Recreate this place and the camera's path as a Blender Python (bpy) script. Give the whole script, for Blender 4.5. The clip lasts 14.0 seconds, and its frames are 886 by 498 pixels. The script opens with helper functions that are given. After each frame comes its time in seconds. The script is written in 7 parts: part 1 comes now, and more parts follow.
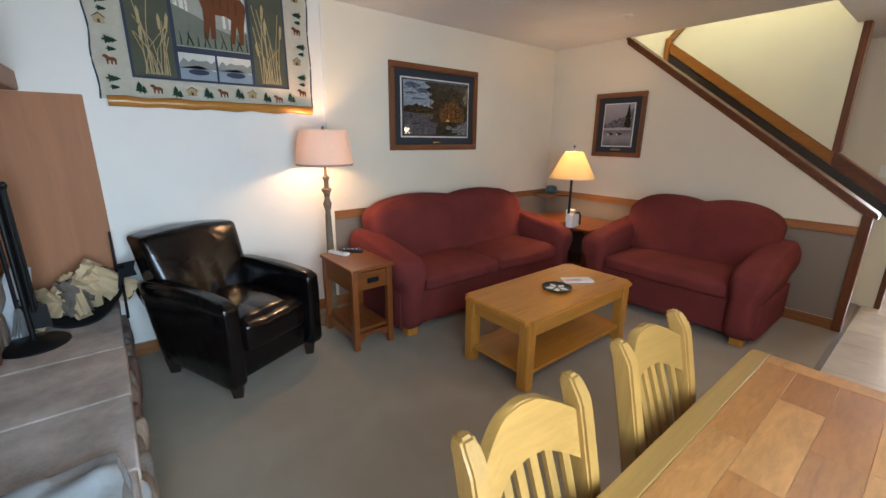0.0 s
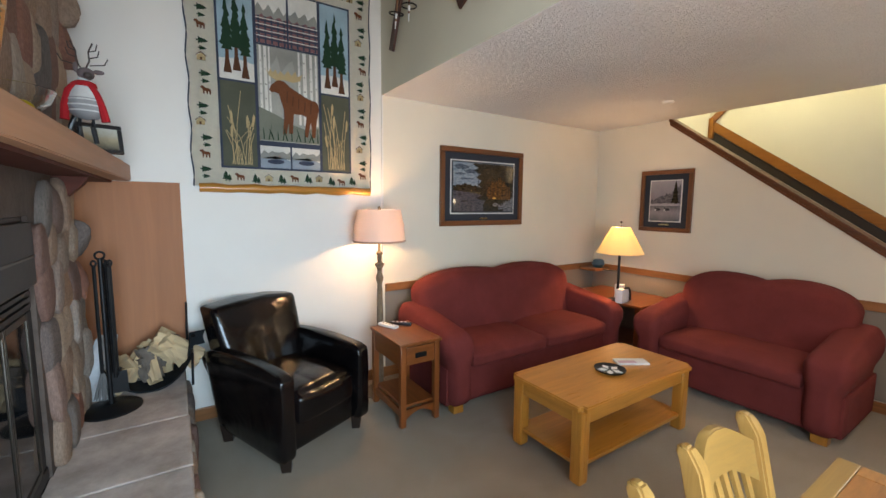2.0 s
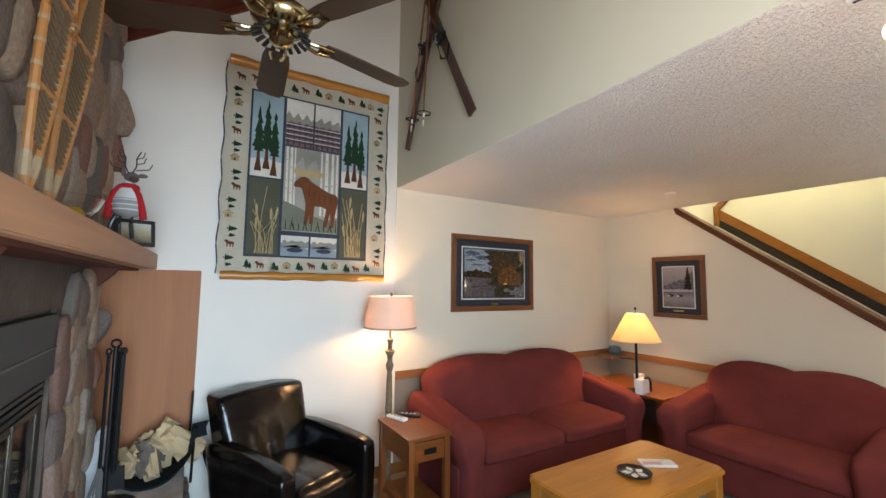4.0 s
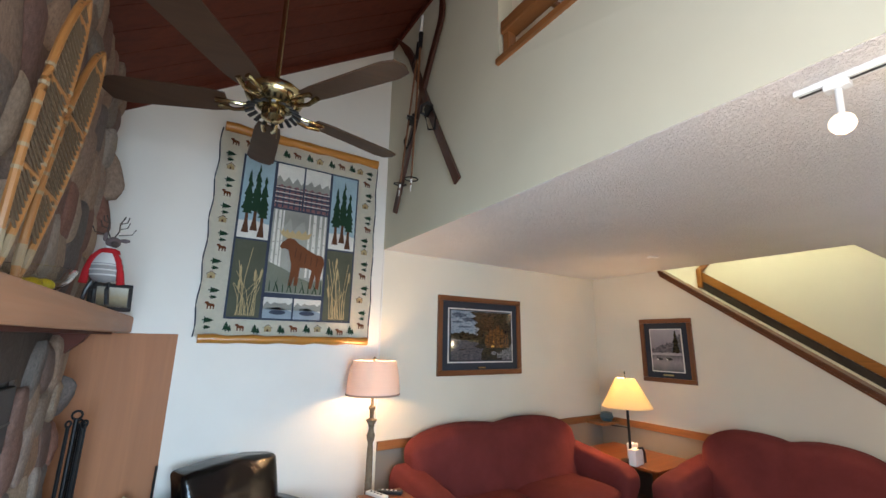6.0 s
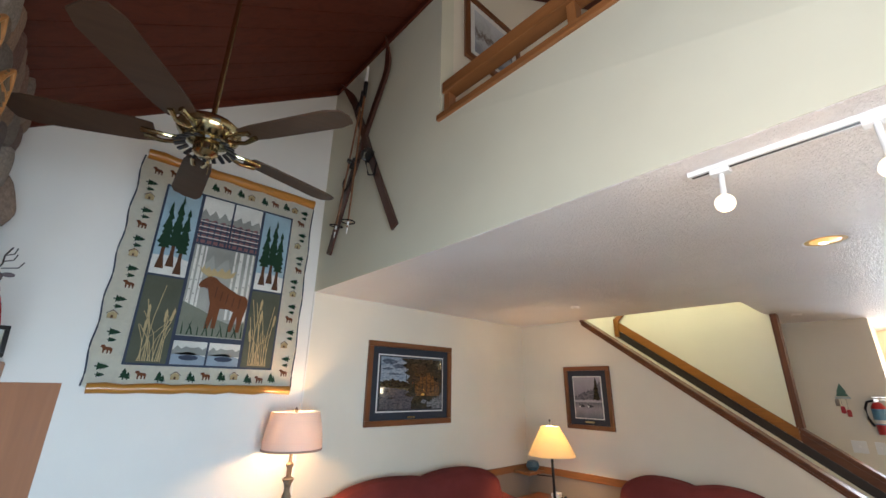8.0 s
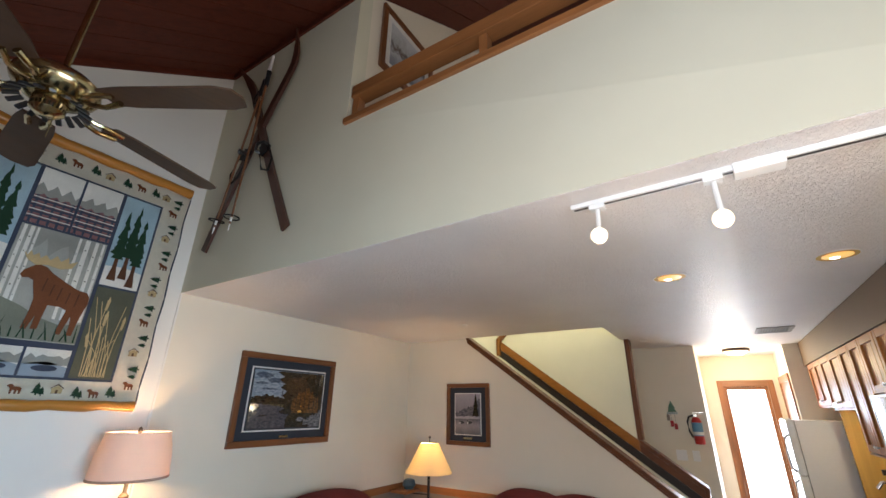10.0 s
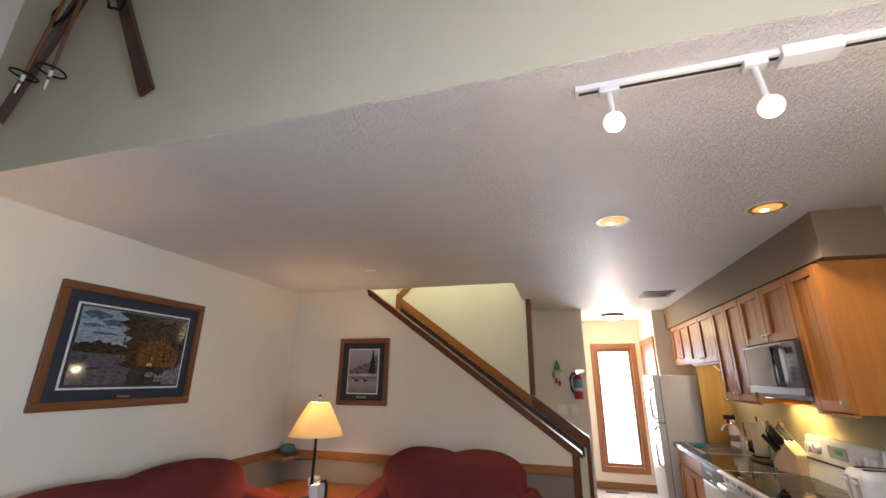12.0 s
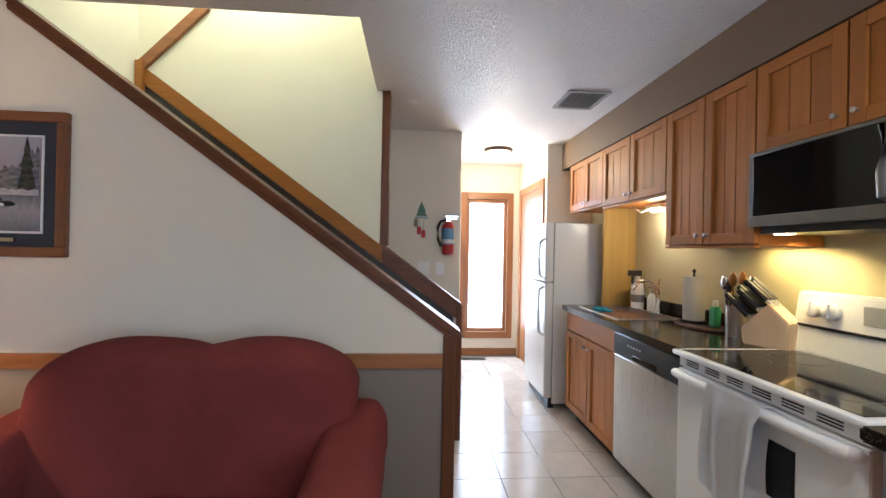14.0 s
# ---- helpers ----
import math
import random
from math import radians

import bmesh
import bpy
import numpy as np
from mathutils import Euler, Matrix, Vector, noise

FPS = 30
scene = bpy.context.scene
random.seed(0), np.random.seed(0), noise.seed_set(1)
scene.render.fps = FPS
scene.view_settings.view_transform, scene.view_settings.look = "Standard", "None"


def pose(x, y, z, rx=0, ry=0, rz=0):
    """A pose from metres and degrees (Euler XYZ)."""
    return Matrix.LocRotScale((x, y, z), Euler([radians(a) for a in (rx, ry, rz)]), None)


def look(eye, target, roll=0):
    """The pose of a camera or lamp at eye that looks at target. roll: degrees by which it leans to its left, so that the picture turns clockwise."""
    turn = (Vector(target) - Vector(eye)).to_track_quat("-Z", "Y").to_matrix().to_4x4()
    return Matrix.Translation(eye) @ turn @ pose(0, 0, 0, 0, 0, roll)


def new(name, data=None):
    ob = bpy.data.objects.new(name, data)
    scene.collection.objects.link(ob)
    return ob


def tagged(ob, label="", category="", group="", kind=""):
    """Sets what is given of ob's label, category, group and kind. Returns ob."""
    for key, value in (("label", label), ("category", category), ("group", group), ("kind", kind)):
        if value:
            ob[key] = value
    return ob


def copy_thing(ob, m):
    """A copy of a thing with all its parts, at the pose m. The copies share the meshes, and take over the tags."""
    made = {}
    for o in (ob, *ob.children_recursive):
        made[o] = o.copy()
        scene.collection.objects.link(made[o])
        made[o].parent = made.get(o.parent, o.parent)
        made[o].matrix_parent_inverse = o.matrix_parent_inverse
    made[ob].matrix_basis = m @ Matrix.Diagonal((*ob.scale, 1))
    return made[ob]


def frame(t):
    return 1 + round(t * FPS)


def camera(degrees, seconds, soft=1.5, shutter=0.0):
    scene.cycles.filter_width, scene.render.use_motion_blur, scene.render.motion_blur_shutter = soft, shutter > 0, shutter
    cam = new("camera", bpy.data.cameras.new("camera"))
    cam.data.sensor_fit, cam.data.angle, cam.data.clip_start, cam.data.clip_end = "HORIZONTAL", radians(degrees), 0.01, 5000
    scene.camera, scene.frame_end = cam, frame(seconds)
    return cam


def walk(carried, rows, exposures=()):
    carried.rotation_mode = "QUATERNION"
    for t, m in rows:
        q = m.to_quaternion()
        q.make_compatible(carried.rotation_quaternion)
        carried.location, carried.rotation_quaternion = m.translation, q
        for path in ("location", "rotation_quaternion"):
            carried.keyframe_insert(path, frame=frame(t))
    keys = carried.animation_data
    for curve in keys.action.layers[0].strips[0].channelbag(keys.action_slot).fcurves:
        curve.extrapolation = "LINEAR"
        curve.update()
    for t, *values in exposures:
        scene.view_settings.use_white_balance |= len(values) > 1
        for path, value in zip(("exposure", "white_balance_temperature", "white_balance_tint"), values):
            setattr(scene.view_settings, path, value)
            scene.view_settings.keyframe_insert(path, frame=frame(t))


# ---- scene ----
cam = camera(94.7, 14.0)
PATH = [
    (0, (0.854, 0.588, 1.447), (2.07, 2.087, 0.922), 0.6),
    (0.5, (0.824, 0.591, 1.465), (1.993, 2.14, 0.982), 0.5),
    (1, (0.808, 0.583, 1.487), (1.94, 2.179, 1.075), 0.4),
    (1.5, (0.792, 0.577, 1.52), (1.899, 2.213, 1.202), 0.4),
    (2, (0.776, 0.573, 1.536), (1.863, 2.238, 1.321), 0.5),
    (2.5, (0.764, 0.569, 1.549), (1.836, 2.254, 1.447), 0.5),
    (3, (0.758, 0.554, 1.57), (1.817, 2.25, 1.568), 0.6),
    (5.5, (0.781, 0.515, 1.625), (1.813, 2.184, 2.009), 0.8),
    (6, (0.786, 0.506, 1.649), (1.835, 2.151, 2.09), 1.0),
    (6.5, (0.765, 0.499, 1.65), (1.852, 2.101, 2.152), 0.9),
    (7, (0.772, 0.479, 1.67), (1.898, 2.039, 2.218), 1.1),
    (7.5, (0.765, 0.485, 1.67), (1.955, 1.976, 2.271), 1.0),
    (10, (0.802, 0.513, 1.663), (2.37, 1.524, 2.386), 0.9),
    (10.5, (0.82, 0.589, 1.651), (2.455, 1.486, 2.372), 0.8),
    (11, (0.874, 0.71, 1.641), (2.582, 1.483, 2.338), 0.8),
    (11.5, (0.993, 0.845, 1.588), (2.765, 1.492, 2.25), 0.7),
    (12, (1.169, 0.992, 1.544), (3.006, 1.509, 2.144), 0.6),
    (12.5, (1.367, 1.143, 1.498), (3.262, 1.519, 2.015), 0.5),
    (13, (1.59, 1.271, 1.46), (3.532, 1.508, 1.877), 0.4),
    (13.5, (2.059, 1.292, 1.393), (4.04, 1.346, 1.661), 0.4),
    (13.7, (2.508, 1.264, 1.373), (4.501, 1.186, 1.517), 0.8),
    (13.8, (2.735, 1.232, 1.367), (4.73, 1.114, 1.462), 0.8),
    (13.9, (2.948, 1.168, 1.355), (4.944, 1.039, 1.403), 0.9),
    (14, (3.185, 1.103, 1.335), (5.181, 0.964, 1.342), 1.1),
]

# ---------------------------------------------------------------- light
EXPOSURE = ((0.0, 0.0, 6200, 14), (3.0, 0.22, 6600, 14), (6.5, 0.14, 6050, 12), (10.0, -0.1, 6050, 13), (11.5, -0.22, 6200, 17), (12.1, -0.22, 6200, 17), (12.6, -0.06, 6050, 16), (13.1, 0.05, 5750, 13), (14.0, 0.07, 5350, 12))
walk(cam, [(t, look(eye, target, roll)) for t, eye, target, roll in PATH], EXPOSURE)
world = bpy.data.worlds.new("sky")
scene.world = world
world.use_nodes = True
sky = world.node_tree.nodes.new("ShaderNodeTexSky")
sky.sky_type, sky.sun_disc, sky.sun_elevation, sky.sun_rotation = "NISHITA", False, radians(40), radians(250)
world.node_tree.links.new(sky.outputs[0], world.node_tree.nodes["Background"].inputs[0])
world.node_tree.nodes["Background"].inputs[1].default_value = 0.12


def lamp(name, kind, m, power, colour, size=0.1, size_y=None, spot=None, spread=180):
    data = bpy.data.lights.new(name, kind)
    data.energy, data.color = power, colour
    if kind == "AREA":
        data.shape, data.size, data.size_y, data.spread = "RECTANGLE", size, size_y or size, radians(spread)
    else:
        data.shadow_soft_size = size
    if spot:
        data.spot_size, data.spot_blend = radians(spot), 0.6
    ob = new(name, data)
    ob.matrix_world = m
    return ob


DAY, WARM, SOFTWARM = (0.52, 0.79, 1.0), (1.0, 0.62, 0.30), (1.0, 0.87, 0.70)
lamp("daylight_patio", "AREA", look((1.0, -0.60, 1.25), (1.0, 3.0, -0.9)), 93, DAY, 1.5, 1.9, spread=134)
# added warm fill aimed up at wall and ceiling; no deck stands outside
lamp("daylight_deck", "AREA", look((1.0, -0.58, 1.25), (1.5, 3.0, 3.0)), 30, (1.0, 0.93, 0.84), 1.5, 1.9, spread=150)
lamp("daylight_west", "AREA", look((-0.16, 0.2, 2.15), (3.0, -0.2, 3.3)), 25, (0.92, 0.96, 1.0), 1.7, 1.1, spread=122)
lamp("daylight_hall", "AREA", look((8.36, 0.2, 1.2), (5.0, 0.2, 1.0)), 36, (0.74, 0.88, 1.0), 0.5, 1.6)
lamp("stair_light", "POINT", pose(5.72, 2.25, 3.55), 34, (1.0, 0.92, 0.70), 0.12)
# added fill for the loft walls and picture, without a fixture
lamp("loft_light", "POINT", pose(4.0, 0.9, 4.6), 14, (1.0, 0.93, 0.8), 0.2)

# ---------------------------------------------------------------- materials


class Mat:
    def __init__(self, name, rough=0.6, metal=0.0, spec=0.5, coat=0.0):
        self.m = bpy.data.materials.new(name)
        self.m.use_nodes = True
        self.t = self.m.node_tree
        self.b = self.t.nodes["Principled BSDF"]
        self.b.inputs["Roughness"].default_value = rough
        self.b.inputs["Metallic"].default_value = metal
        self.b.inputs["Specular IOR Level"].default_value = spec
        self.b.inputs["Coat Weight"].default_value = coat
        self.b.inputs["Coat Roughness"].default_value = 0.15
        self.h = None

    def node(self, kind, **values):
        n = self.t.nodes.new(kind)
        for key, value in values.items():
            n.inputs[key].default_value = value
        return n

    def link(self, a, b):
        self.t.links.new(a, b)

    def coord(self, scale=(1, 1, 1), turn=(0, 0, 0)):
        c = self.node("ShaderNodeTexCoord")
        mp = self.node("ShaderNodeMapping")
        mp.inputs["Scale"].default_value = scale
        mp.inputs["Rotation"].default_value = turn
        self.link(c.outputs["Object"], mp.inputs["Vector"])
        return mp.outputs[0]

    def noise(self, scale, detail=4.0, stretch=(1, 1, 1), rough=0.55, distort=0.0):
        n = self.node("ShaderNodeTexNoise", Scale=scale, Detail=detail, Roughness=rough, Distortion=distort)
        self.link(self.coord(stretch), n.inputs["Vector"])
        return n.outputs["Fac"]

    def ramp(self, fac, *stops):
        r = self.node("ShaderNodeValToRGB")
        while len(r.color_ramp.elements) < len(stops):
            r.color_ramp.elements.new(0.5)
        for e, (p, c) in zip(r.color_ramp.elements, stops):
            e.position, e.color = p, (*c, 1)
        self.link(fac, r.inputs[0])
        return r.outputs[0]

    def mix(self, fac, a, b, mode="MIX"):
        n = self.t.nodes.new("ShaderNodeMix")
        n.data_type, n.blend_type = "RGBA", mode
        for sock, value in ((n.inputs[0], fac), (n.inputs[6], a), (n.inputs[7], b)):
            if isinstance(value, (int, float)):
                sock.default_value = value
            elif isinstance(value, tuple):
                sock.default_value = (*value, 1)
            else:
                self.link(value, sock)
        return n.outputs[2]

    def colour(self, c):
        if isinstance(c, tuple):
            self.b.inputs["Base Color"].default_value = (*c, 1)
        else:
            self.link(c, self.b.inputs["Base Color"])
        return self

    def bump(self, height, strength=0.3, distance=0.002):
        n = self.node("ShaderNodeBump", Strength=strength, Distance=distance)
        self.link(height, n.inputs["Height"])
        if self.h:
            self.link(self.h, n.inputs["Normal"])
        self.h = n.outputs[0]
        self.link(self.h, self.b.inputs["Normal"])
        return self

    def roughness(self, fac, low, high):
        n = self.node("ShaderNodeMapRange")
        n.inputs["To Min"].default_value, n.inputs["To Max"].default_value = low, high
        self.link(fac, n.inputs["Value"])
        self.link(n.outputs[0], self.b.inputs["Roughness"])
        return self

    def random(self):
        return self.node("ShaderNodeObjectInfo").outputs["Random"]


def shade(c, f):
    return tuple(min(1.0, v * f) for v in c)


def paint(name, c, rough=0.55, bump=0.12, scale=260, spec=0.4):
    k = Mat(name, rough, spec=spec)
    k.colour(k.ramp(k.noise(1.7, 5), (0.3, shade(c, 0.955)), (0.7, shade(c, 1.02))))
    k.bump(k.noise(scale, 2), bump, 0.002)
    return k.m


def wood(name, c, axis="x", rough=0.35, dark=0.62, scale=1.0, coat=0.15, bump=0.1, vary=0.12, grain=0.86, spec=0.5):
    k = Mat(name, rough, coat=coat, spec=spec)
    s = {"x": (0.06, 1, 1), "y": (1, 0.06, 1), "z": (1, 1, 0.06)}[axis]
    fine = k.noise(90 * scale, 6, s, 0.6, 0.4)
    wide = k.noise(14 * scale, 4, s, 0.5, 1.2)
    col = k.ramp(wide, (0.25, shade(c, dark)), (0.5, c), (0.75, shade(c, 1.16)))
    col = k.mix(k.ramp(fine, (0.35, (grain, grain, grain)), (0.6, (1, 1, 1))), (0, 0, 0), col)
    lo, hi = 1 - vary, 1 + vary * 0.6
    tone = k.ramp(k.random(), (0.0, (lo, lo, lo)), (1.0, (hi, hi * 0.98, hi * 0.96)))
    k.colour(k.mix(1.0, col, tone, "MULTIPLY"))
    k.roughness(fine, rough * 0.85, min(1, rough * 1.25))
    k.bump(fine, bump, 0.0008)
    return k.m


def metal(name, c, rough=0.3, brushed=None):
    k = Mat(name, rough, 1.0)
    n = k.noise(180, 3, brushed or (1, 1, 1))
    k.colour(k.ramp(n, (0.3, shade(c, 0.9)), (0.7, c)))
    k.roughness(n, rough * 0.8, rough * 1.3)
    return k.m


def fabric(name, c, rough=0.95, scale=420, weave=0.5):
    k = Mat(name, rough, spec=0.15)
    fine, wide = k.noise(scale, 3), k.noise(5, 5)
    col = k.ramp(wide, (0.3, shade(c, 0.82)), (0.7, shade(c, 1.1)))
    k.colour(k.mix(k.ramp(fine, (0.35, (0.6, 0.6, 0.6)), (0.65, (1, 1, 1))), shade(c, 0.55), col))
    k.bump(fine, weave, 0.002)
    return k.m


def plain(name, c, rough=0.5, metalness=0.0, spec=0.5, coat=0.0, even=0.9):
    k = Mat(name, rough, metalness, spec, coat)
    n = k.noise(35, 4)
    k.colour(k.ramp(n, (0.3, shade(c, even)), (0.7, shade(c, 1.5 - even / 2))))
    k.roughness(n, rough * 0.95, min(1.0, rough * 1.06))
    return k.m


def glow(name, c, strength):
    k = Mat(name, 0.4)
    k.colour(c)
    k.b.inputs["Emission Color"].default_value = (*c, 1)
    k.b.inputs["Emission Strength"].default_value = strength
    return k.m


def glass(name, tint=(0.95, 0.98, 0.97), rough=0.02):
    k = Mat(name, rough)
    k.colour(tint)
    k.b.inputs["Transmission Weight"].default_value = 1.0
    k.b.inputs["IOR"].default_value = 1.45
    return k.m


WHITE = paint("white_wall_paint", (0.78, 0.74, 0.68))
CREAM = paint("cream_wall_paint", (0.77, 0.70, 0.575))
SAGE = paint("pale_sage_wall_paint", (0.655, 0.63, 0.495))
YELLOWISH = paint("pale_yellow_stair_paint", (0.78, 0.76, 0.62))
TAUPE = paint("taupe_wall_paint", (0.25, 0.205, 0.165))
MUSTARD = paint("mustard_wall_paint", (0.56, 0.40, 0.10))
BROWNPAINT = paint("brown_soffit_paint", (0.23, 0.16, 0.105))
OAK_X, OAK_Y, OAK_Z = (wood("oak_trim_" + a, (0.31, 0.125, 0.04), a, 0.42, coat=0.05) for a in "xyz")
DARKOAK_Y, DARKOAK_Z = (wood("dark_oak_rail_" + a, (0.155, 0.052, 0.016), a, 0.36, coat=0.05, spec=0.35) for a in "yz")
PINE_X, PINE_Y, PINE_Z = (wood("honey_oak_" + a, (0.50, 0.21, 0.032), a, 0.28, 0.88, coat=0.08) for a in "xyz")
MAPLE_X, MAPLE_Z = (wood("yellow_maple_" + a, (0.315, 0.165, 0.04), a, 0.38, 0.9, coat=0.08) for a in "xz")


def butcher_texture():
    """Rustic staves: each its own tone, with dark heartwood streaks and knots."""
    k = Mat("butcher_block", 0.34, coat=0.12)
    shift = k.node("ShaderNodeVectorMath")
    shift.operation = "MULTIPLY_ADD"
    k.link(k.coord((0.22, 1, 1)), shift.inputs[0])
    shift.inputs[1].default_value = (1, 1, 1)
    spread = k.node("ShaderNodeMath")
    spread.operation = "MULTIPLY"
    k.link(k.random(), spread.inputs[0])
    spread.inputs[1].default_value = 40.0
    k.link(spread.outputs[0], shift.inputs[2])

    def streak(scale, detail, distort):
        n = k.node("ShaderNodeTexNoise", Scale=scale, Detail=detail, Roughness=0.6, Distortion=distort)
        k.link(shift.outputs[0], n.inputs["Vector"])
        return n.outputs["Fac"]

    fine, wide, heart = streak(85.0, 6.0, 0.5), streak(13.0, 4.0, 1.5), streak(6.5, 5.0, 2.2)
    tone = k.ramp(k.random(), (0.0, (0.25, 0.088, 0.022)), (0.3, (0.37, 0.145, 0.034)), (0.6, (0.31, 0.108, 0.024)), (0.8, (0.45, 0.205, 0.06)), (1.0, (0.39, 0.14, 0.03)))
    col = k.mix(1.0, tone, k.ramp(wide, (0.3, (0.8, 0.76, 0.72)), (0.7, (1.08, 1.06, 1.04))), "MULTIPLY")
    col = k.mix(k.ramp(heart, (0.60, (0, 0, 0)), (0.74, (0.65, 0.65, 0.65))), col, (0.15, 0.052, 0.018))
    col = k.mix(1.0, col, k.ramp(fine, (0.32, (0.8, 0.78, 0.76)), (0.6, (1, 1, 1))), "MULTIPLY")
    k.colour(col)
    k.roughness(fine, 0.27, 0.42)
    k.bump(fine, 0.12, 0.0008)
    return k.m


BUTCHER = butcher_texture()
CHERRY_X, CHERRY_Y, CHERRY_Z = (wood("cherry_table_" + a, (0.225, 0.066, 0.015), a, 0.32, 0.72, coat=0.08) for a in "xyz")
CABINET_X, CABINET_Z = (wood("maple_cabinet_" + a, (0.50, 0.19, 0.036), a, 0.42, 0.9, coat=0.04, grain=0.93, spec=0.35) for a in "xz")
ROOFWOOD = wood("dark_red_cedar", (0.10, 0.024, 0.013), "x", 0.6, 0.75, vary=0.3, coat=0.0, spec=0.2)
MANTELWOOD = wood("mantel_oak", (0.38, 0.19, 0.10), "y", 0.5, 0.9, grain=0.95, coat=0)
PANELWOOD = wood("oak_veneer_panel", (0.35, 0.14, 0.055), "z", 0.6, 0.92, grain=0.95, coat=0)


def ceiling_texture():
    k = Mat("knockdown_ceiling", 0.38, spec=0.5)
    k.colour(k.ramp(k.noise(2.2, 4), (0.3, (0.845, 0.805, 0.79)), (0.7, (0.885, 0.85, 0.835))))
    k.bump(k.ramp(k.noise(66, 4, (0.85, 1, 1), 0.6, 0.7), (0.42, (0, 0, 0)), (0.58, (1, 1, 1))), 0.7, 0.0105)
    k.bump(k.ramp(k.noise(125, 3, distort=0.5), (0.4, (0, 0, 0)), (0.62, (1, 1, 1))), 0.5, 0.003)
    return k.m


def carpet_texture():
    k = Mat("olive_carpet", 1.0, spec=0.05)
    k.b.inputs["Sheen Weight"].default_value = 0.2
    fine = k.noise(700, 3)
    col = k.ramp(k.noise(2.5, 6, distort=0.8), (0.3, (0.33, 0.265, 0.19)), (0.7, (0.41, 0.335, 0.25)))
    k.colour(k.mix(k.ramp(fine, (0.3, (0.45, 0.45, 0.45)), (0.7, (1, 1, 1))), (0.16, 0.125, 0.08), col))
    k.bump(fine, 0.8, 0.004)
    return k.m


def stone_texture(name, stops, scale=9):
    k = Mat(name, 0.85, spec=0.3)
    tone = k.ramp(k.random(), *stops)
    spots = k.noise(scale, 6, rough=0.65)
    col = k.mix(1.0, tone, k.ramp(spots, (0.3, (0.46, 0.42, 0.385)), (0.7, (0.86, 0.81, 0.76))), "MULTIPLY")
    k.colour(col)
    k.bump(k.noise(28, 6), 0.5, 0.012)
    k.bump(k.noise(160, 3), 0.4, 0.003)
    return k.m


CEIL, CARPET = ceiling_texture(), carpet_texture()
STONE = stone_texture("river_stone", ((0.0, (0.46, 0.31, 0.22)), (0.25, (0.30, 0.24, 0.20)), (0.45, (0.54, 0.42, 0.32)),
                                      (0.6, (0.19, 0.175, 0.17)), (0.75, (0.31, 0.15, 0.11)), (0.9, (0.42, 0.37, 0.33))))
MORTAR = stone_texture("mortar", ((0.0, (0.10, 0.08, 0.068)), (1.0, (0.13, 0.10, 0.085))))
SLAB = stone_texture("hearth_slate", ((0.0, (0.62, 0.54, 0.50)), (1.0, (0.70, 0.62, 0.57))), 5)


def tile_texture():
    k = Mat("cream_floor_tile", 0.16, spec=0.5)
    tone = k.ramp(k.random(), (0.0, (0.56, 0.50, 0.43)), (1.0, (0.64, 0.58, 0.51)))
    k.colour(k.mix(1.0, tone, k.ramp(k.noise(9, 5), (0.3, (0.9, 0.9, 0.9)), (0.7, (1.04, 1.03, 1.02))), "MULTIPLY"))
    k.roughness(k.noise(14, 4), 0.1, 0.26)
    k.bump(k.noise(40, 3), 0.05, 0.001)
    return k.m


def leather_texture():
    k = Mat("black_leather", 0.26, spec=0.42)
    k.colour(k.ramp(k.noise(6, 5), (0.3, (0.002, 0.002, 0.0022)), (0.7, (0.006, 0.004, 0.004))))
    k.roughness(k.noise(9, 5), 0.12, 0.25)
    v = k.node("ShaderNodeTexVoronoi", Scale=260.0)
    k.link(k.coord(), v.inputs["Vector"])
    k.bump(k.noise(7, 4, distort=1.0), 0.25, 0.02)
    k.bump(v.outputs["Distance"], 0.12, 0.001)
    return k.m


TILE, LEATHER = tile_texture(), leather_texture()
GROUT = plain("grout", (0.22, 0.19, 0.16), 0.9)
SOFA = fabric("burgundy_chenille", (0.172, 0.035, 0.031), scale=330)
BLACKMETAL = plain("black_iron", (0.012, 0.012, 0.013), 0.45, 0.6)
BLACK = plain("black_plastic", (0.012, 0.012, 0.014), 0.35)
DARKGLASS = plain("dark_glass", (0.006, 0.006, 0.007), 0.06, spec=0.4)
CHROME = metal("chrome", (0.8, 0.8, 0.8), 0.12)
STEEL = metal("brushed_steel", (0.62, 0.61, 0.59), 0.28, (1, 1, 0.03))
NICKEL = metal("satin_nickel", (0.6, 0.57, 0.52), 0.3)
BRASS = metal("polished_brass", (0.50, 0.41, 0.235), 0.18)
WHITEGLOSS = plain("white_enamel", (0.84, 0.85, 0.85), 0.28, coat=0.15, even=0.985)
WHITEPLASTIC = plain("white_plastic", (0.82, 0.81, 0.79), 0.4, even=0.97)
DARKWOOD = plain("espresso_wood", (0.018, 0.010, 0.007), 0.35, coat=0.2)


def counter_texture():
    k = Mat("dark_granite_laminate", 0.12, spec=0.35)
    n = k.noise(240, 3)
    k.colour(k.ramp(n, (0.42, (0.010, 0.007, 0.005)), (0.56, (0.026, 0.017, 0.011)), (0.70, (0.15, 0.115, 0.085))))
    k.roughness(k.noise(8, 4), 0.08, 0.2)
    return k.m


COUNTER = counter_texture()

# ---------------------------------------------------------------- mesh helpers


def bm_new():
    return bmesh.new()


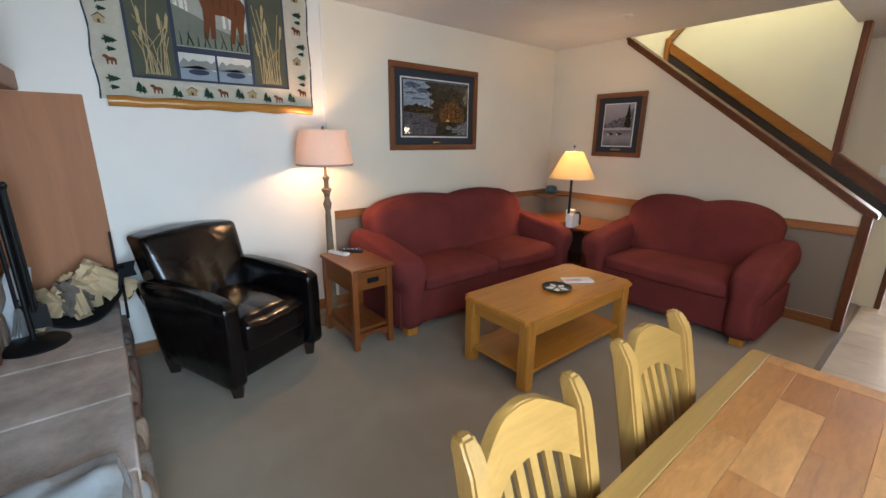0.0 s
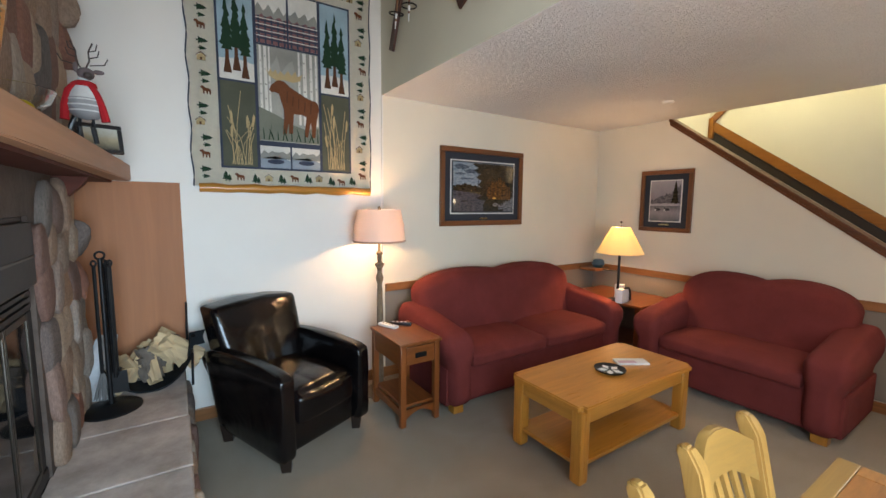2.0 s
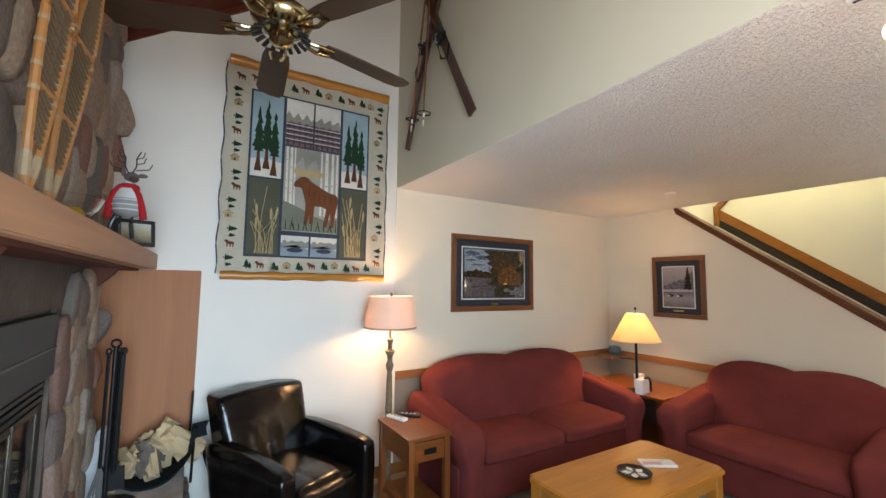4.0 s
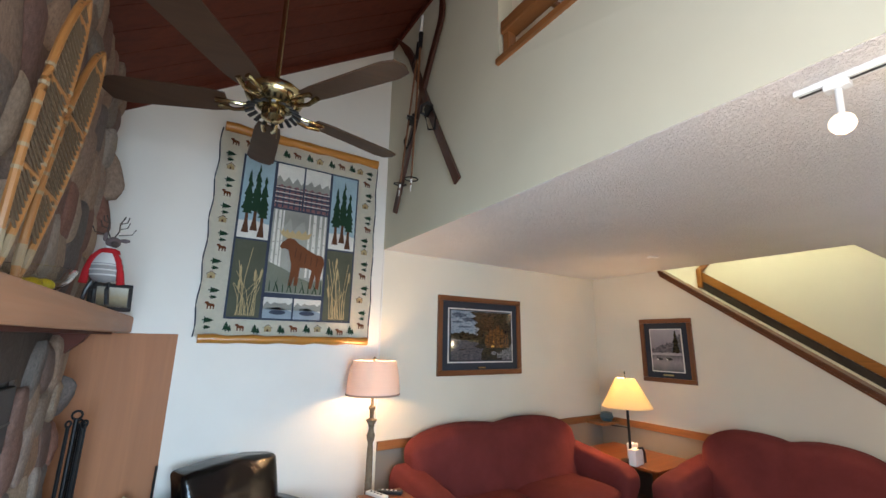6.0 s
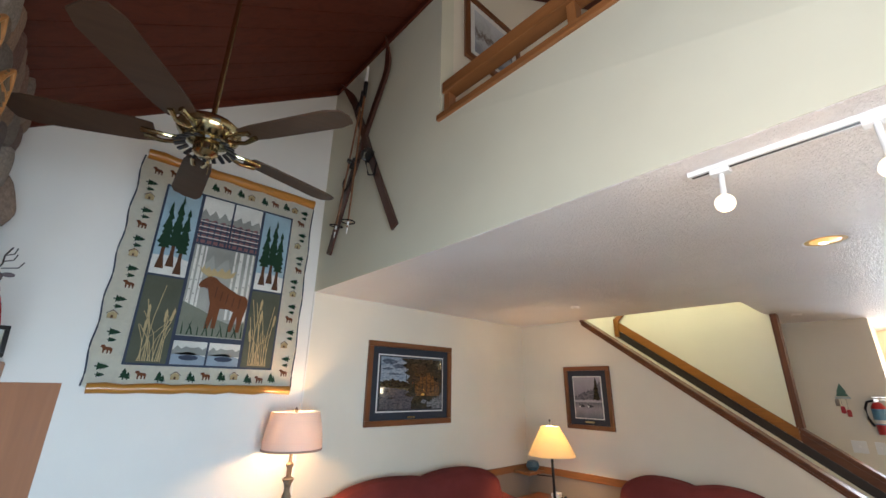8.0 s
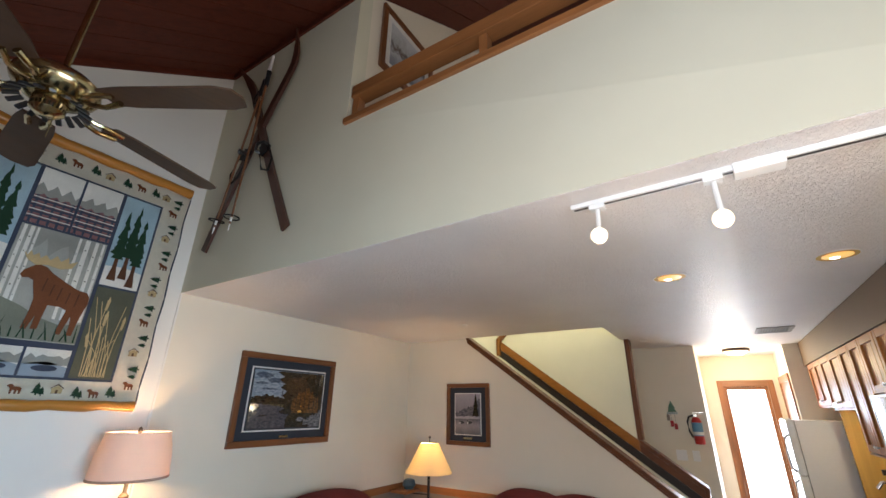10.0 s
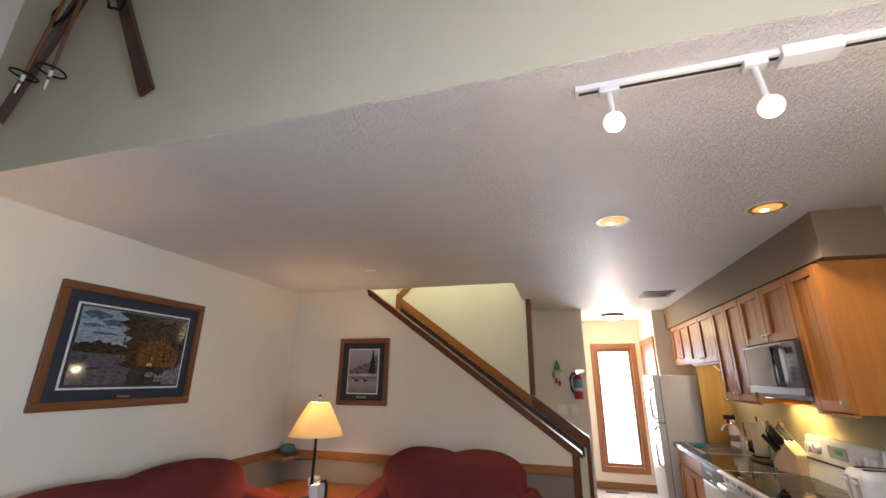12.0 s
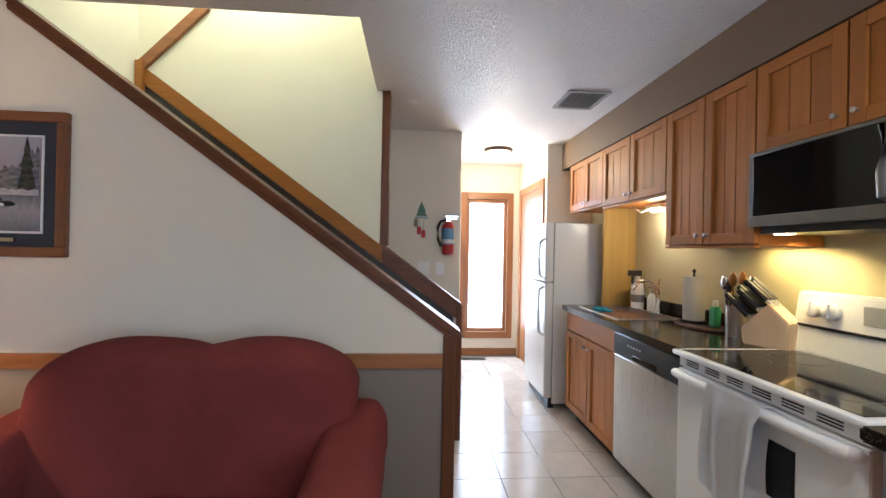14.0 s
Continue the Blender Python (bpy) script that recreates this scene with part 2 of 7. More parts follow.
def box(bm, x0, x1, y0, y1, z0, z1, bevel=0.0, seg=2, m=None):
    made = bmesh.ops.create_cube(bm, size=1.0)["verts"]
    for v in made:
        v.co = Vector((x0 + (v.co.x + 0.5) * (x1 - x0), y0 + (v.co.y + 0.5) * (y1 - y0), z0 + (v.co.z + 0.5) * (z1 - z0)))
    if bevel:
        edges = {e for v in made for e in v.link_edges}
        made = bmesh.ops.bevel(bm, geom=list(edges), offset=bevel, segments=seg, profile=0.5, affect="EDGES", clamp_overlap=True)["verts"]
    if m is not None:
        bmesh.ops.transform(bm, matrix=m, verts=[v for v in made if v.is_valid])
    return bm


def boxes(*rows, bevel=0.0):
    bm = bm_new()
    for r in rows:
        box(bm, *r, bevel=bevel)
    return bm


def tube(bm, a, b, r0, r1=None, n=12):
    a, b = Vector(a), Vector(b)
    q = (b - a).to_track_quat("Z", "Y").to_matrix().to_4x4()
    bmesh.ops.create_cone(bm, cap_ends=True, segments=n, radius1=r0, radius2=r0 if r1 is None else r1, depth=(b - a).length,
                          matrix=Matrix.Translation((a + b) / 2) @ q)
    return bm


def lathe(bm, rows, n=24, centre=(0, 0)):
    """A turned body from rows of radius and height."""
    rings = []
    for r, z in rows:
        rings.append([bm.verts.new((centre[0] + max(r, 1e-4) * math.cos(2 * math.pi * i / n), centre[1] + max(r, 1e-4) * math.sin(2 * math.pi * i / n), z)) for i in range(n)])
    for a, b in zip(rings, rings[1:]):
        for i in range(n):
            bm.faces.new((a[i], a[(i + 1) % n], b[(i + 1) % n], b[i]))
    return bm


def path_tube(bm, pts, r, n=8, closed=False):
    """A bent rod along points."""
    pts = [Vector(p) for p in pts]
    rings = []
    for i, p in enumerate(pts):
        a = pts[i - 1] if i or closed else p
        b = pts[(i + 1) % len(pts)] if i + 1 < len(pts) or closed else p
        q = (b - a).to_track_quat("Z", "Y").to_matrix()
        rr = r[i] if isinstance(r, (list, tuple)) else r
        rings.append([bm.verts.new(p + q @ Vector((rr * math.cos(2 * math.pi * k / n), rr * math.sin(2 * math.pi * k / n), 0))) for k in range(n)])
    pairs = list(zip(rings, rings[1:])) + ([(rings[-1], rings[0])] if closed else [])
    for a, b in pairs:
        for k in range(n):
            bm.faces.new((a[k], a[(k + 1) % n], b[(k + 1) % n], b[k]))
    if not closed:
        bm.faces.new(rings[0][::-1])
        bm.faces.new(rings[-1])
    return bm


def prism(bm, outline, axis, lo, hi):
    """A flat outline drawn out along an axis: outline pairs are the other two axes in order."""
    def at(p, w):
        return {"x": (w, p[0], p[1]), "y": (p[0], w, p[1]), "z": (p[0], p[1], w)}[axis]
    a = [bm.verts.new(at(p, lo)) for p in outline]
    b = [bm.verts.new(at(p, hi)) for p in outline]
    bm.faces.new(a)
    bm.faces.new(b[::-1])
    for i in range(len(a)):
        j = (i + 1) % len(a)
        bm.faces.new((a[j], a[i], b[i], b[j]))
    return bm


def mesh_of(name, bm, material, smooth=True):
    bmesh.ops.recalc_face_normals(bm, faces=bm.faces[:])
    if smooth:
        plane = {f for f in bm.faces if max(map(abs, f.normal)) > 0.99999 or len(f.verts) > 4}
        for f in bm.faces:
            f.smooth = True
        for e in bm.edges:
            turn = e.calc_face_angle(3.0)
            e.smooth = turn < radians(38) and not (turn > 0.05 and (e.link_faces[0] in plane or e.link_faces[1] in plane))
    me = bpy.data.meshes.new(name)
    bm.to_mesh(me)
    bm.free()
    me.materials.append(material)
    return me


def part(name, bm, material, parent, label="", smooth=True):
    ob = new(name, mesh_of(name, bm, material, smooth))
    ob.parent = parent
    if label:
        ob["label"] = label
    return ob


def struct(name, bm, material, label="", smooth=False):
    return tagged(new(name, mesh_of(name, bm, material, smooth)), label, name.split("_")[0], kind="structure")


def thing(name, label, category, m=None, group=""):
    ob = new(name)
    ob.empty_display_size = 0.1
    ob.matrix_world = m or Matrix()
    return tagged(ob, label, category, group)


def one(name, bm, material, label, category, m=None, group="", smooth=True):
    ob = new(name, mesh_of(name, bm, material, smooth))
    ob.matrix_world = m or Matrix()
    return tagged(ob, label, category, group)


# ---------------------------------------------------------------- shell of the house
NORTH, EAST, LOFT, SOUTH, WEST = 3.813, 5.155, 2.262, -0.72, -0.2
CEILING, FAR, HALL, END = 2.44, 6.06, 6.96, 8.40


def roof_z(x):
    return 4.571 + (x - LOFT) * 0.6855


struct("floor_carpet", boxes((WEST, EAST + 1.0, 0.9, NORTH, -0.1, 0.0), (WEST, 3.0, SOUTH, 0.9, -0.1, 0.0)), CARPET, "olive brown short pile carpet, slightly worn")
struct("floor_base", boxes((3.0, END, SOUTH, 0.9, -0.1, -0.008), (EAST + 1.0, END, 0.9, NORTH, -0.1, -0.008)), GROUT, "grey brown grout bed under the floor tiles")
# north wall, with the gable above the living room
bm = prism(bm_new(), [(WEST - 0.1, -0.1), (FAR + 1.0, -0.1), (FAR + 1.0, 7.6), (WEST - 0.1, roof_z(WEST) + 0.2)], "y", NORTH, NORTH + 0.15)
struct("wall_north", bm, WHITE, "plain white painted plaster wall")
struct("wall_north_cream", boxes((LOFT + 0.004, EAST, NORTH - 0.004, NORTH, 0.0, CEILING)), CREAM, "cream painted wall behind the sofa")
# west wall with the patio window
struct("wall_west", boxes((WEST - 0.15, WEST, 1.25, NORTH, -0.1, 3.2), (WEST - 0.15, WEST, SOUTH, -0.72 + 0.02, -0.1, 3.2),
                          (WEST - 0.15, WEST, SOUTH, 1.25, 2.75, 3.2), (WEST - 0.15, WEST, SOUTH, 1.25, -0.1, 1.25)), WHITE, "white painted wall with a wide high window")
struct("wall_south", boxes((2.1, END, SOUTH - 0.15, SOUTH, -0.1, 3.2), (WEST - 0.15, 0.2, SOUTH - 0.15, SOUTH, -0.1, 3.2), (0.2, 2.1, SOUTH - 0.15, SOUTH, 2.2, 3.2), (0.2, 2.1, SOUTH - 0.15, SOUTH, -0.1, 0.03), (2.0, END, SOUTH - 0.15, SOUTH, 3.2, 6.0)), MUSTARD, "mustard yellow painted kitchen wall")
# loft front with its opening
loft_bm = boxes((LOFT, LOFT + 0.12, 2.206, NORTH, CEILING + 0.003, 4.66), (LOFT, LOFT + 0.12, SOUTH, 2.206, CEILING + 0.003, 3.33))
for v in loft_bm.verts:
    if v.co.y < 0 and v.co.z < 3:
        v.co.x -= 0.085
struct("wall_loft", loft_bm, SAGE, "pale sage painted loft wall above the room")
bm = prism(bm_new(), [(WEST - 0.3, roof_z(WEST - 0.3)), (6.2, roof_z(6.2)), (6.2, roof_z(6.2) + 0.15), (WEST - 0.3, roof_z(WEST - 0.3) + 0.15)], "y", SOUTH - 0.1, NORTH + 0.1)
for i in range(22):
    y = SOUTH + 0.02 + i * 0.207
    a, b = WEST - 0.2, 6.1
    v = [bm.verts.new(p) for p in ((a, y, roof_z(a) - 0.014), (b, y, roof_z(b) - 0.014), (b, y + 0.2, roof_z(b) - 0.014), (a, y + 0.2, roof_z(a) - 0.014),
                                   (a, y, roof_z(a) + 0.01), (b, y, roof_z(b) + 0.01), (b, y + 0.2, roof_z(b) + 0.01), (a, y + 0.2, roof_z(a) + 0.01))]
    for f in ((0, 1, 2, 3), (0, 4, 5, 1), (1, 5, 6, 2), (2, 6, 7, 3), (3, 7, 4, 0)):
        bm.faces.new([v[k] for k in f])
struct("ceiling_sloped", bm, ROOFWOOD, "dark reddish brown cedar plank vaulted ceiling")
# flat ceiling with the stairwell left open
WELL = 1.385
flat = boxes((LOFT + 0.004, EAST, 2.206, NORTH, CEILING, 2.74), (EAST, END, SOUTH, WELL, CEILING, 2.74), (FAR + 0.1, END, WELL, NORTH, CEILING, 2.74))
prism(flat, [(LOFT - 0.081, SOUTH), (EAST, SOUTH), (EAST, 2.206), (LOFT + 0.004, 2.206)], "z", CEILING, 2.45)
struct("ceiling_flat", flat, CEIL,
       "off white knockdown textured ceiling")
# stair side wall: sloped top
SLOPE = 0.7285


def cap_z(y):
    return 0.955 + (y - 0.889) * SLOPE


bm = prism(bm_new(), [(0.95, -0.1), (NORTH, -0.1), (NORTH, CEILING), (2.93, CEILING), (0.95, cap_z(0.95) - 0.05)], "x", EAST, EAST + 0.1)
struct("wall_stairs", bm, CREAM, "cream painted stair side wall with a sloping top")
bm = prism(bm_new(), [(1.33, -0.1), (NORTH, -0.1), (NORTH, 5.4), (1.33, 5.4)], "x", FAR, FAR + 0.1)
prism(bm, [(0.80, -0.1), (1.33, -0.1), (1.33, cap_z(1.33) - 0.02), (0.80, cap_z(0.80) + 0.02)], "x", FAR, FAR + 0.1)
struct("wall_stairwell_east", bm, YELLOWISH, "pale yellow stairwell wall lit from above")
struct("wall_stairwell_north", boxes((EAST + 0.1, FAR, 2.98, 3.08, 1.2, 5.4)), YELLOWISH, "pale yellow stairwell end wall")
struct("wall_stairwell_upper", boxes((EAST, EAST + 0.1, WELL, NORTH, 2.74, 5.4), (EAST + 0.1, FAR, WELL - 0.1, WELL, 2.74, 5.4)), YELLOWISH, "pale yellow stairwell wall above the ceiling")
struct("ceiling_stairwell", boxes((EAST, FAR + 0.1, WELL - 0.1, 3.1, 5.4, 5.5)), CEIL, "off white stairwell ceiling")
# hall
struct("wall_hall_west", boxes((HALL, HALL + 0.12, 0.685, NORTH, -0.1, CEILING)), CREAM, "cream wall beside the stairs with a fire extinguisher")
struct("wall_hall_north", boxes((HALL + 0.12, END, 0.685, 0.80, -0.1, CEILING)), CREAM, "cream hall wall")
struct("wall_hall_south", boxes((7.27, END, -0.356, -0.236, -0.1, CEILING), (7.27, 7.38, SOUTH, -0.356, -0.1, CEILING)), CREAM, "cream hall wall beside the refrigerator")
struct("wall_hall_end", boxes((END, END + 0.12, SOUTH, -0.09, -0.1, 2.6), (END, END + 0.12, 0.44, 0.9, -0.1, 2.6), (END, END + 0.12, -0.09, 0.44, 2.0, 2.6),
                              (END, END + 0.12, -0.09, 0.44, -0.1, 0.30)), CREAM, "cream hall end wall with a tall window")
# loft room
struct("wall_loft_side", boxes((LOFT + 0.12, EAST, 2.206, 2.306, 2.74, 6.4)), CREAM, "cream loft side wall")
struct("wall_loft_back", boxes((EAST - 0.1, EAST, SOUTH, 2.206, 2.74, 6.6)), CREAM, "cream loft back wall")

# wainscot, chair rail, baseboards
struct("wainscot_north", boxes((LOFT + 0.02, EAST - 0.006, NORTH - 0.010, NORTH - 0.004, 0.09, 0.80)), TAUPE, "taupe painted lower wall")
struct("wainscot_east", boxes((EAST - 0.006, EAST, 0.955, NORTH - 0.01, 0.09, 0.772)), TAUPE, "taupe painted lower wall under the stairs")
struct("chair_rail_north", boxes((LOFT + 0.02, EAST, NORTH - 0.026, NORTH - 0.004, 0.775, 0.845), bevel=0.004), OAK_X, "oak chair rail")
struct("chair_rail_east", boxes((EAST - 0.022, EAST, 0.955, NORTH - 0.026, 0.768, 0.838), bevel=0.004), OAK_Y, "oak chair rail")
struct("baseboard_north", boxes((0.80, EAST, NORTH - 0.018, NORTH, 0.0, 0.09), bevel=0.003), OAK_X, "oak baseboard")
struct("baseboard_east", boxes((EAST - 0.014, EAST, 0.955, NORTH - 0.02, 0.0, 0.085), bevel=0.003), OAK_Y, "oak baseboard")
struct("baseboard_hall", boxes((END - 0.014, END, -0.236, 0.685, 0.0, 0.09), (HALL - 0.012, HALL, 0.69, 1.3, 0.0, 0.09), bevel=0.003), OAK_Y, "oak baseboard in the hall")
struct("corner_strip", boxes((LOFT - 0.004, LOFT + 0.010, NORTH - 0.012, NORTH, 0.85, CEILING), bevel=0.002), WHITE, "thin painted corner strip on the wall")
struct("roof_trim_north", prism(bm_new(), [(WEST, roof_z(WEST) - 0.07), (LOFT, roof_z(LOFT) - 0.07), (LOFT, roof_z(LOFT) - 0.014), (WEST, roof_z(WEST) - 0.014)], "y", NORTH - 0.02, NORTH), ROOFWOOD, "dark wood edge trim")
struct("roof_trim_loft", boxes((LOFT - 0.02, LOFT, 2.206, NORTH - 0.02, 4.49, 4.545)), ROOFWOOD, "dark wood edge trim")


def sloped(x0, x1, y0, y1, drop, thick):
    """A board that follows the stair slope."""
    bm = prism(bm_new(), [(y0, cap_z(y0) - drop), (y1, cap_z(y1) - drop), (y1, cap_z(y1) - drop - thick), (y0, cap_z(y0) - drop - thick)], "x", x0, x1)
    bmesh.ops.bevel(bm, geom=bm.edges[:], offset=0.006, segments=2, affect="EDGES")
    return bm


stair_rail = tagged(new("trim_stair_rail"), "dark oak cap rail along the stair side wall", "stair rail", kind="structure")
part("cap", sloped(EAST - 0.03, EAST + 0.13, 0.87, 2.955, 0.0, 0.042), DARKOAK_Y, stair_rail)
part("face_board", sloped(EAST - 0.018, EAST, 0.93, 2.95, 0.042, 0.03), DARKOAK_Y, stair_rail)
part("newel_trim", boxes((EAST - 0.02, EAST + 0.12, 0.90, 0.95, 0.0, cap_z(0.92) - 0.045), bevel=0.004), DARKOAK_Z, stair_rail)
part("newel_face", boxes((EAST - 0.024, EAST - 0.001, 0.895, 0.955, 0.0, cap_z(0.92) - 0.05), bevel=0.004), DARKOAK_Z, stair_rail)
GOLDOAK = wood("golden_oak_skirt", (0.34, 0.135, 0.022), "y", 0.4, 0.8, coat=0.0, spec=0.3)
far_rail = tagged(new("trim_far_rail"), "dark oak rail on the far side of the stairs", "stair rail", kind="structure")
FARDROP = -0.098
part("cap", sloped(FAR - 0.03, FAR + 0.13, 0.76, 1.33, FARDROP, 0.042), DARKOAK_Y, far_rail)
part("skirt_board", sloped(FAR - 0.022, FAR, 1.33, 2.975, FARDROP + 0.016, 0.115), GOLDOAK, far_rail)
# near-black colour paints the shade that lies under the skirt
part("stringer", sloped(FAR - 0.014, FAR, 0.82, 2.975, FARDROP + 0.134, 0.10), DARKWOOD, far_rail, "stair stringer below the skirt, its shade painted dark")
part("upper_post", boxes((FAR - 0.045, FAR - 0.001, 2.925, 2.975, 2.33, 2.56), bevel=0.004), GOLDOAK, far_rail)
part("face_board", sloped(FAR - 0.02, FAR, 0.8, 1.33, FARDROP + 0.042, 0.09), DARKOAK_Y, far_rail)
part("newel_trim", boxes((FAR - 0.02, FAR + 0.12, 0.76, 0.80, 0.0, cap_z(0.78) + 0.08), bevel=0.004), DARKOAK_Z, far_rail)
bm = prism(bm_new(), [(2.975, 2.55), (2.52, 3.02), (2.52, 2.93), (2.975, 2.46)], "x", FAR - 0.03, FAR)
part("upper_rail", bm, OAK_Y, far_rail)
part("end_trim", boxes((FAR - 0.016, FAR + 0.11, 1.29, 1.345, cap_z(1.31) + 0.10, CEILING), bevel=0.003), DARKOAK_Z, far_rail)

# stairs
stairs = tagged(new("staircase"), "oak stairs rising behind the side wall", "stairs", kind="structure")
for i in range(11):
    y = 0.98 + i * 0.245
    if y > 2.9:
        break
    z = (i + 1) * 0.178
    part("tread", boxes((EAST + 0.1, FAR, y, min(y + 0.27, 2.98), z - 0.03, z), bevel=0.004), OAK_X, stairs)
    part("riser", boxes((EAST + 0.1, FAR, y + 0.02, y + 0.035, z - 0.178, z - 0.03)), CREAM, stairs)

# loft sill and rail
loft_rail = tagged(new("trim_loft_rail"), "oak sill and railing of the loft opening", "railing", kind="structure")
part("sill", boxes((LOFT - 0.025, LOFT + 0.145, SOUTH, 2.215, 3.33, 3.372), bevel=0.004), OAK_Y, loft_rail)
part("top_rail", boxes((LOFT + 0.0, LOFT + 0.10, SOUTH, 2.19, 3.545, 3.635), bevel=0.006), OAK_Y, loft_rail)
for y in (2.165, 1.235, 0.25):
    part("baluster", boxes((LOFT + 0.02, LOFT + 0.085, y - 0.025, y + 0.025, 3.372, 3.545), bevel=0.004), OAK_Z, loft_rail)


# ---------------------------------------------------------------- soft shapes
def cushion(bm, x0, x1, y0, y1, z0, z1, r=0.05, puff=(0.0, 0.0), cuts=9, warp=None, rumple=0.0):
    """A padded box: rounded edges, a swollen top and front, and a warp of its own."""
    tmp = bmesh.new()
    bmesh.ops.create_cube(tmp, size=2.0)
    bmesh.ops.subdivide_edges(tmp, edges=tmp.edges[:], cuts=cuts, use_grid_fill=True)
    half = Vector(((x1 - x0) / 2, (y1 - y0) / 2, (z1 - z0) / 2))
    mid = Vector(((x0 + x1) / 2, (y0 + y1) / 2, (z0 + z1) / 2))
    r = min(r, *half)
    for v in tmp.verts:
        u = Vector((math.copysign(abs(c) ** 0.8, c) for c in v.co))
        p = Vector((u.x * half.x, u.y * half.y, u.z * half.z))
        core = Vector((max(-half[i] + r, min(half[i] - r, p[i])) for i in range(3)))
        d = p - core
        if d.length > 1e-6:
            p = core + d.normalized() * r if sum(abs(c) > 0.999 for c in u) > 1 or d.length > r else core + d
        if u.z > 0:
            p.z += puff[0] * max(0, 1 - u.x ** 4) * max(0, 1 - u.y ** 4) * u.z
        if u.y < 0:
            p.y += puff[1] * max(0, 1 - u.x ** 4) * max(0, 1 - u.z ** 4) * u.y
        p += mid
        if rumple:
            p += rumple * noise.noise_vector(p * 7.0)
        v.co = warp(p) if warp else p
    me = bpy.data.meshes.new("tmp")
    tmp.to_mesh(me)
    tmp.free()
    bm.from_mesh(me)
    bpy.data.meshes.remove(me)
    return bm


def sofa(label, m, w, seats, group="living room sofas"):
    """A rolled-arm sofa: x along its width, its front at -y, its back at y = 0."""
    ob = thing("sofa", label, "sofa", m, group)
    d, arm = 0.86, 0.27
    h = w / 2

    def humps(p):
        s = abs(p.x) / (h - 0.15)
        top = 0.966 - 0.034 * max(0, 1 - s * 2.8) ** 1.6 - 0.125 * (max(0, s - 0.38) / 0.62) ** 2.8
        k = (p.z - 0.30) / (0.955 - 0.30)
        seam = 0.014 * math.exp(-(p.x / 0.022) ** 2) if p.y < -0.2 else 0.0
        return Vector((p.x, p.y + 0.13 * (k - 0.5) - 0.02 + seam, 0.30 + k * (top - 0.30)))

    part("base", cushion(bm_new(), -h + 0.05, h - 0.05, -d + 0.06, -0.03, 0.06, 0.36, 0.03), SOFA, ob)
    part("backrest", cushion(bm_new(), -h + 0.145, h - 0.145, -0.30, -0.07, 0.30, 0.955, 0.075, (0.0, 0.04), 33, humps, 0.006), SOFA, ob)
    inner = w - 2 * arm + 0.02
    for i in range(seats):
        a = -inner / 2 + i * inner / seats
        part("seat_cushion", cushion(bm_new(), a + 0.004, a + inner / seats - 0.004, -d + 0.015, -0.22, 0.325, 0.455, 0.045, (0.03, 0.02), 10, None, 0.005), SOFA, ob)
    for s in (-1, 1):
        def roll(p, s=s):
            back = max(0.0, (p.y + d) / d)
            outer = p.x * s > h - arm / 2 - 0.02
            f = max(0.0, min(1.0, (p.z - 0.36) / 0.12))
            f = f * f * (3 - 2 * f)
            shift = (-0.014 + 0.046 * f) if outer else (0.006 - 0.014 * f)
            return Vector((p.x + s * shift, p.y - 0.012 * f * (1 - back), p.z if p.z < 0.30 else 0.30 + (p.z - 0.30) * (1 + 0.42 * back ** 1.2)))

        x0, x1 = sorted((s * (h - arm), s * (h - 0.055)))
        part("armrest", cushion(bm_new(), x0, x1, -d, -0.04, 0.055, 0.592, 0.075, (0.02, 0.012), 14, roll, 0.004), SOFA, ob)
        for y in (-d + 0.09, -0.12):
            part("foot", boxes((s * (h - 0.16) - 0.045, s * (h - 0.16) + 0.045, y - 0.04, y + 0.04, 0.0, 0.075), bevel=0.008), PINE_Z, ob, "pale wooden block foot")
    return ob


sofa("burgundy red upholstered sofa with two humped back cushions", pose(3.355, 3.72, 0, 0, 0, 0), 2.12, 2)
sofa("burgundy red upholstered loveseat along the stair wall", pose(5.02, 1.925, 0, 0, 0, -90), 1.50, 1)


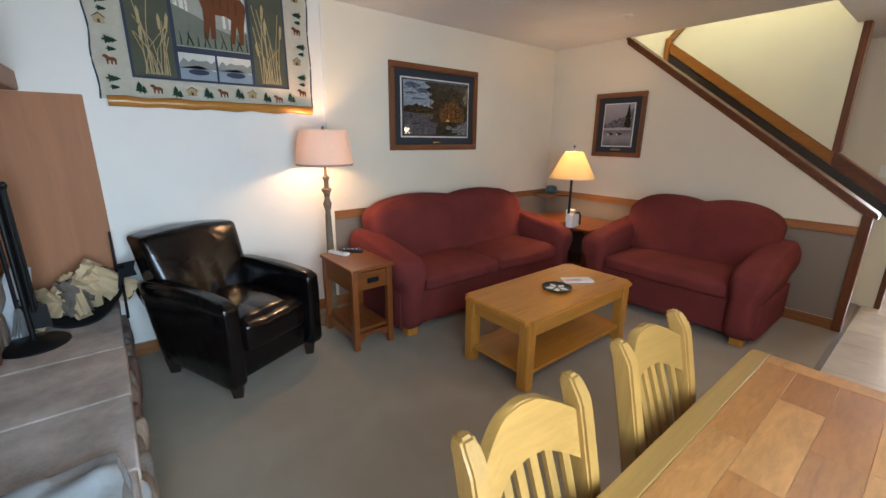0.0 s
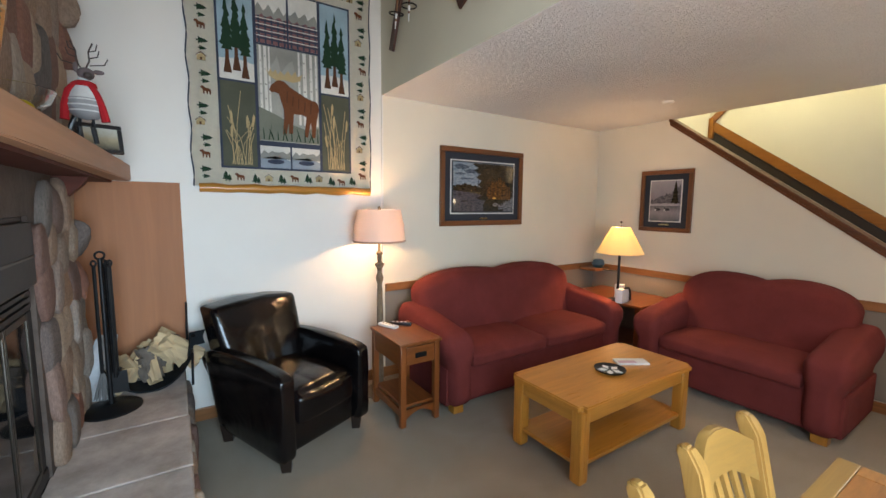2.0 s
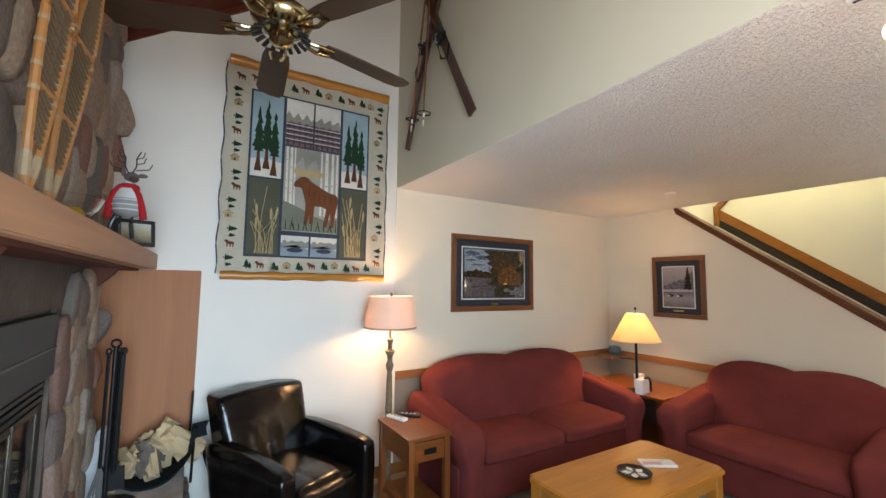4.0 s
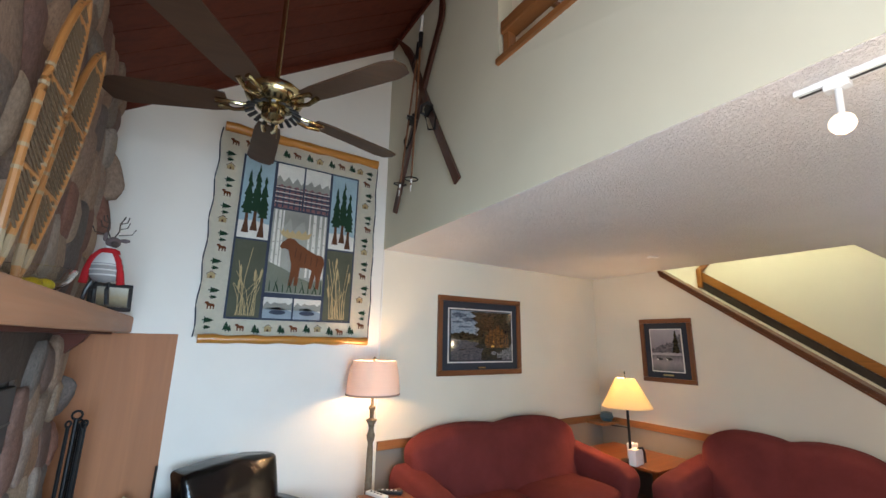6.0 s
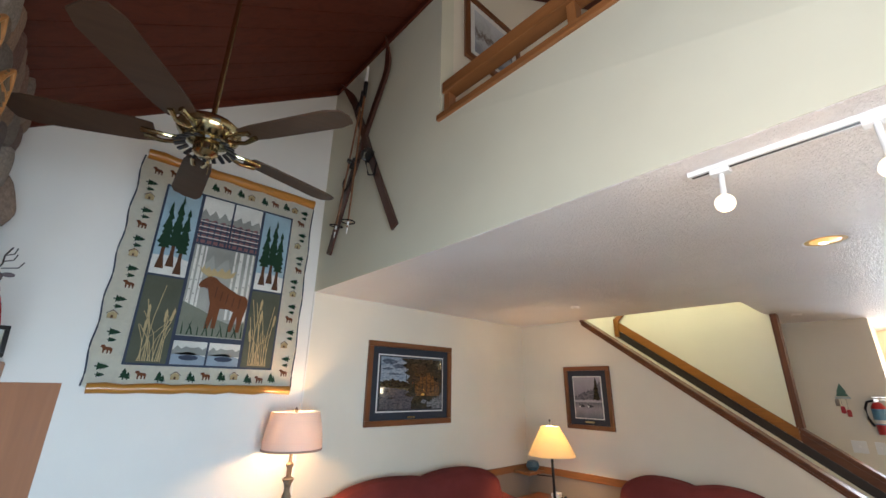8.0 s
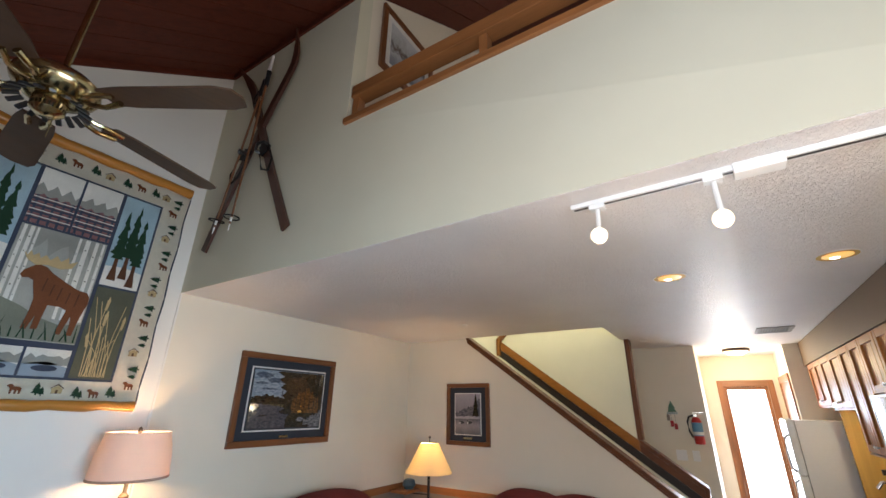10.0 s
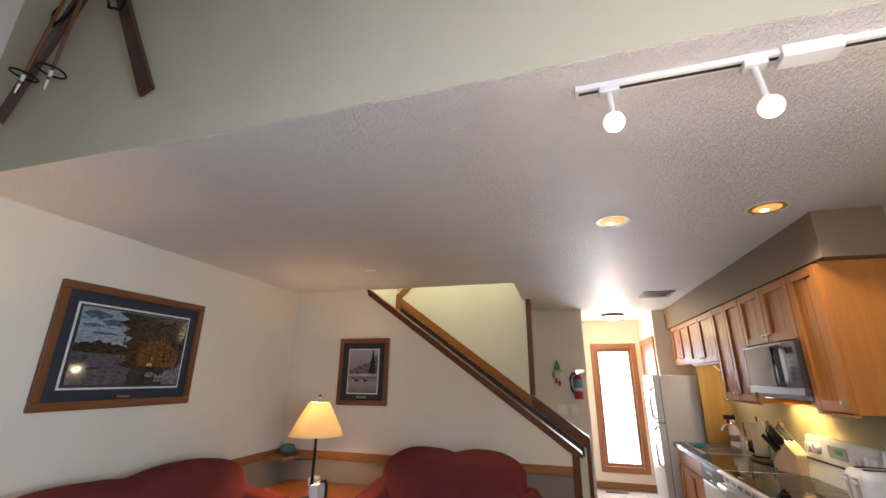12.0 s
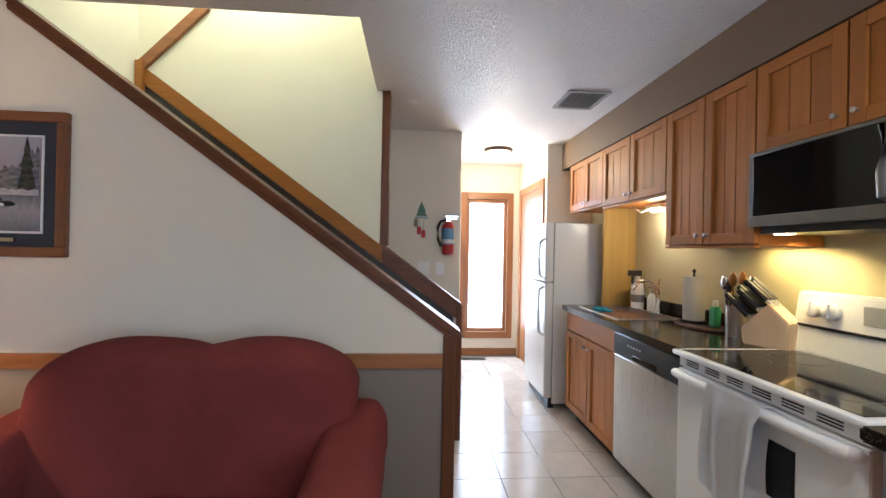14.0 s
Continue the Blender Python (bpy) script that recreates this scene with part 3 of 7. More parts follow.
def armchair(m):
    ob = thing("armchair", "black leather club chair with rounded arms", "armchair", m)
    w, d = 0.72, 0.80

    def lean(p):
        k = max(0, (p.z - 0.3) / 0.55)
        return Vector((p.x * (1 + 0.10 * k), p.y + 0.17 * k, p.z - 0.022 * (p.x / 0.3) ** 2 * k))

    def crease(p):
        q = lean(p)
        if p.y < -0.2:
            q.y += 0.014 * math.exp(-((p.x - 0.02 + 0.1 * (p.z - 0.5)) / 0.022) ** 2) * max(0, min(1, (0.78 - p.z) / 0.2))
            q.y += 0.012 * math.exp(-((p.x + 0.10 + 0.25 * (p.z - 0.5)) / 0.02) ** 2) * max(0, min(1, (0.70 - p.z) / 0.2))
        return q

    def pleat(p):
        edge = max(0.0, min(1.0, (-p.y - 0.45) / 0.3)) if p.z > 0.36 else 0.0
        return p + Vector((0, 0, 0.0035 * edge * math.sin(p.x * 62 + 3 * math.sin(p.x * 17))))

    def taper(p):
        low = max(0.0, 1 - p.z / 0.5)
        back = max(0.0, (p.y + d) / d)
        return Vector((p.x * (1 - 0.16 * low * back), p.y - 0.07 * low * back ** 2, p.z))

    part("base", cushion(bm_new(), -w / 2 + 0.06, w / 2 - 0.06, -d + 0.045, -0.06, 0.085, 0.33, 0.03, (0, 0.02), 10, taper), LEATHER, ob)
    part("seat_cushion", cushion(bm_new(), -0.24, 0.24, -d + 0.02, -0.16, 0.24, 0.44, 0.045, (0.04, 0.035), 24, pleat, 0.003), LEATHER, ob)
    part("backrest", cushion(bm_new(), -0.285, 0.285, -0.27, -0.10, 0.28, 0.885, 0.026, (0.0, 0.035), 26, crease, 0.006), LEATHER, ob)
    part("back_shell", cushion(bm_new(), -w / 2 + 0.03, w / 2 - 0.03, -0.20, -0.03, 0.09, 0.58, 0.05, (0, 0), 8, lambda p: taper(lean(p))), LEATHER, ob)
    for s in (-1, 1):
        def drop(p):
            back = max(0.0, (p.y + d) / d)
            q = taper(p)
            return Vector((q.x, q.y, q.z if q.z < 0.3 else q.z + 0.03 * math.sin(back * 2.6)))

        x0, x1 = sorted((s * (w / 2 - 0.115), s * w / 2))
        part("armrest", cushion(bm_new(), x0, x1, -d, -0.04, 0.075, 0.58, 0.032, (0.014, 0.010), 12, drop, 0.003), LEATHER, ob)
        for y in (-d + 0.06, -0.16):
            part("leg", tube(bm_new(), (s * (w / 2 - 0.08), y, 0.0), (s * (w / 2 - 0.075), y, 0.12), 0.036, 0.055, 4), DARKWOOD, ob, "dark tapered leg")
    return ob


armchair(pose(1.18, 3.70, 0, 0, 0, 25) @ pose(0, 0, 0))


def coffee_table():
    x0, x1, y0, y1 = 2.53, 3.70, 1.885, 2.455
    ob = thing("coffee_table", "honey oak coffee table with a lower shelf", "table", pose(x0, y0, 0))
    w, d = x1 - x0, y1 - y0
    bm = boxes((0, w, 0, d, 0.425, 0.46))
    bmesh.ops.bevel(bm, geom=[e for e in bm.edges if abs(e.verts[0].co.z - e.verts[1].co.z) > 0.01], offset=0.035, segments=5, affect="EDGES")
    bmesh.ops.bevel(bm, geom=[e for e in bm.edges if abs(e.verts[0].co.z - e.verts[1].co.z) < 0.01], offset=0.007, segments=2, affect="EDGES")
    part("tabletop", bm, PINE_X, ob)
    for x, y in ((0.018, 0.018), (w - 0.093, 0.018), (0.018, d - 0.093), (w - 0.093, d - 0.093)):
        part("leg", boxes((x, x + 0.075, y, y + 0.075, 0.0, 0.425), bevel=0.012), PINE_Z, ob)
    for y in (0.030, d - 0.055):
        part("apron", boxes((0.093, w - 0.093, y, y + 0.025, 0.345, 0.425), bevel=0.003), PINE_X, ob)
    for x in (0.030, w - 0.055):
        part("apron", boxes((x, x + 0.025, 0.093, d - 0.093, 0.345, 0.425), bevel=0.003), PINE_Y, ob)
    part("shelf", boxes((0.035, w - 0.035, 0.035, d - 0.035, 0.095, 0.12), bevel=0.004), PINE_X, ob)


coffee_table()


def end_table():
    ob = thing("end_table", "reddish cherry side table with a drawer and shelf", "table", pose(1.995, 2.945, 0))
    w, d = 0.31, 0.50
    part("tabletop", boxes((-0.012, w + 0.012, -0.012, d, 0.577, 0.60), bevel=0.005), CHERRY_Y, ob)
    for x in (0, w - 0.042):
        for y in (0, d - 0.05):
            bm = boxes((x, x + 0.042, y, y + 0.042, 0.0, 0.577), bevel=0.004)
            part("leg", bm, CHERRY_Z, ob)
    for x in (0.008, w - 0.026):
        part("side_panel", boxes((x, x + 0.018, 0.042, d - 0.05, 0.43, 0.577)), CHERRY_Y, ob)
        part("stretcher", boxes((x, x + 0.018, 0.042, d - 0.05, 0.07, 0.12)), CHERRY_Y, ob)
    drawer = part("drawer", boxes((0.044, w - 0.044, 0.004, 0.03, 0.44, 0.565), bevel=0.004), CHERRY_X, ob)
    part("pull_plate", boxes((w / 2 - 0.045, w / 2 + 0.045, -0.006, 0.004, 0.485, 0.522), bevel=0.004), BLACKMETAL, drawer, "dark metal drawer pull")
    part("shelf", boxes((0.03, w - 0.03, 0.03, d - 0.04, 0.13, 0.15)), CHERRY_Y, ob)
    arch = [(0.042, 0.12)] + [(0.042 + (w - 0.084) * i / 8, 0.05 + 0.05 * math.sin(math.pi * i / 8)) for i in range(9)] + [(w - 0.042, 0.12)]
    part("arched_rail", prism(bm_new(), arch, "y", 0.01, 0.028), CHERRY_X, ob)


end_table()
ob = thing("corner_table", "cherry corner table between the two sofas", "table", pose(4.44, 2.73, 0))
part("tabletop", boxes((0, 0.66, 0, 0.9, 0.555, 0.58), bevel=0.005), CHERRY_X, ob)
for x in (0.02, 0.59):
    for y in (0.02, 0.83):
        part("leg", boxes((x, x + 0.05, y, y + 0.05, 0, 0.555), bevel=0.004), CHERRY_Z, ob)
part("shelf", boxes((0.03, 0.63, 0.03, 0.87, 0.12, 0.14)), CHERRY_X, ob)
part("apron", boxes((0.07, 0.59, 0.025, 0.045, 0.47, 0.555)), CHERRY_X, ob)


# ---------------------------------------------------------------- lamps
def shade_material(name, c, strength, through_light):
    k = Mat(name, 0.9, spec=0.1)
    k.colour(k.ramp(k.noise(300, 2), (0.3, shade(c, 0.9)), (0.7, c)))
    k.bump(k.noise(420, 2, (1, 1, 0.2)), 0.3, 0.001)
    tr = k.node("ShaderNodeBsdfTranslucent")
    tr.inputs["Color"].default_value = (*through_light, 1)
    mx = k.node("ShaderNodeMixShader")
    mx.inputs[0].default_value = strength
    k.link(k.b.outputs[0], mx.inputs[1])
    k.link(tr.outputs[0], mx.inputs[2])
    k.link(mx.outputs[0], k.t.nodes["Material Output"].inputs["Surface"])
    return k.m


PINKSHADE = shade_material("beige_linen_shade", (0.80, 0.68, 0.61), 0.34, (0.95, 0.80, 0.71))
CREAMSHADE = shade_material("cream_paper_shade", (0.88, 0.80, 0.60), 0.6, (0.97, 0.84, 0.55))
BULB = glow("warm_bulb", (1.0, 0.72, 0.38), 14.0)
LAMPMETAL = stone_texture("weathered_bronze", ((0.0, (0.27, 0.20, 0.14)), (1.0, (0.33, 0.25, 0.17))), 30)


def shade_body(bm, rows, n=40, thick=0.003):
    lathe(bm, rows, n)
    return lathe(bm, [(r - thick, z) for r, z in rows], n)


ob = thing("floor_lamp", "turned bronze floor lamp with a pinkish drum shade", "lamp", pose(2.114, 3.545, 0))
part("base", lathe(bm_new(), [(0.0, 0.0), (0.14, 0.0), (0.14, 0.015), (0.11, 0.03), (0.05, 0.05), (0.03, 0.09)], 32), LAMPMETAL, ob)
part("pole", lathe(bm_new(), [(0.8 * r, z) for r, z in ((0.034, 0.08), (0.03, 0.4), (0.033, 0.62), (0.027, 0.86), (0.022, 0.9), (0.034, 0.93), (0.04, 0.955), (0.028, 0.98), (0.022, 1.0), (0.028, 1.03), (0.046, 1.055),
                              (0.05, 1.065), (0.02, 1.08), (0.022, 1.13), (0.032, 1.145), (0.032, 1.155), (0.014, 1.17), (0.012, 1.30))], 24), LAMPMETAL, ob)
part("shade", shade_body(bm_new(), [(0.204, 1.245), (0.194, 1.37), (0.166, 1.495)]), PINKSHADE, ob)
part("shade_trim", lathe(bm_new(), [(0.205, 1.243), (0.208, 1.25), (0.204, 1.257), (0.205, 1.243)], 40), plain("shade_trim", (0.40, 0.28, 0.22), 0.9), ob)
part("finial", lathe(bm_new(), [(0.004, 1.47), (0.012, 1.50), (0.01, 1.515), (0.0, 1.525)], 12), LAMPMETAL, ob)
part("bulb", lathe(bm_new(), [(0.0, 1.30), (0.022, 1.32), (0.03, 1.36), (0.018, 1.395), (0.0, 1.405)], 16), BULB, ob)
lamp("floor_lamp_light", "POINT", pose(2.114, 3.545, 1.34), 30, WARM, 0.045)
ob = thing("table_lamp", "black swing-arm lamp with a cream cone shade", "lamp", pose(4.53, 3.04, 0.58))
part("base", lathe(bm_new(), [(0.0, 0.0), (0.09, 0.0), (0.09, 0.012), (0.02, 0.025)], 28), BLACKMETAL, ob)
part("pole", tube(bm_new(), (0, 0, 0.02), (0, 0, 0.62), 0.013), BLACKMETAL, ob)
part("switch_arm", tube(bm_new(), (0, 0, 0.30), (-0.05, 0.15, 0.30), 0.005), BLACKMETAL, ob)
part("shade", shade_body(bm_new(), [(0.226, 0.485), (0.158, 0.615), (0.086, 0.748)]), CREAMSHADE, ob)
part("finial", lathe(bm_new(), [(0.004, 0.74), (0.004, 0.785), (0.014, 0.80), (0.0, 0.815)], 12), BLACKMETAL, ob)
part("bulb", lathe(bm_new(), [(0.0, 0.56), (0.03, 0.6), (0.03, 0.63), (0.0, 0.67)], 16), BULB, ob)
lamp("table_lamp_light", "POINT", pose(4.53, 3.04, 1.205), 40, WARM, 0.05)


# ---------------------------------------------------------------- pictures
def print_material(name, stops, seed, band=(0.5, 0.2)):
    """A painted landscape: bands of sky, trees and water broken by noise."""
    k = Mat(name, 0.05, spec=0.5)
    c = k.node("ShaderNodeTexCoord")
    sep = k.node("ShaderNodeSeparateXYZ")
    k.link(c.outputs["Generated"], sep.inputs[0])
    n = k.node("ShaderNodeTexNoise", Scale=3.5, Detail=8.0, Roughness=0.7, Distortion=0.6)
    mp = k.node("ShaderNodeMapping")
    mp.inputs["Location"].default_value = (seed, seed * 2, 0)
    mp.inputs["Scale"].default_value = (1.6, 1.6, 1.0)
    k.link(c.outputs["Generated"], mp.inputs[0])
    k.link(mp.outputs[0], n.inputs["Vector"])
    mul = k.node("ShaderNodeMath")
    mul.operation = "MULTIPLY_ADD"
    k.link(n.outputs["Fac"], mul.inputs[0])
    mul.inputs[1].default_value = band[1] * 2
    k.link(sep.outputs["Z"], mul.inputs[2])
    sub = k.node("ShaderNodeMath")
    sub.operation = "SUBTRACT"
    k.link(mul.outputs[0], sub.inputs[0])
    sub.inputs[1].default_value = band[1]
    k.colour(k.ramp(sub.outputs[0], *stops))
    return k.m


NAVYMAT = plain("navy_mat_board", (0.028, 0.032, 0.042), 0.9)
WHITEMAT = plain("white_mat_board", (0.72, 0.70, 0.66), 0.9)
LAKE = print_material("lake_evening_print", ((0.0, (0.03, 0.035, 0.03)), (0.2, (0.09, 0.08, 0.05)), (0.36, (0.16, 0.13, 0.06)), (0.46, (0.04, 0.045, 0.03)),
                                            (0.6, (0.07, 0.05, 0.03)), (0.78, (0.06, 0.07, 0.07)), (1.0, (0.24, 0.31, 0.36))), 1.3, (0.5, 0.28))
LOONS = print_material("misty_lake_print", ((0.0, (0.13, 0.13, 0.14)), (0.22, (0.30, 0.27, 0.28)), (0.4, (0.12, 0.11, 0.12)), (0.55, (0.25, 0.22, 0.24)), (1.0, (0.40, 0.36, 0.38))), 4.1, (0.5, 0.2))
BRANCH = print_material("winter_branch_print", ((0.0, (0.25, 0.27, 0.3)), (0.35, (0.5, 0.52, 0.55)), (0.5, (0.16, 0.13, 0.11)), (0.62, (0.45, 0.46, 0.46)), (1.0, (0.62, 0.64, 0.66))), 7.7, (0.5, 0.45))


FRAMEOAK_X, FRAMEOAK_Z = (wood("dark_frame_oak_" + a, (0.19, 0.068, 0.022), a, 0.38, coat=0.1) for a in "xz")


def picture(label, m, w, h, bar, mats, art, category="picture"):
    """A framed print: x along the wall, z up from its lower edge, y = 0 on the wall, its face to -y."""
    ob = thing("framed_picture", label, category, m)
    t = 0.03
    for a in ((0, w, 0, bar), (0, w, h - bar, h)):
        part("frame_bar", boxes((a[0], a[1], -t, 0, a[2], a[3]), bevel=0.005), FRAMEOAK_X, ob)
    for a in ((0, bar), (w - bar, w)):
        part("frame_bar", boxes((a[0], a[1], -t + 0.001, 0, bar, h - bar), bevel=0.005), FRAMEOAK_Z, ob)
    y = -0.008
    inset = bar
    for width, material, name in mats:
        part(name, boxes((inset, w - inset, y - 0.004, y, inset, h - inset)), material, ob)
        inset, y = inset + width, y - 0.004
    part("print", boxes((inset, w - inset, y - 0.004, y, inset, h - inset)), art, ob, "painted landscape print")
    return ob, inset, y - 0.004


pic, inset, y = picture("oak framed print of an evening lake with navy mat", pose(2.84, NORTH - 0.004, 1.335), 1.035, 0.747, 0.05,
                        ((0.065, NAVYMAT, "outer_mat"), (0.012, WHITEMAT, "white_mat"), (0.012, NAVYMAT, "inner_mat")), LAKE)
part("title_plate", boxes((0.47, 0.56, -0.022, -0.012, 0.062, 0.078)), BRASS, pic, "small brass title plate")
rng = random.Random(21)


def ragged(x0, x1, low, high, rough, n=26, foot=None):
    """An outline with an uneven upper edge."""
    top = [(x0 + (x1 - x0) * i / n, low(i / n) if callable(low) else low) for i in (0, n)]
    crest = [(x0 + (x1 - x0) * i / n, (high(i / n) if callable(high) else high) + rng.uniform(-rough, rough)) for i in range(n + 1)]
    return [(x0, top[0][1])] + crest + [(x1, top[1][1])]


def daub(name, c, c2, scale=30):
    k = Mat(name, 0.05, spec=0.5)
    k.colour(k.ramp(k.noise(scale, 6, (1, 1, 2.5)), (0.35, c), (0.65, c2)))
    return k.m


SHORE, TREES, WATER, DUSK, GLOWTREE, CLOUD, FIRE, ROCK = (daub(n, a, b) for n, a, b in (
    ("shore_paint", (0.012, 0.012, 0.012), (0.05, 0.042, 0.03)), ("dark_tree_paint", (0.010, 0.011, 0.008), (0.055, 0.042, 0.024)),
    ("violet_water_paint", (0.045, 0.046, 0.058), (0.115, 0.11, 0.125)), ("dusk_sky_paint", (0.14, 0.19, 0.25), (0.34, 0.39, 0.43)),
    ("autumn_tree_paint", (0.035, 0.022, 0.010), (0.19, 0.09, 0.03)), ("storm_cloud_paint", (0.04, 0.055, 0.08), (0.13, 0.16, 0.20)),
    ("campfire_paint", (0.55, 0.22, 0.03), (0.8, 0.5, 0.12)), ("grey_rock_paint", (0.05, 0.052, 0.06), (0.24, 0.24, 0.25))))


def blot(cx, cz, rx, rz, rough=0.2, n=22):
    """An uneven round spot of paint."""
    return [(cx + rx * (1 + rng.uniform(-rough, rough)) * math.cos(2 * math.pi * i / n), cz + rz * (1 + rng.uniform(-rough, rough)) * math.sin(2 * math.pi * i / n)) for i in range(n)]


for name, outline, material, lift in (
        ("painted_sky", ragged(0.141, 0.58, 0.36, 0.605, 0.001), DUSK, 1),
        ("painted_cloud", blot(0.24, 0.565, 0.085, 0.022, 0.3), CLOUD, 2), ("painted_cloud", blot(0.37, 0.525, 0.10, 0.018, 0.3), CLOUD, 2),
        ("painted_cloud", blot(0.22, 0.50, 0.06, 0.010, 0.3), CLOUD, 2), ("painted_cloud", blot(0.30, 0.455, 0.09, 0.008, 0.3), CLOUD, 2),
        ("painted_treeline", ragged(0.141, 0.56, 0.33, lambda t: 0.385 + 0.02 * math.sin(t * 5), 0.012, 40), TREES, 3),
        ("painted_water", ragged(0.141, 0.62, 0.141, lambda t: 0.342 - 0.05 * t, 0.004, 20), WATER, 4),
        ("painted_forest", [(0.52, 0.141), (0.50, 0.20), (0.53, 0.25), (0.46, 0.31), (0.49, 0.36), (0.44, 0.40), (0.48, 0.44), (0.41, 0.47), (0.46, 0.50), (0.38, 0.54), (0.44, 0.56), (0.36, 0.60), (0.40, 0.605),
                            (0.894, 0.605), (0.894, 0.141)], TREES, 5),
        ("painted_grove", ragged(0.55, 0.86, 0.26, lambda t: 0.36 + 0.10 * math.sin(t * 3.1), 0.03, 34), GLOWTREE, 6),
        ("painted_log", blot(0.50, 0.27, 0.07, 0.022, 0.2), SHORE, 7), ("painted_reflection", blot(0.27, 0.24, 0.035, 0.006), SHORE, 7), ("painted_reflection", blot(0.21, 0.30, 0.03, 0.004), SHORE, 7),
        ("painted_campfire", blot(0.645, 0.272, 0.022, 0.011), FIRE, 8), ("painted_spark", blot(0.655, 0.315, 0.006, 0.006), FIRE, 8),
        ("painted_shore", ragged(0.70, 0.894, 0.141, lambda t: 0.20 + 0.08 * t, 0.02, 18), ROCK, 8), ("painted_boulder", blot(0.66, 0.205, 0.035, 0.018), ROCK, 8),
        ("painted_shore", ragged(0.50, 0.76, 0.141, lambda t: 0.175 + 0.02 * math.sin(t * 6), 0.008, 20), SHORE, 9)):
    part(name, prism(bm_new(), outline, "y", y - 0.0008 * lift, y - 0.0008 * lift + 0.0007), material, pic, smooth=False)
for i in range(9):
    x = 0.43 + i * 0.05 + rng.uniform(-0.015, 0.015)
    part("painted_trunk", prism(bm_new(), [(x, 0.30), (x + 0.008, 0.30), (x + 0.006, 0.58 + rng.uniform(-0.05, 0.02)), (x + 0.002, 0.585)], "y", y - 0.0058, y - 0.0052), SHORE, pic, smooth=False)
pic, inset, y = picture("oak framed print of two birds on a misty lake", pose(EAST, 3.218, 1.27, 0, 0, -90), 0.55, 0.652, 0.045,
                        ((0.06, NAVYMAT, "outer_mat"), (0.010, WHITEMAT, "white_mat")), LOONS)
part("title_plate", boxes((0.22, 0.33, -0.022, -0.012, 0.068, 0.085)), BRASS, pic, "small brass title plate")
part("painted_treeline", prism(bm_new(), ragged(0.118, 0.432, 0.30, lambda t: 0.34 + 0.16 * t ** 2, 0.025, 30), "y", y - 0.002, y - 0.001), daub("misty_tree_paint", (0.07, 0.07, 0.08), (0.2, 0.18, 0.19)), pic, smooth=False)
part("painted_pine", prism(bm_new(), [(0.34, 0.30), (0.42, 0.30), (0.40, 0.40), (0.41, 0.40), (0.39, 0.47), (0.396, 0.47), (0.38, 0.54), (0.365, 0.47), (0.37, 0.47), (0.35, 0.40), (0.36, 0.40)], "y", y - 0.0035, y - 0.0025), TREES, pic, smooth=False)
part("painted_mist", prism(bm_new(), ragged(0.118, 0.432, 0.275, 0.30, 0.006, 20), "y", y - 0.0045, y - 0.0035), daub("mist_paint", (0.32, 0.29, 0.31), (0.46, 0.42, 0.43)), pic, smooth=False)
for x in (0.20, 0.30):
    bm = lathe(bm_new(), [(0.0, -0.012), (0.03, -0.006), (0.034, 0.0), (0.02, 0.012), (0.0, 0.016)], 12)
    bmesh.ops.transform(bm, matrix=pose(x, y - 0.001, 0.235) @ Matrix.Diagonal((1, 0.06, 1, 1)), verts=bm.verts[:])
    part("bird_shape", bm, BLACK, pic, "dark floating bird shape")
    part("bird_breast", prism(bm_new(), blot(x - 0.022, 0.232, 0.010, 0.007, 0.1, 12), "y", y - 0.0040, y - 0.0034), WHITEMAT, pic, "white bird breast")
    part("bird_head", prism(bm_new(), [(x - 0.036, 0.258), (x - 0.022, 0.263), (x - 0.018, 0.240), (x - 0.027, 0.240), (x - 0.027, 0.252)], "y", y - 0.0040, y - 0.0034), BLACK, pic)
picture("oak framed winter print with a white mat in the loft", pose(2.49, 2.206, 4.03), 0.68, 0.64, 0.05, ((0.06, WHITEMAT, "white_mat"),), BRANCH)

# ---------------------------------------------------------------- tapestry
QUILT = thing("wall_tapestry", "patchwork moose tapestry hung between two pine poles", "tapestry", pose(0.885, NORTH, 1.65))
TW, TH = 1.27, 1.56


def cloth(name, c):
    return fabric(name, c, scale=300, weave=0.35)


Q = {"cream": plain("cream_cloth", (0.84, 0.79, 0.67), 0.95, spec=0.1, even=0.94), "navy": cloth("navy_cloth", (0.055, 0.065, 0.095)), "sky": cloth("pale_blue_cloth", (0.34, 0.46, 0.52)),
     "green": cloth("dark_green_cloth", (0.022, 0.05, 0.028)), "olive": cloth("charcoal_green_cloth", (0.10, 0.105, 0.075)), "moose": cloth("rust_brown_cloth", (0.17, 0.065, 0.03)),
     "tan": cloth("tan_cloth", (0.50, 0.38, 0.2)), "plaid": cloth("plum_plaid_cloth", (0.23, 0.12, 0.12)), "grey": cloth("stone_grey_cloth", (0.30, 0.30, 0.27)),
     "sage": cloth("sage_grey_cloth", (0.37, 0.37, 0.33)), "moss": cloth("moss_grey_cloth", (0.20, 0.21, 0.165)), "white": cloth("off_white_cloth", (0.72, 0.70, 0.64)), "brown": cloth("dark_brown_cloth", (0.10, 0.045, 0.025)), "blue": cloth("dusty_blue_cloth", (0.30, 0.35, 0.40))}


def patch(name, outline, colour, level, sub=QUILT):
    y = -0.012 - 0.0025 * level
    return part(name, prism(bm_new(), outline, "y", y - 0.003, y), Q[colour], sub, smooth=False)


def rect(x0, x1, z0, z1):
    return [(x0, z0), (x1, z0), (x1, z1), (x0, z1)]


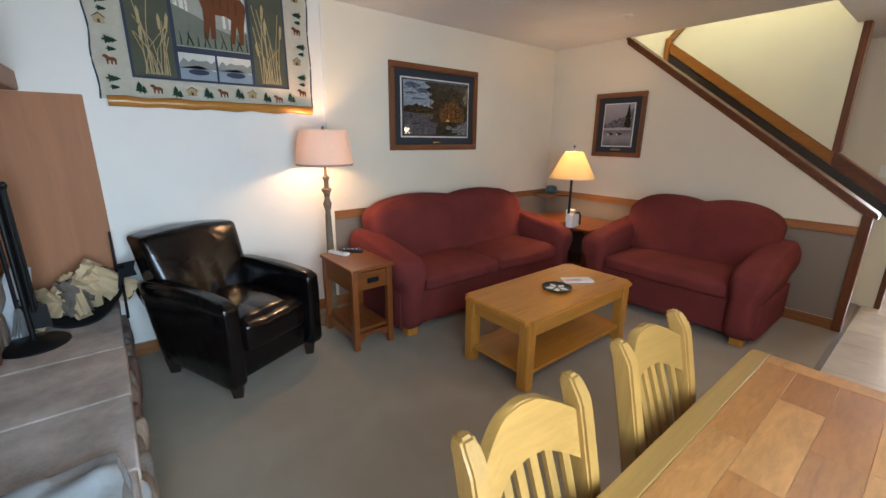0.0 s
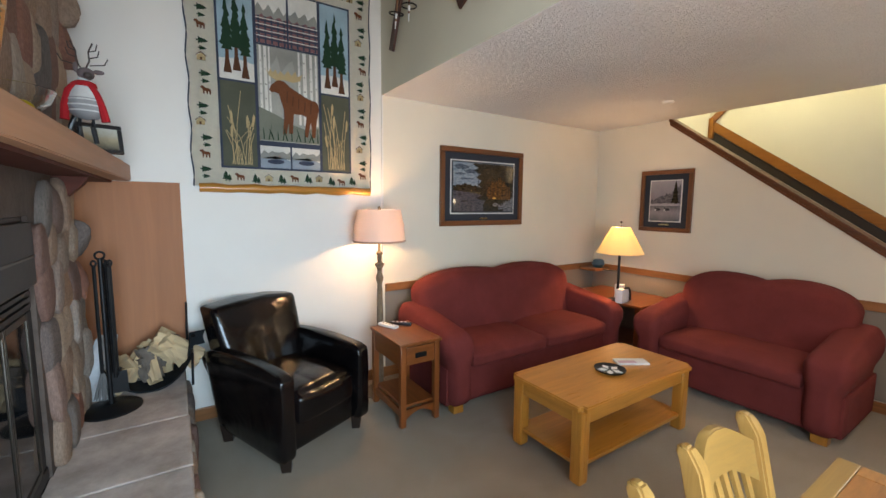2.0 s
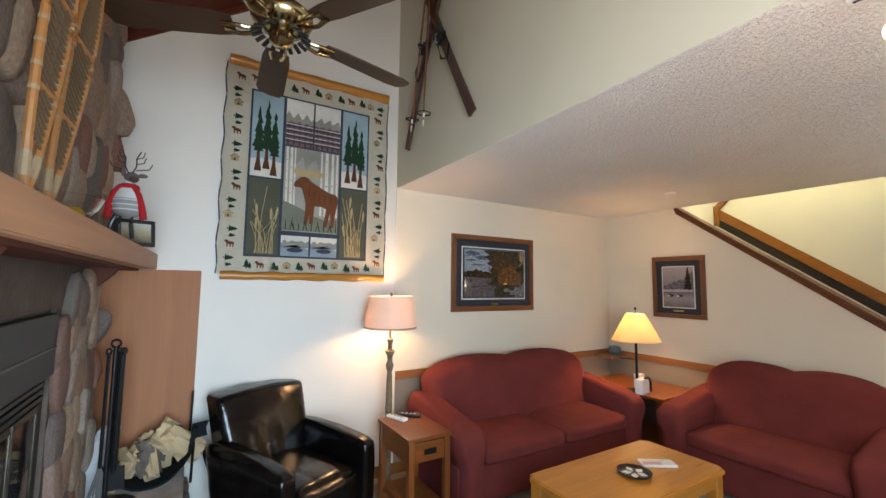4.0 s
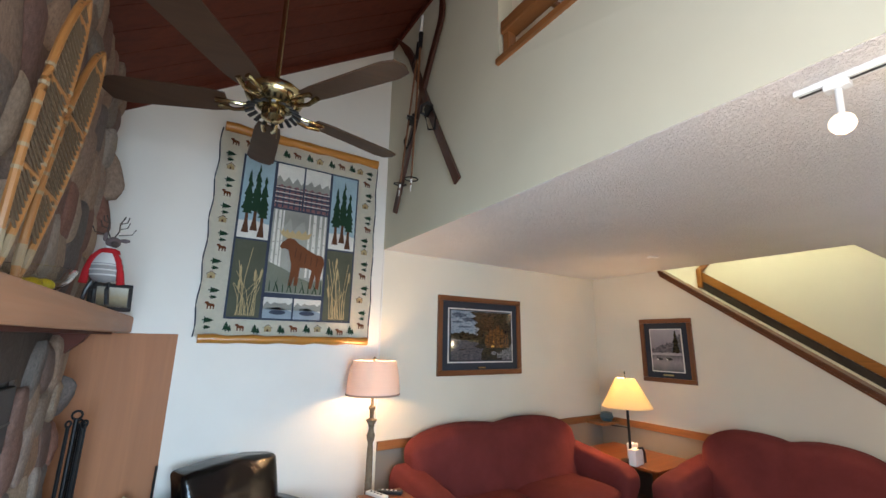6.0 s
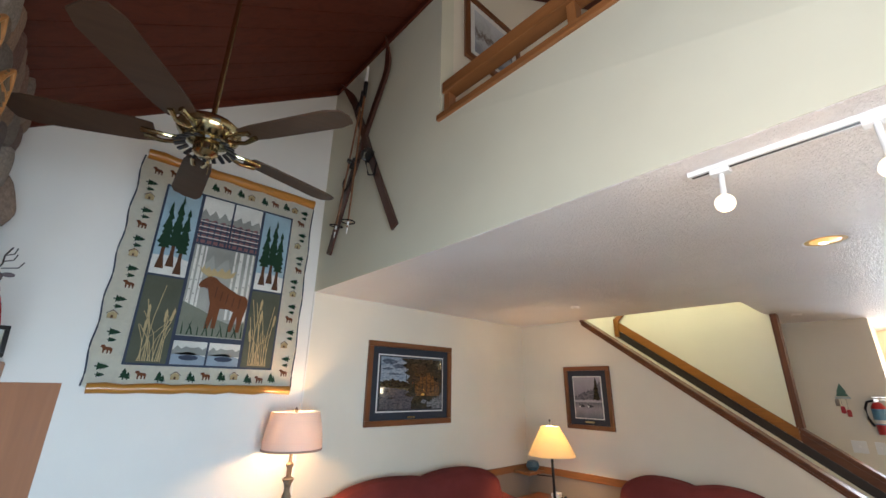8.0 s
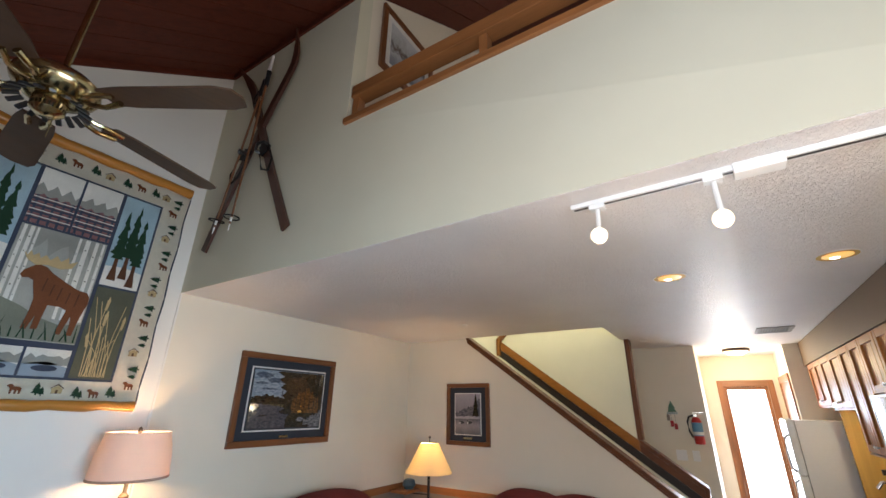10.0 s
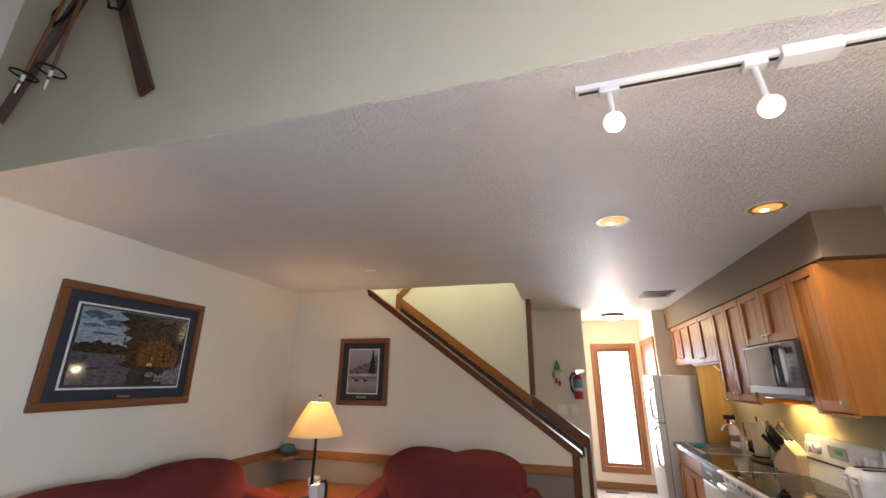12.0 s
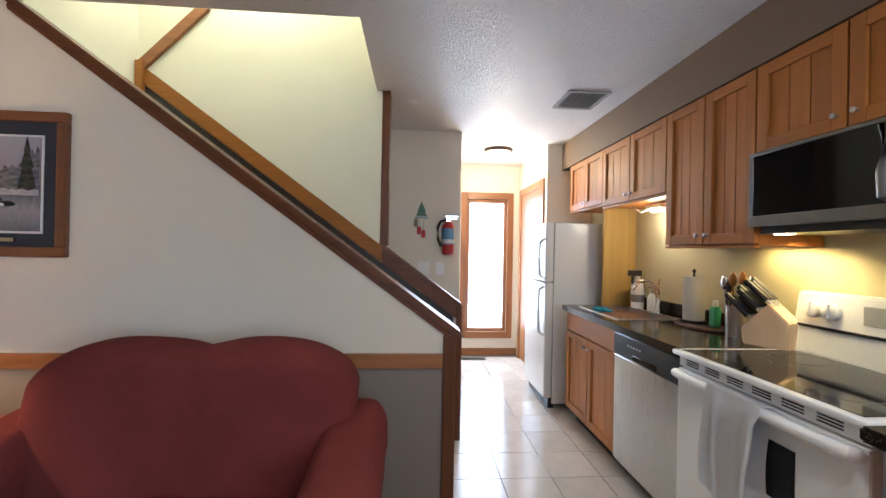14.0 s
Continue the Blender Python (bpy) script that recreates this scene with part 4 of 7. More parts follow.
bm = bm_new()
sheet = [[bm.verts.new(((TW - 0.004 * math.sin(j * 0.6)) * i / 24 + 0.006 * math.sin(j * 0.8) * (1 - i / 24),
                        -0.0075 - 0.0025 * math.sin(i * 0.9 + 0.15 * j) * math.sin(j * 0.35 + 1), TH * j / 40)) for i in range(25)] for j in range(41)]
for a, b in zip(sheet, sheet[1:]):
    for i in range(24):
        bm.faces.new((a[i], a[i + 1], b[i + 1], b[i]))
bmesh.ops.solidify(bm, geom=bm.faces[:], thickness=0.002)
part("cloth", bm, Q["cream"], QUILT, "cream woven border cloth")
for x, k, f in ((0.0, 0.006, 0.8), (TW, -0.004, 0.6)):
    part("edge_binding", path_tube(bm_new(), [(x + k * math.sin(j * f), -0.010, TH * j / 40) for j in range(41)], 0.005, 6), Q["navy"], QUILT, "dark edge binding")
L_, R_, B_, T_ = 0.17, TW - 0.17, 0.13, TH - 0.17
patch("panel_ground", rect(L_, R_, B_, T_), "navy", 0)
c1, c2 = L_ + 0.245, R_ - 0.245
g = 0.014
patch("tree_panel", rect(L_ + g, c1 - g, 0.73, T_ - g), "sky", 1)
patch("tree_panel", rect(c2 + g, R_ - g, 0.73, T_ - g), "sky", 1)
for a, b in ((L_ + g, c1 - g), (c2 + g, R_ - g)):
    patch("snow_band", [(a, 0.73), (b, 0.73), (b, 0.85), ((a + b) / 2, 0.87), (a, 0.86)], "white", 1.5)
patch("reed_panel", rect(L_ + g, c1 - g, B_ + g, 0.715), "olive", 1)
patch("reed_panel", rect(c2 + g, R_ - g, B_ + g, 0.715), "olive", 1)
mid = (c1 + c2) / 2
for a, b in ((c1 + g / 2, mid - g / 2), (mid + g / 2, c2 - g / 2)):
    patch("mountain_panel", rect(a, b, 1.01, T_ - g), "white", 1)
    patch("plaid_panel", [(a, 1.01), (b, 1.01)] + [(b + (a - b) * i / 10, 1.17 + 0.035 * abs(math.sin(i * 1.1 + a * 5))) for i in range(11)], "plaid", 1.4)
    hill = [(a, 1.18)] + [(a + (b - a) * i / 12, 1.21 + 0.055 * abs(math.sin(i * 0.8 + a * 9)) + 0.012 * (i % 2)) for i in range(13)] + [(b, 1.18)]
    patch("mountain", hill, "grey", 1.2)
    for i in range(5):
        patch("plaid_stripe", rect(a + 0.012 + i * 0.043, a + 0.024 + i * 0.043, 1.01, 1.19), "navy", 2)
    for z in (1.035, 1.075, 1.115, 1.155):
        patch("plaid_stripe", rect(a, b, z, z + 0.011), "navy", 2.3)
        patch("plaid_stripe", rect(a, b, z + 0.018, z + 0.023), "white", 2.2)
    patch("pond_panel", rect(a, b, B_ + g, 0.30), "white", 1)
    patch("pond_water", [(a, B_ + g), (b, B_ + g), (b, 0.20), ((a + b) / 2, 0.23), (a, 0.21)], "blue", 2)
    patch("bush", [(a + (b - a) * i / 8, 0.235 + 0.035 * abs(math.sin(i * 1.4))) for i in range(9)] + [(b, 0.21), (a, 0.21)], "grey", 2)
    duck = [((a + b) / 2 + 0.06 * math.cos(t * 0.5236), 0.19 + 0.018 * math.sin(t * 0.5236)) for t in range(12)]
    patch("duck_shape", duck, "navy", 3)
patch("forest_panel", rect(c1 + g / 2, c2 - g / 2, 0.335, 0.995), "sage", 1)
patch("foliage", [(c1 + g / 2, 0.995)] + [(c1 + g / 2 + (c2 - c1 - g) * i / 16, 0.86 + 0.05 * math.sin(i * 1.7) + 0.04 * (i % 2)) for i in range(17)] + [(c2 - g / 2, 0.995)], "grey", 1.5)
for x, w in ((0.435, 0.016), (0.465, 0.020), (0.495, 0.012), (0.70, 0.014), (0.735, 0.026), (0.785, 0.020), (0.825, 0.014)):
    patch("birch_trunk", [(x, 0.47), (x + w * 1.15, 0.47), (x + w, 0.75), (x + w * 0.9, 0.99), (x, 0.99)], "white", 2)
    for k in range(5):
        z = 0.56 + 0.085 * k + 0.02 * math.sin(x * 90 + k)
        patch("bark_mark", rect(x + w * 0.2, x + w * (0.5 + 0.1 * (k % 3)), z, z + 0.006), "olive", 2.4)
patch("grass_hill", [(c1 + g / 2, 0.34), (c2 - g / 2, 0.34), (c2 - g / 2, 0.46), (0.74, 0.44), (0.64, 0.47), (0.55, 0.52), (c1 + g / 2, 0.57)], "moss", 3)
moose = [(0.495, 0.695), (0.505, 0.725), (0.535, 0.755), (0.555, 0.775), (0.60, 0.765), (0.635, 0.735), (0.70, 0.70), (0.77, 0.665), (0.825, 0.655), (0.843, 0.63), (0.846, 0.59), (0.838, 0.555), (0.828, 0.50),
         (0.82, 0.44), (0.815, 0.385), (0.79, 0.385), (0.79, 0.45), (0.782, 0.50), (0.77, 0.44), (0.76, 0.385), (0.735, 0.385), (0.742, 0.46), (0.752, 0.53), (0.72, 0.545), (0.66, 0.545), (0.655, 0.48), (0.65, 0.40),
         (0.622, 0.40), (0.624, 0.48), (0.612, 0.43), (0.605, 0.395), (0.58, 0.395), (0.59, 0.50), (0.59, 0.57), (0.575, 0.62), (0.56, 0.675), (0.535, 0.685), (0.51, 0.68)]
patch("moose_shape", moose, "moose", 4)
for x, z, l in ((0.65, 0.60, 0.07), (0.69, 0.58, 0.08), (0.735, 0.57, 0.07), (0.78, 0.56, 0.08), (0.61, 0.62, 0.08)):
    patch("fur_fold", [(x, z), (x + 0.006, z), (x + 0.012, z + l), (x + 0.006, z + l)], "brown", 4.6)
antler = [(0.545, 0.765), (0.50, 0.79), (0.477, 0.83), (0.495, 0.815), (0.505, 0.845), (0.52, 0.815), (0.54, 0.84), (0.555, 0.808), (0.575, 0.835), (0.60, 0.808), (0.625, 0.845), (0.65, 0.812), (0.68, 0.85), (0.69, 0.812),
          (0.728, 0.835), (0.71, 0.785), (0.66, 0.768), (0.59, 0.778)]
patch("antler_shape", antler, "tan", 5)
for i in range(13):
    x = c1 + 0.03 + i * 0.032
    lean = 0.03 * math.sin(i * 2.1)
    patch("grass_blade", [(x, 0.345), (x + 0.008, 0.345), (x + 0.006 + lean * 0.4, 0.39), (x + lean, 0.43 + 0.025 * math.sin(i * 1.7))], "green", 5)
for x0 in (L_ + 0.02, c2 + 0.02):
    for k, (dx, base, s) in enumerate(((0.045, 0.80, 1.0), (0.102, 0.82, 1.12), (0.155, 0.775, 0.98))):
        x, z = x0 + dx, base
        patch("tree_trunk", [(x - 0.026, z - 0.03), (x + 0.026, z - 0.03), (x + 0.012, z + 0.06), (x + 0.008, z + 0.2), (x - 0.008, z + 0.2), (x - 0.012, z + 0.06)], "brown", 2)
        right, left = [], []
        for t in range(9):
            hh = z + 0.12 + t * 0.037 * s
            ww = (0.047 - 0.0047 * t + 0.006 * math.sin(t * 2.3 + k)) * (0.75 if t == 0 else 1)
            right += [(ww, hh), (ww * 0.68, hh + 0.024)]
            ww = (0.047 - 0.0047 * t + 0.006 * math.sin(t * 1.9 + k * 2)) * (0.75 if t == 0 else 1)
            left += [(ww, hh), (ww * 0.68, hh + 0.024)]
        patch("tree_crown", [(x + a, b) for a, b in right] + [(x, z + 0.12 + 0.35 * s)] + [(x - a, b) for a, b in left[::-1]], "green", 3 + 0.3 * k)
rng = random.Random(8)
for x0, x1, s in ((L_ + 0.035, c1 - 0.03, 1), (c2 + 0.03, R_ - 0.035, -1)):
    for i in range(15):
        u = (i + 0.5) / 15
        bx = x0 + (x1 - x0) * (0.15 + 0.75 * u)
        l = rng.uniform(0.20, 0.50)
        lean = rng.uniform(-0.13, 0.05) * s if i % 3 else rng.uniform(0.02, 0.14) * s
        tx = min(x1, max(x0, bx + lean))
        mx_, mz = bx + (tx - bx) * 0.28, 0.16 + l * 0.55
        patch("reed", [(bx, 0.155), (bx + 0.005, 0.155), (mx_ + 0.004, mz), (tx + 0.002, 0.16 + l), (tx - 0.002, 0.16 + l), (mx_, mz)], "tan", 2 + 0.1 * (i % 4))
        if i % 4 == 1:
            q = (tx - bx) * 0.12
            patch("cattail", [(tx - 0.007 - q, 0.10 + l), (tx + 0.007 - q, 0.10 + l), (tx + 0.010, 0.165 + l), (tx + 0.002, 0.19 + l), (tx - 0.007, 0.165 + l)], "tan", 3)
rng = random.Random(3)


TREE = ((-0.004, -0.034), (0.004, -0.034), (0.004, -0.022), (0.024, -0.022), (0.012, -0.006), (0.019, -0.006), (0.009, 0.010), (0.014, 0.010), (0.0, 0.036), (-0.014, 0.010), (-0.009, 0.010), (-0.019, -0.006), (-0.012, -0.006), (-0.024, -0.022), (-0.004, -0.022))
ANIMAL = ((-0.032, 0.012), (-0.026, 0.022), (-0.012, 0.024), (-0.002, 0.012), (0.022, 0.010), (0.032, 0.002), (0.030, -0.028), (0.023, -0.028), (0.021, -0.010), (0.014, -0.008), (0.012, -0.028), (0.005, -0.028), (0.004, -0.008), (-0.006, -0.008), (-0.008, -0.028), (-0.015, -0.028), (-0.016, -0.004), (-0.020, 0.006))


def border_motif(x, z, kind, turn=0):
    """A small woven emblem on the border; trees lie down along the sides."""
    if kind == "tree":
        for dx, dz, f in ((0, 0, 1.0), (0.022, -0.012, 0.7)):
            pts = [((b, -a) if turn > 0 else (-b, a) if turn < 0 else (a, b)) for a, b in TREE]
            if turn:
                dx, dz = 0.006, -2.2 * dx
            patch("border_tree", [(x + dx + a * f, z + dz + b * f) for a, b in pts], "green", 1 + 0.3 * (f < 1))
    elif kind == "animal":
        patch("border_animal_shape", [(x + a, z + b) for a, b in ANIMAL], "moose", 1)
    else:
        patch("border_cabin", [(x - 0.028, z - 0.022), (x + 0.022, z - 0.022), (x + 0.022, z + 0.006), (x - 0.003, z + 0.024), (x - 0.028, z + 0.006)], "tan", 1)
        patch("border_roof", [(x - 0.034, z + 0.004), (x - 0.003, z + 0.027), (x + 0.028, z + 0.004), (x + 0.028, z + 0.009), (x - 0.003, z + 0.033), (x - 0.034, z + 0.009)], "brown", 1.3)
        patch("border_door", rect(x - 0.010, x + 0.002, z - 0.022, z - 0.002), "brown", 1.3)


ORDER = ("tree", "animal", "tree", "cabin")
for i in range(14):
    for x, turn in ((0.080, 1), (TW - 0.080, -1)):
        k = ORDER[(i + (turn < 0)) % 4]
        border_motif(x + rng.uniform(-0.018, 0.018), 0.115 + i * 0.104, k, turn if k == "tree" else 0)
for i in range(11):
    for z in (0.068, TH - 0.088):
        border_motif(0.19 + i * 0.092 + rng.uniform(-0.01, 0.01), z + rng.uniform(-0.008, 0.008), ORDER[(i + (z > 1)) % 4])
for z, x0, x1, r in ((-0.012, 0.03, TW - 0.02, 0.03), (TH + 0.01, 0.015, TW - 0.01, 0.036)):
    bm = bm_new()
    pts = [(x0 + (x1 - x0) * i / 14, -0.03, z + 0.004 * math.sin(i * 2.2)) for i in range(15)]
    path_tube(bm, pts, [r * (1 + 0.1 * math.sin(i * 1.9)) for i in range(15)], 14)
    part("pole", bm, PINE_X, QUILT, "peeled pine log hanging pole")

# ---------------------------------------------------------------- dining table and chairs
TX0, TX1, TY0, TY1 = 1.0, 2.478, -0.02, 0.902
ob = thing("dining_table", "butcher block dining table with pale edge strips", "table", pose(TX0, TY0, 0))
tw, td = TX1 - TX0, TY1 - TY0
rng = random.Random(8)
y = 0.0
while y < td - 0.062:
    hh = min(0.098, td - 0.055 - y)
    x = 0.0 if rng.random() < 0.5 else -0.2
    while x < tw - 0.075:
        ln = rng.uniform(0.28, 0.6)
        a, b = max(0.0, x), min(tw - 0.07, x + ln)
        if b - a > 0.02:
            part("stave", boxes((a + 0.0002, b - 0.0002, y + 0.0002, y + hh - 0.0002, 0.722, 0.76 - rng.uniform(0, 0.0006)), bevel=0.0006), BUTCHER, ob)
        x += ln
    y += hh
part("edge_strip", boxes((0.0, tw, td - 0.054, td, 0.722, 0.761), bevel=0.003), MAPLE_X, ob, "pale maple edge strip")
part("end_strip", boxes((tw - 0.069, tw, 0.0, td - 0.055, 0.722, 0.7605), bevel=0.003), BUTCHER, ob)
part("apron", boxes((0.06, tw - 0.06, 0.06, td - 0.06, 0.63, 0.722)), MAPLE_X, ob)
for x in (0.05, tw - 0.13):
    for y in (0.05, td - 0.13):
        part("leg", boxes((x, x + 0.08, y, y + 0.08, 0, 0.722), bevel=0.008), MAPLE_Z, ob)


def dining_chair(m):
    """A slat-back chair: its back at y = 0, its seat towards -y."""
    ob = thing("dining_chair", "pale yellow maple slat-back dining chair", "chair", m, "chairs at the dining table")
    w = 0.345

    def by(z):
        return 0.0 if z < 0.45 else 0.10 * ((z - 0.45) / 0.52) ** 1.3

    for s in (-1, 1):
        zs = [0.0, 0.2, 0.45, 0.6, 0.75, 0.87, 0.925, 0.955, 0.968]
        bm = bm_new()
        rings = []
        for z in zs:
            a, d = (0.0205, 0.026) if z < 0.94 else (0.0195, 0.022) if z < 0.96 else (0.014, 0.012)
            cy = by(z) + (0.010 if z > 0.94 else 0)
            rings.append([bm.verts.new((s * (w / 2 - 0.02) + p * a, cy + q * d, z)) for p, q in ((-1, -1), (1, -1), (1, 1), (-1, 1))])
        for p, q in zip(rings, rings[1:]):
            for k in range(4):
                bm.faces.new((p[k], p[(k + 1) % 4], q[(k + 1) % 4], q[k]))
        bm.faces.new(rings[0])
        bm.faces.new(rings[-1])
        bmesh.ops.bevel(bm, geom=bm.edges[:], offset=0.006, segments=2, affect="EDGES")
        part("back_post", bm, MAPLE_Z, ob)
        part("front_leg", boxes((s * (w / 2 - 0.01) - 0.02, s * (w / 2 - 0.01) + 0.02, -0.40, -0.36, 0, 0.42), bevel=0.004), MAPLE_Z, ob)
        part("side_stretcher", boxes((s * (w / 2 - 0.02) - 0.01, s * (w / 2 - 0.02) + 0.01, -0.36, -0.02, 0.18, 0.21), bevel=0.003), MAPLE_X, ob)
    n = 12
    top = [(-0.134 + 0.268 * i / n, 0.905 + 0.052 * math.sin(math.pi * i / n)) for i in range(n + 1)]
    low = [(0.134 - 0.268 * i / n, 0.80 + 0.05 * math.sin(math.pi * i / n)) for i in range(n + 1)]
    bm = prism(bm_new(), top + low, "y", 0.068, 0.092)
    for v in bm.verts:
        v.co.y += 0.03 * (1 - (v.co.x / 0.134) ** 2) + (v.co.z - 0.88) * 0.22
    bmesh.ops.bevel(bm, geom=[e for e in bm.edges if e.calc_length() < 0.06 and abs((e.verts[0].co - e.verts[1].co).y) < 0.012], offset=0.004, segments=2, affect="EDGES")
    part("top_rail", bm, MAPLE_X, ob)
    for i in range(6):
        x = -0.1035 + 0.0414 * i
        bow = 1 - (x / 0.134) ** 2
        zt = 0.815 + 0.05 * math.sin(math.pi * (x + 0.134) / 0.268)
        yt = 0.080 + 0.03 * bow + (zt - 0.88) * 0.22
        bm = bm_new()
        pts = [(x, yt * u ** 1.25 - 0.006 * math.sin(math.pi * u), 0.47 + (zt - 0.47) * u) for u in (0.0, 0.25, 0.5, 0.75, 1.0)]
        rings = [[bm.verts.new((px + a * 0.0105, py + b * 0.006, pz)) for a, b in ((-1, -1), (1, -1), (1, 1), (-1, 1))] for px, py, pz in pts]
        for p, q in zip(rings, rings[1:]):
            for k in range(4):
                bm.faces.new((p[k], p[(k + 1) % 4], q[(k + 1) % 4], q[k]))
        bm.faces.new(rings[0])
        bm.faces.new(rings[-1])
        part("slat", bm, MAPLE_Z, ob)
    part("lower_rail", boxes((-0.134, 0.134, -0.012, 0.012, 0.445, 0.485), bevel=0.004), MAPLE_X, ob)
    part("seat", cushion(bm_new(), -w / 2 - 0.02, w / 2 + 0.02, -0.42, 0.0, 0.415, 0.45, 0.014, (-0.01, 0.02), 6), MAPLE_X, ob)
    return ob


chair = dining_chair(pose(1.40, 0.905, 0))
copy_thing(chair, pose(1.928, 0.915, 0, 0, 0, -1))

# ---------------------------------------------------------------- ceiling fan
FANZ = 2.66
ob = thing("ceiling_fan", "five blade ceiling fan with polished brass motor", "ceiling fan", pose(1.02, 2.28, FANZ))
top = roof_z(1.02) - FANZ - 0.02
part("downrod", tube(bm_new(), (0, 0, 0.08), (0, 0, top), 0.011), BRASS, ob)
part("canopy", lathe(bm_new(), [(0.0, top - 0.08), (0.03, top - 0.08), (0.065, top - 0.03), (0.07, top + 0.03)], 24), BRASS, ob)
part("motor", lathe(bm_new(), [(0.0, 0.085), (0.045, 0.085), (0.10, 0.07), (0.122, 0.05), (0.124, 0.028), (0.115, 0.01), (0.09, -0.01), (0.075, -0.015), (0.0, -0.015)], 40), BRASS, ob)
for i in range(18):
    a = 2 * math.pi * i / 18
    bm = box(bm_new(), 0.085, 0.128, -0.008, 0.008, -0.004, 0.004, 0, 1, pose(0, 0, 0.003, 0, 25, math.degrees(a)))
    part("motor_vent", bm, BLACK, ob, "dark vent slot")
part("switch_housing", lathe(bm_new(), [(0.0, -0.015), (0.045, -0.015), (0.05, -0.03), (0.048, -0.07), (0.03, -0.085), (0.0, -0.09)], 28), BRASS, ob)
part("pull_chain", tube(bm_new(), (0.02, -0.02, -0.085), (0.02, -0.02, -0.17), 0.0015, None, 6), BRASS, ob)
BLADE = wood("fan_blade_oak", (0.06, 0.031, 0.017), "x", 0.55, 0.8, spec=0.3)
for i in range(5):
    a = 14 + 72 * i
    m = pose(0, 0, 0, 0, 0, a)
    out = [(0.19, -0.05), (0.26, -0.062), (0.60, -0.072), (0.655, -0.055), (0.67, 0.0), (0.655, 0.055), (0.60, 0.072), (0.26, 0.062), (0.19, 0.05)]
    bm = prism(bm_new(), out, "z", -0.004, 0.004)
    bmesh.ops.transform(bm, matrix=m @ pose(0, 0, -0.012, 11, 0, 0), verts=bm.verts[:])
    blade = part("blade", bm, BLADE, ob)
    bm = path_tube(bm_new(), [(0.09, 0.0, -0.012), (0.13, 0.02, -0.03), (0.17, 0.03, -0.03), (0.23, 0.02, -0.022)], [0.008, 0.009, 0.009, 0.012], 8)
    path_tube(bm, [(0.09, 0.0, -0.012), (0.13, -0.02, -0.03), (0.17, -0.03, -0.03), (0.23, -0.02, -0.022)], [0.008, 0.009, 0.009, 0.012], 8)
    bmesh.ops.transform(bm, matrix=m, verts=bm.verts[:])
    part("blade_bracket", bm, BRASS, blade, "curled brass bracket")

# ---------------------------------------------------------------- fireplace
BREAST, BY0, BY1 = 0.30, 1.45, 3.42
fireplace = tagged(new("chimney_breast"), "river stone chimney breast with mortar joints", "fireplace", kind="structure")
FY0, FY1, FZ0, FZ1 = 1.58, 2.74, 0.42, 1.48
part("mortar_core", boxes((WEST, BREAST, BY0, FY0, 0, 3.0), (WEST, BREAST, FY1, BY1, 0, 3.0), (WEST, BREAST, FY0, FY1, FZ1, 3.0), (WEST, -0.1, FY0, FY1, 0, FZ1),
                          (WEST, BREAST - 0.05, BY0, BY1, 3.0, 3.12)), MORTAR, fireplace, smooth=False)
hearth = tagged(new("hearth"), "raised stone hearth with slate slabs on top", "hearth", kind="structure")
part("hearth_core", boxes((WEST, 0.74, 1.05, NORTH, 0.0, 0.365)), MORTAR, hearth, smooth=False)
cuts = (1.03, 1.53, 2.03, 2.53, 3.03, NORTH)
for a, b in zip(cuts, cuts[1:]):
    part("hearth_slab", boxes((BREAST - 0.01 if b < BY1 else WEST, 0.78 - 0.004 * math.sin(a * 9), a + 0.004, b - 0.004, 0.365, 0.42), bevel=0.008), SLAB, hearth)
part("slab_joint", boxes((BREAST - 0.01, 0.765, 1.05, NORTH, 0.36, 0.413)), plain("pale_joint_mortar", (0.42, 0.38, 0.33), 0.9), hearth)
struct("side_panel_wood", boxes((WEST, 0.805, NORTH - 0.014, NORTH, 0.42, 1.665), bevel=0.002), PANELWOOD, "smooth oak veneer panel beside the fireplace")
mantel = tagged(new("mantel"), "thick oak mantel shelf across the stone chimney", "mantel", kind="structure")
bm = prism(bm_new(), [(0.18, 1.15), (0.475, 1.15), (0.55, NORTH), (0.18, NORTH)], "z", 1.668, 1.767)
bmesh.ops.bevel(bm, geom=bm.edges[:], offset=0.005, segments=2, affect="EDGES")
part("shelf", bm, MANTELWOOD, mantel)
# dark sheet paints the shade below the oak shelf; corbels share its wood
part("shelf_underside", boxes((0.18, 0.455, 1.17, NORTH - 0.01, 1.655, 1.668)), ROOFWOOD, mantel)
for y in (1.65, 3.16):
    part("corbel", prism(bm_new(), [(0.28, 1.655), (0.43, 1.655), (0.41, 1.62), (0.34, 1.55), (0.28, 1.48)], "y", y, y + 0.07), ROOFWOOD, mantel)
insert = thing("fireplace_insert", "black metal fireplace insert with glass doors", "fireplace", pose(BREAST - 0.06, FY0, FZ0))
fw = FY1 - FY0
part("surround", boxes((0.0, 0.045, 0, fw, 0.70, 1.06), (0.0, 0.045, 0, 0.07, 0.05, 0.70), (0.0, 0.045, fw - 0.07, fw, 0.05, 0.70), (0.0, 0.05, 0, fw, 0.0, 0.05), bevel=0.004), BLACKMETAL, insert)
part("hood", boxes((0.045, 0.075, 0.02, fw - 0.02, 0.80, 1.04), bevel=0.006), plain("smoked_steel", (0.018, 0.019, 0.021), 0.5, 0.0, 0.3), insert)
part("hood_seam", boxes((0.074, 0.078, 0.02, fw - 0.02, 0.905, 0.913)), BLACK, insert)
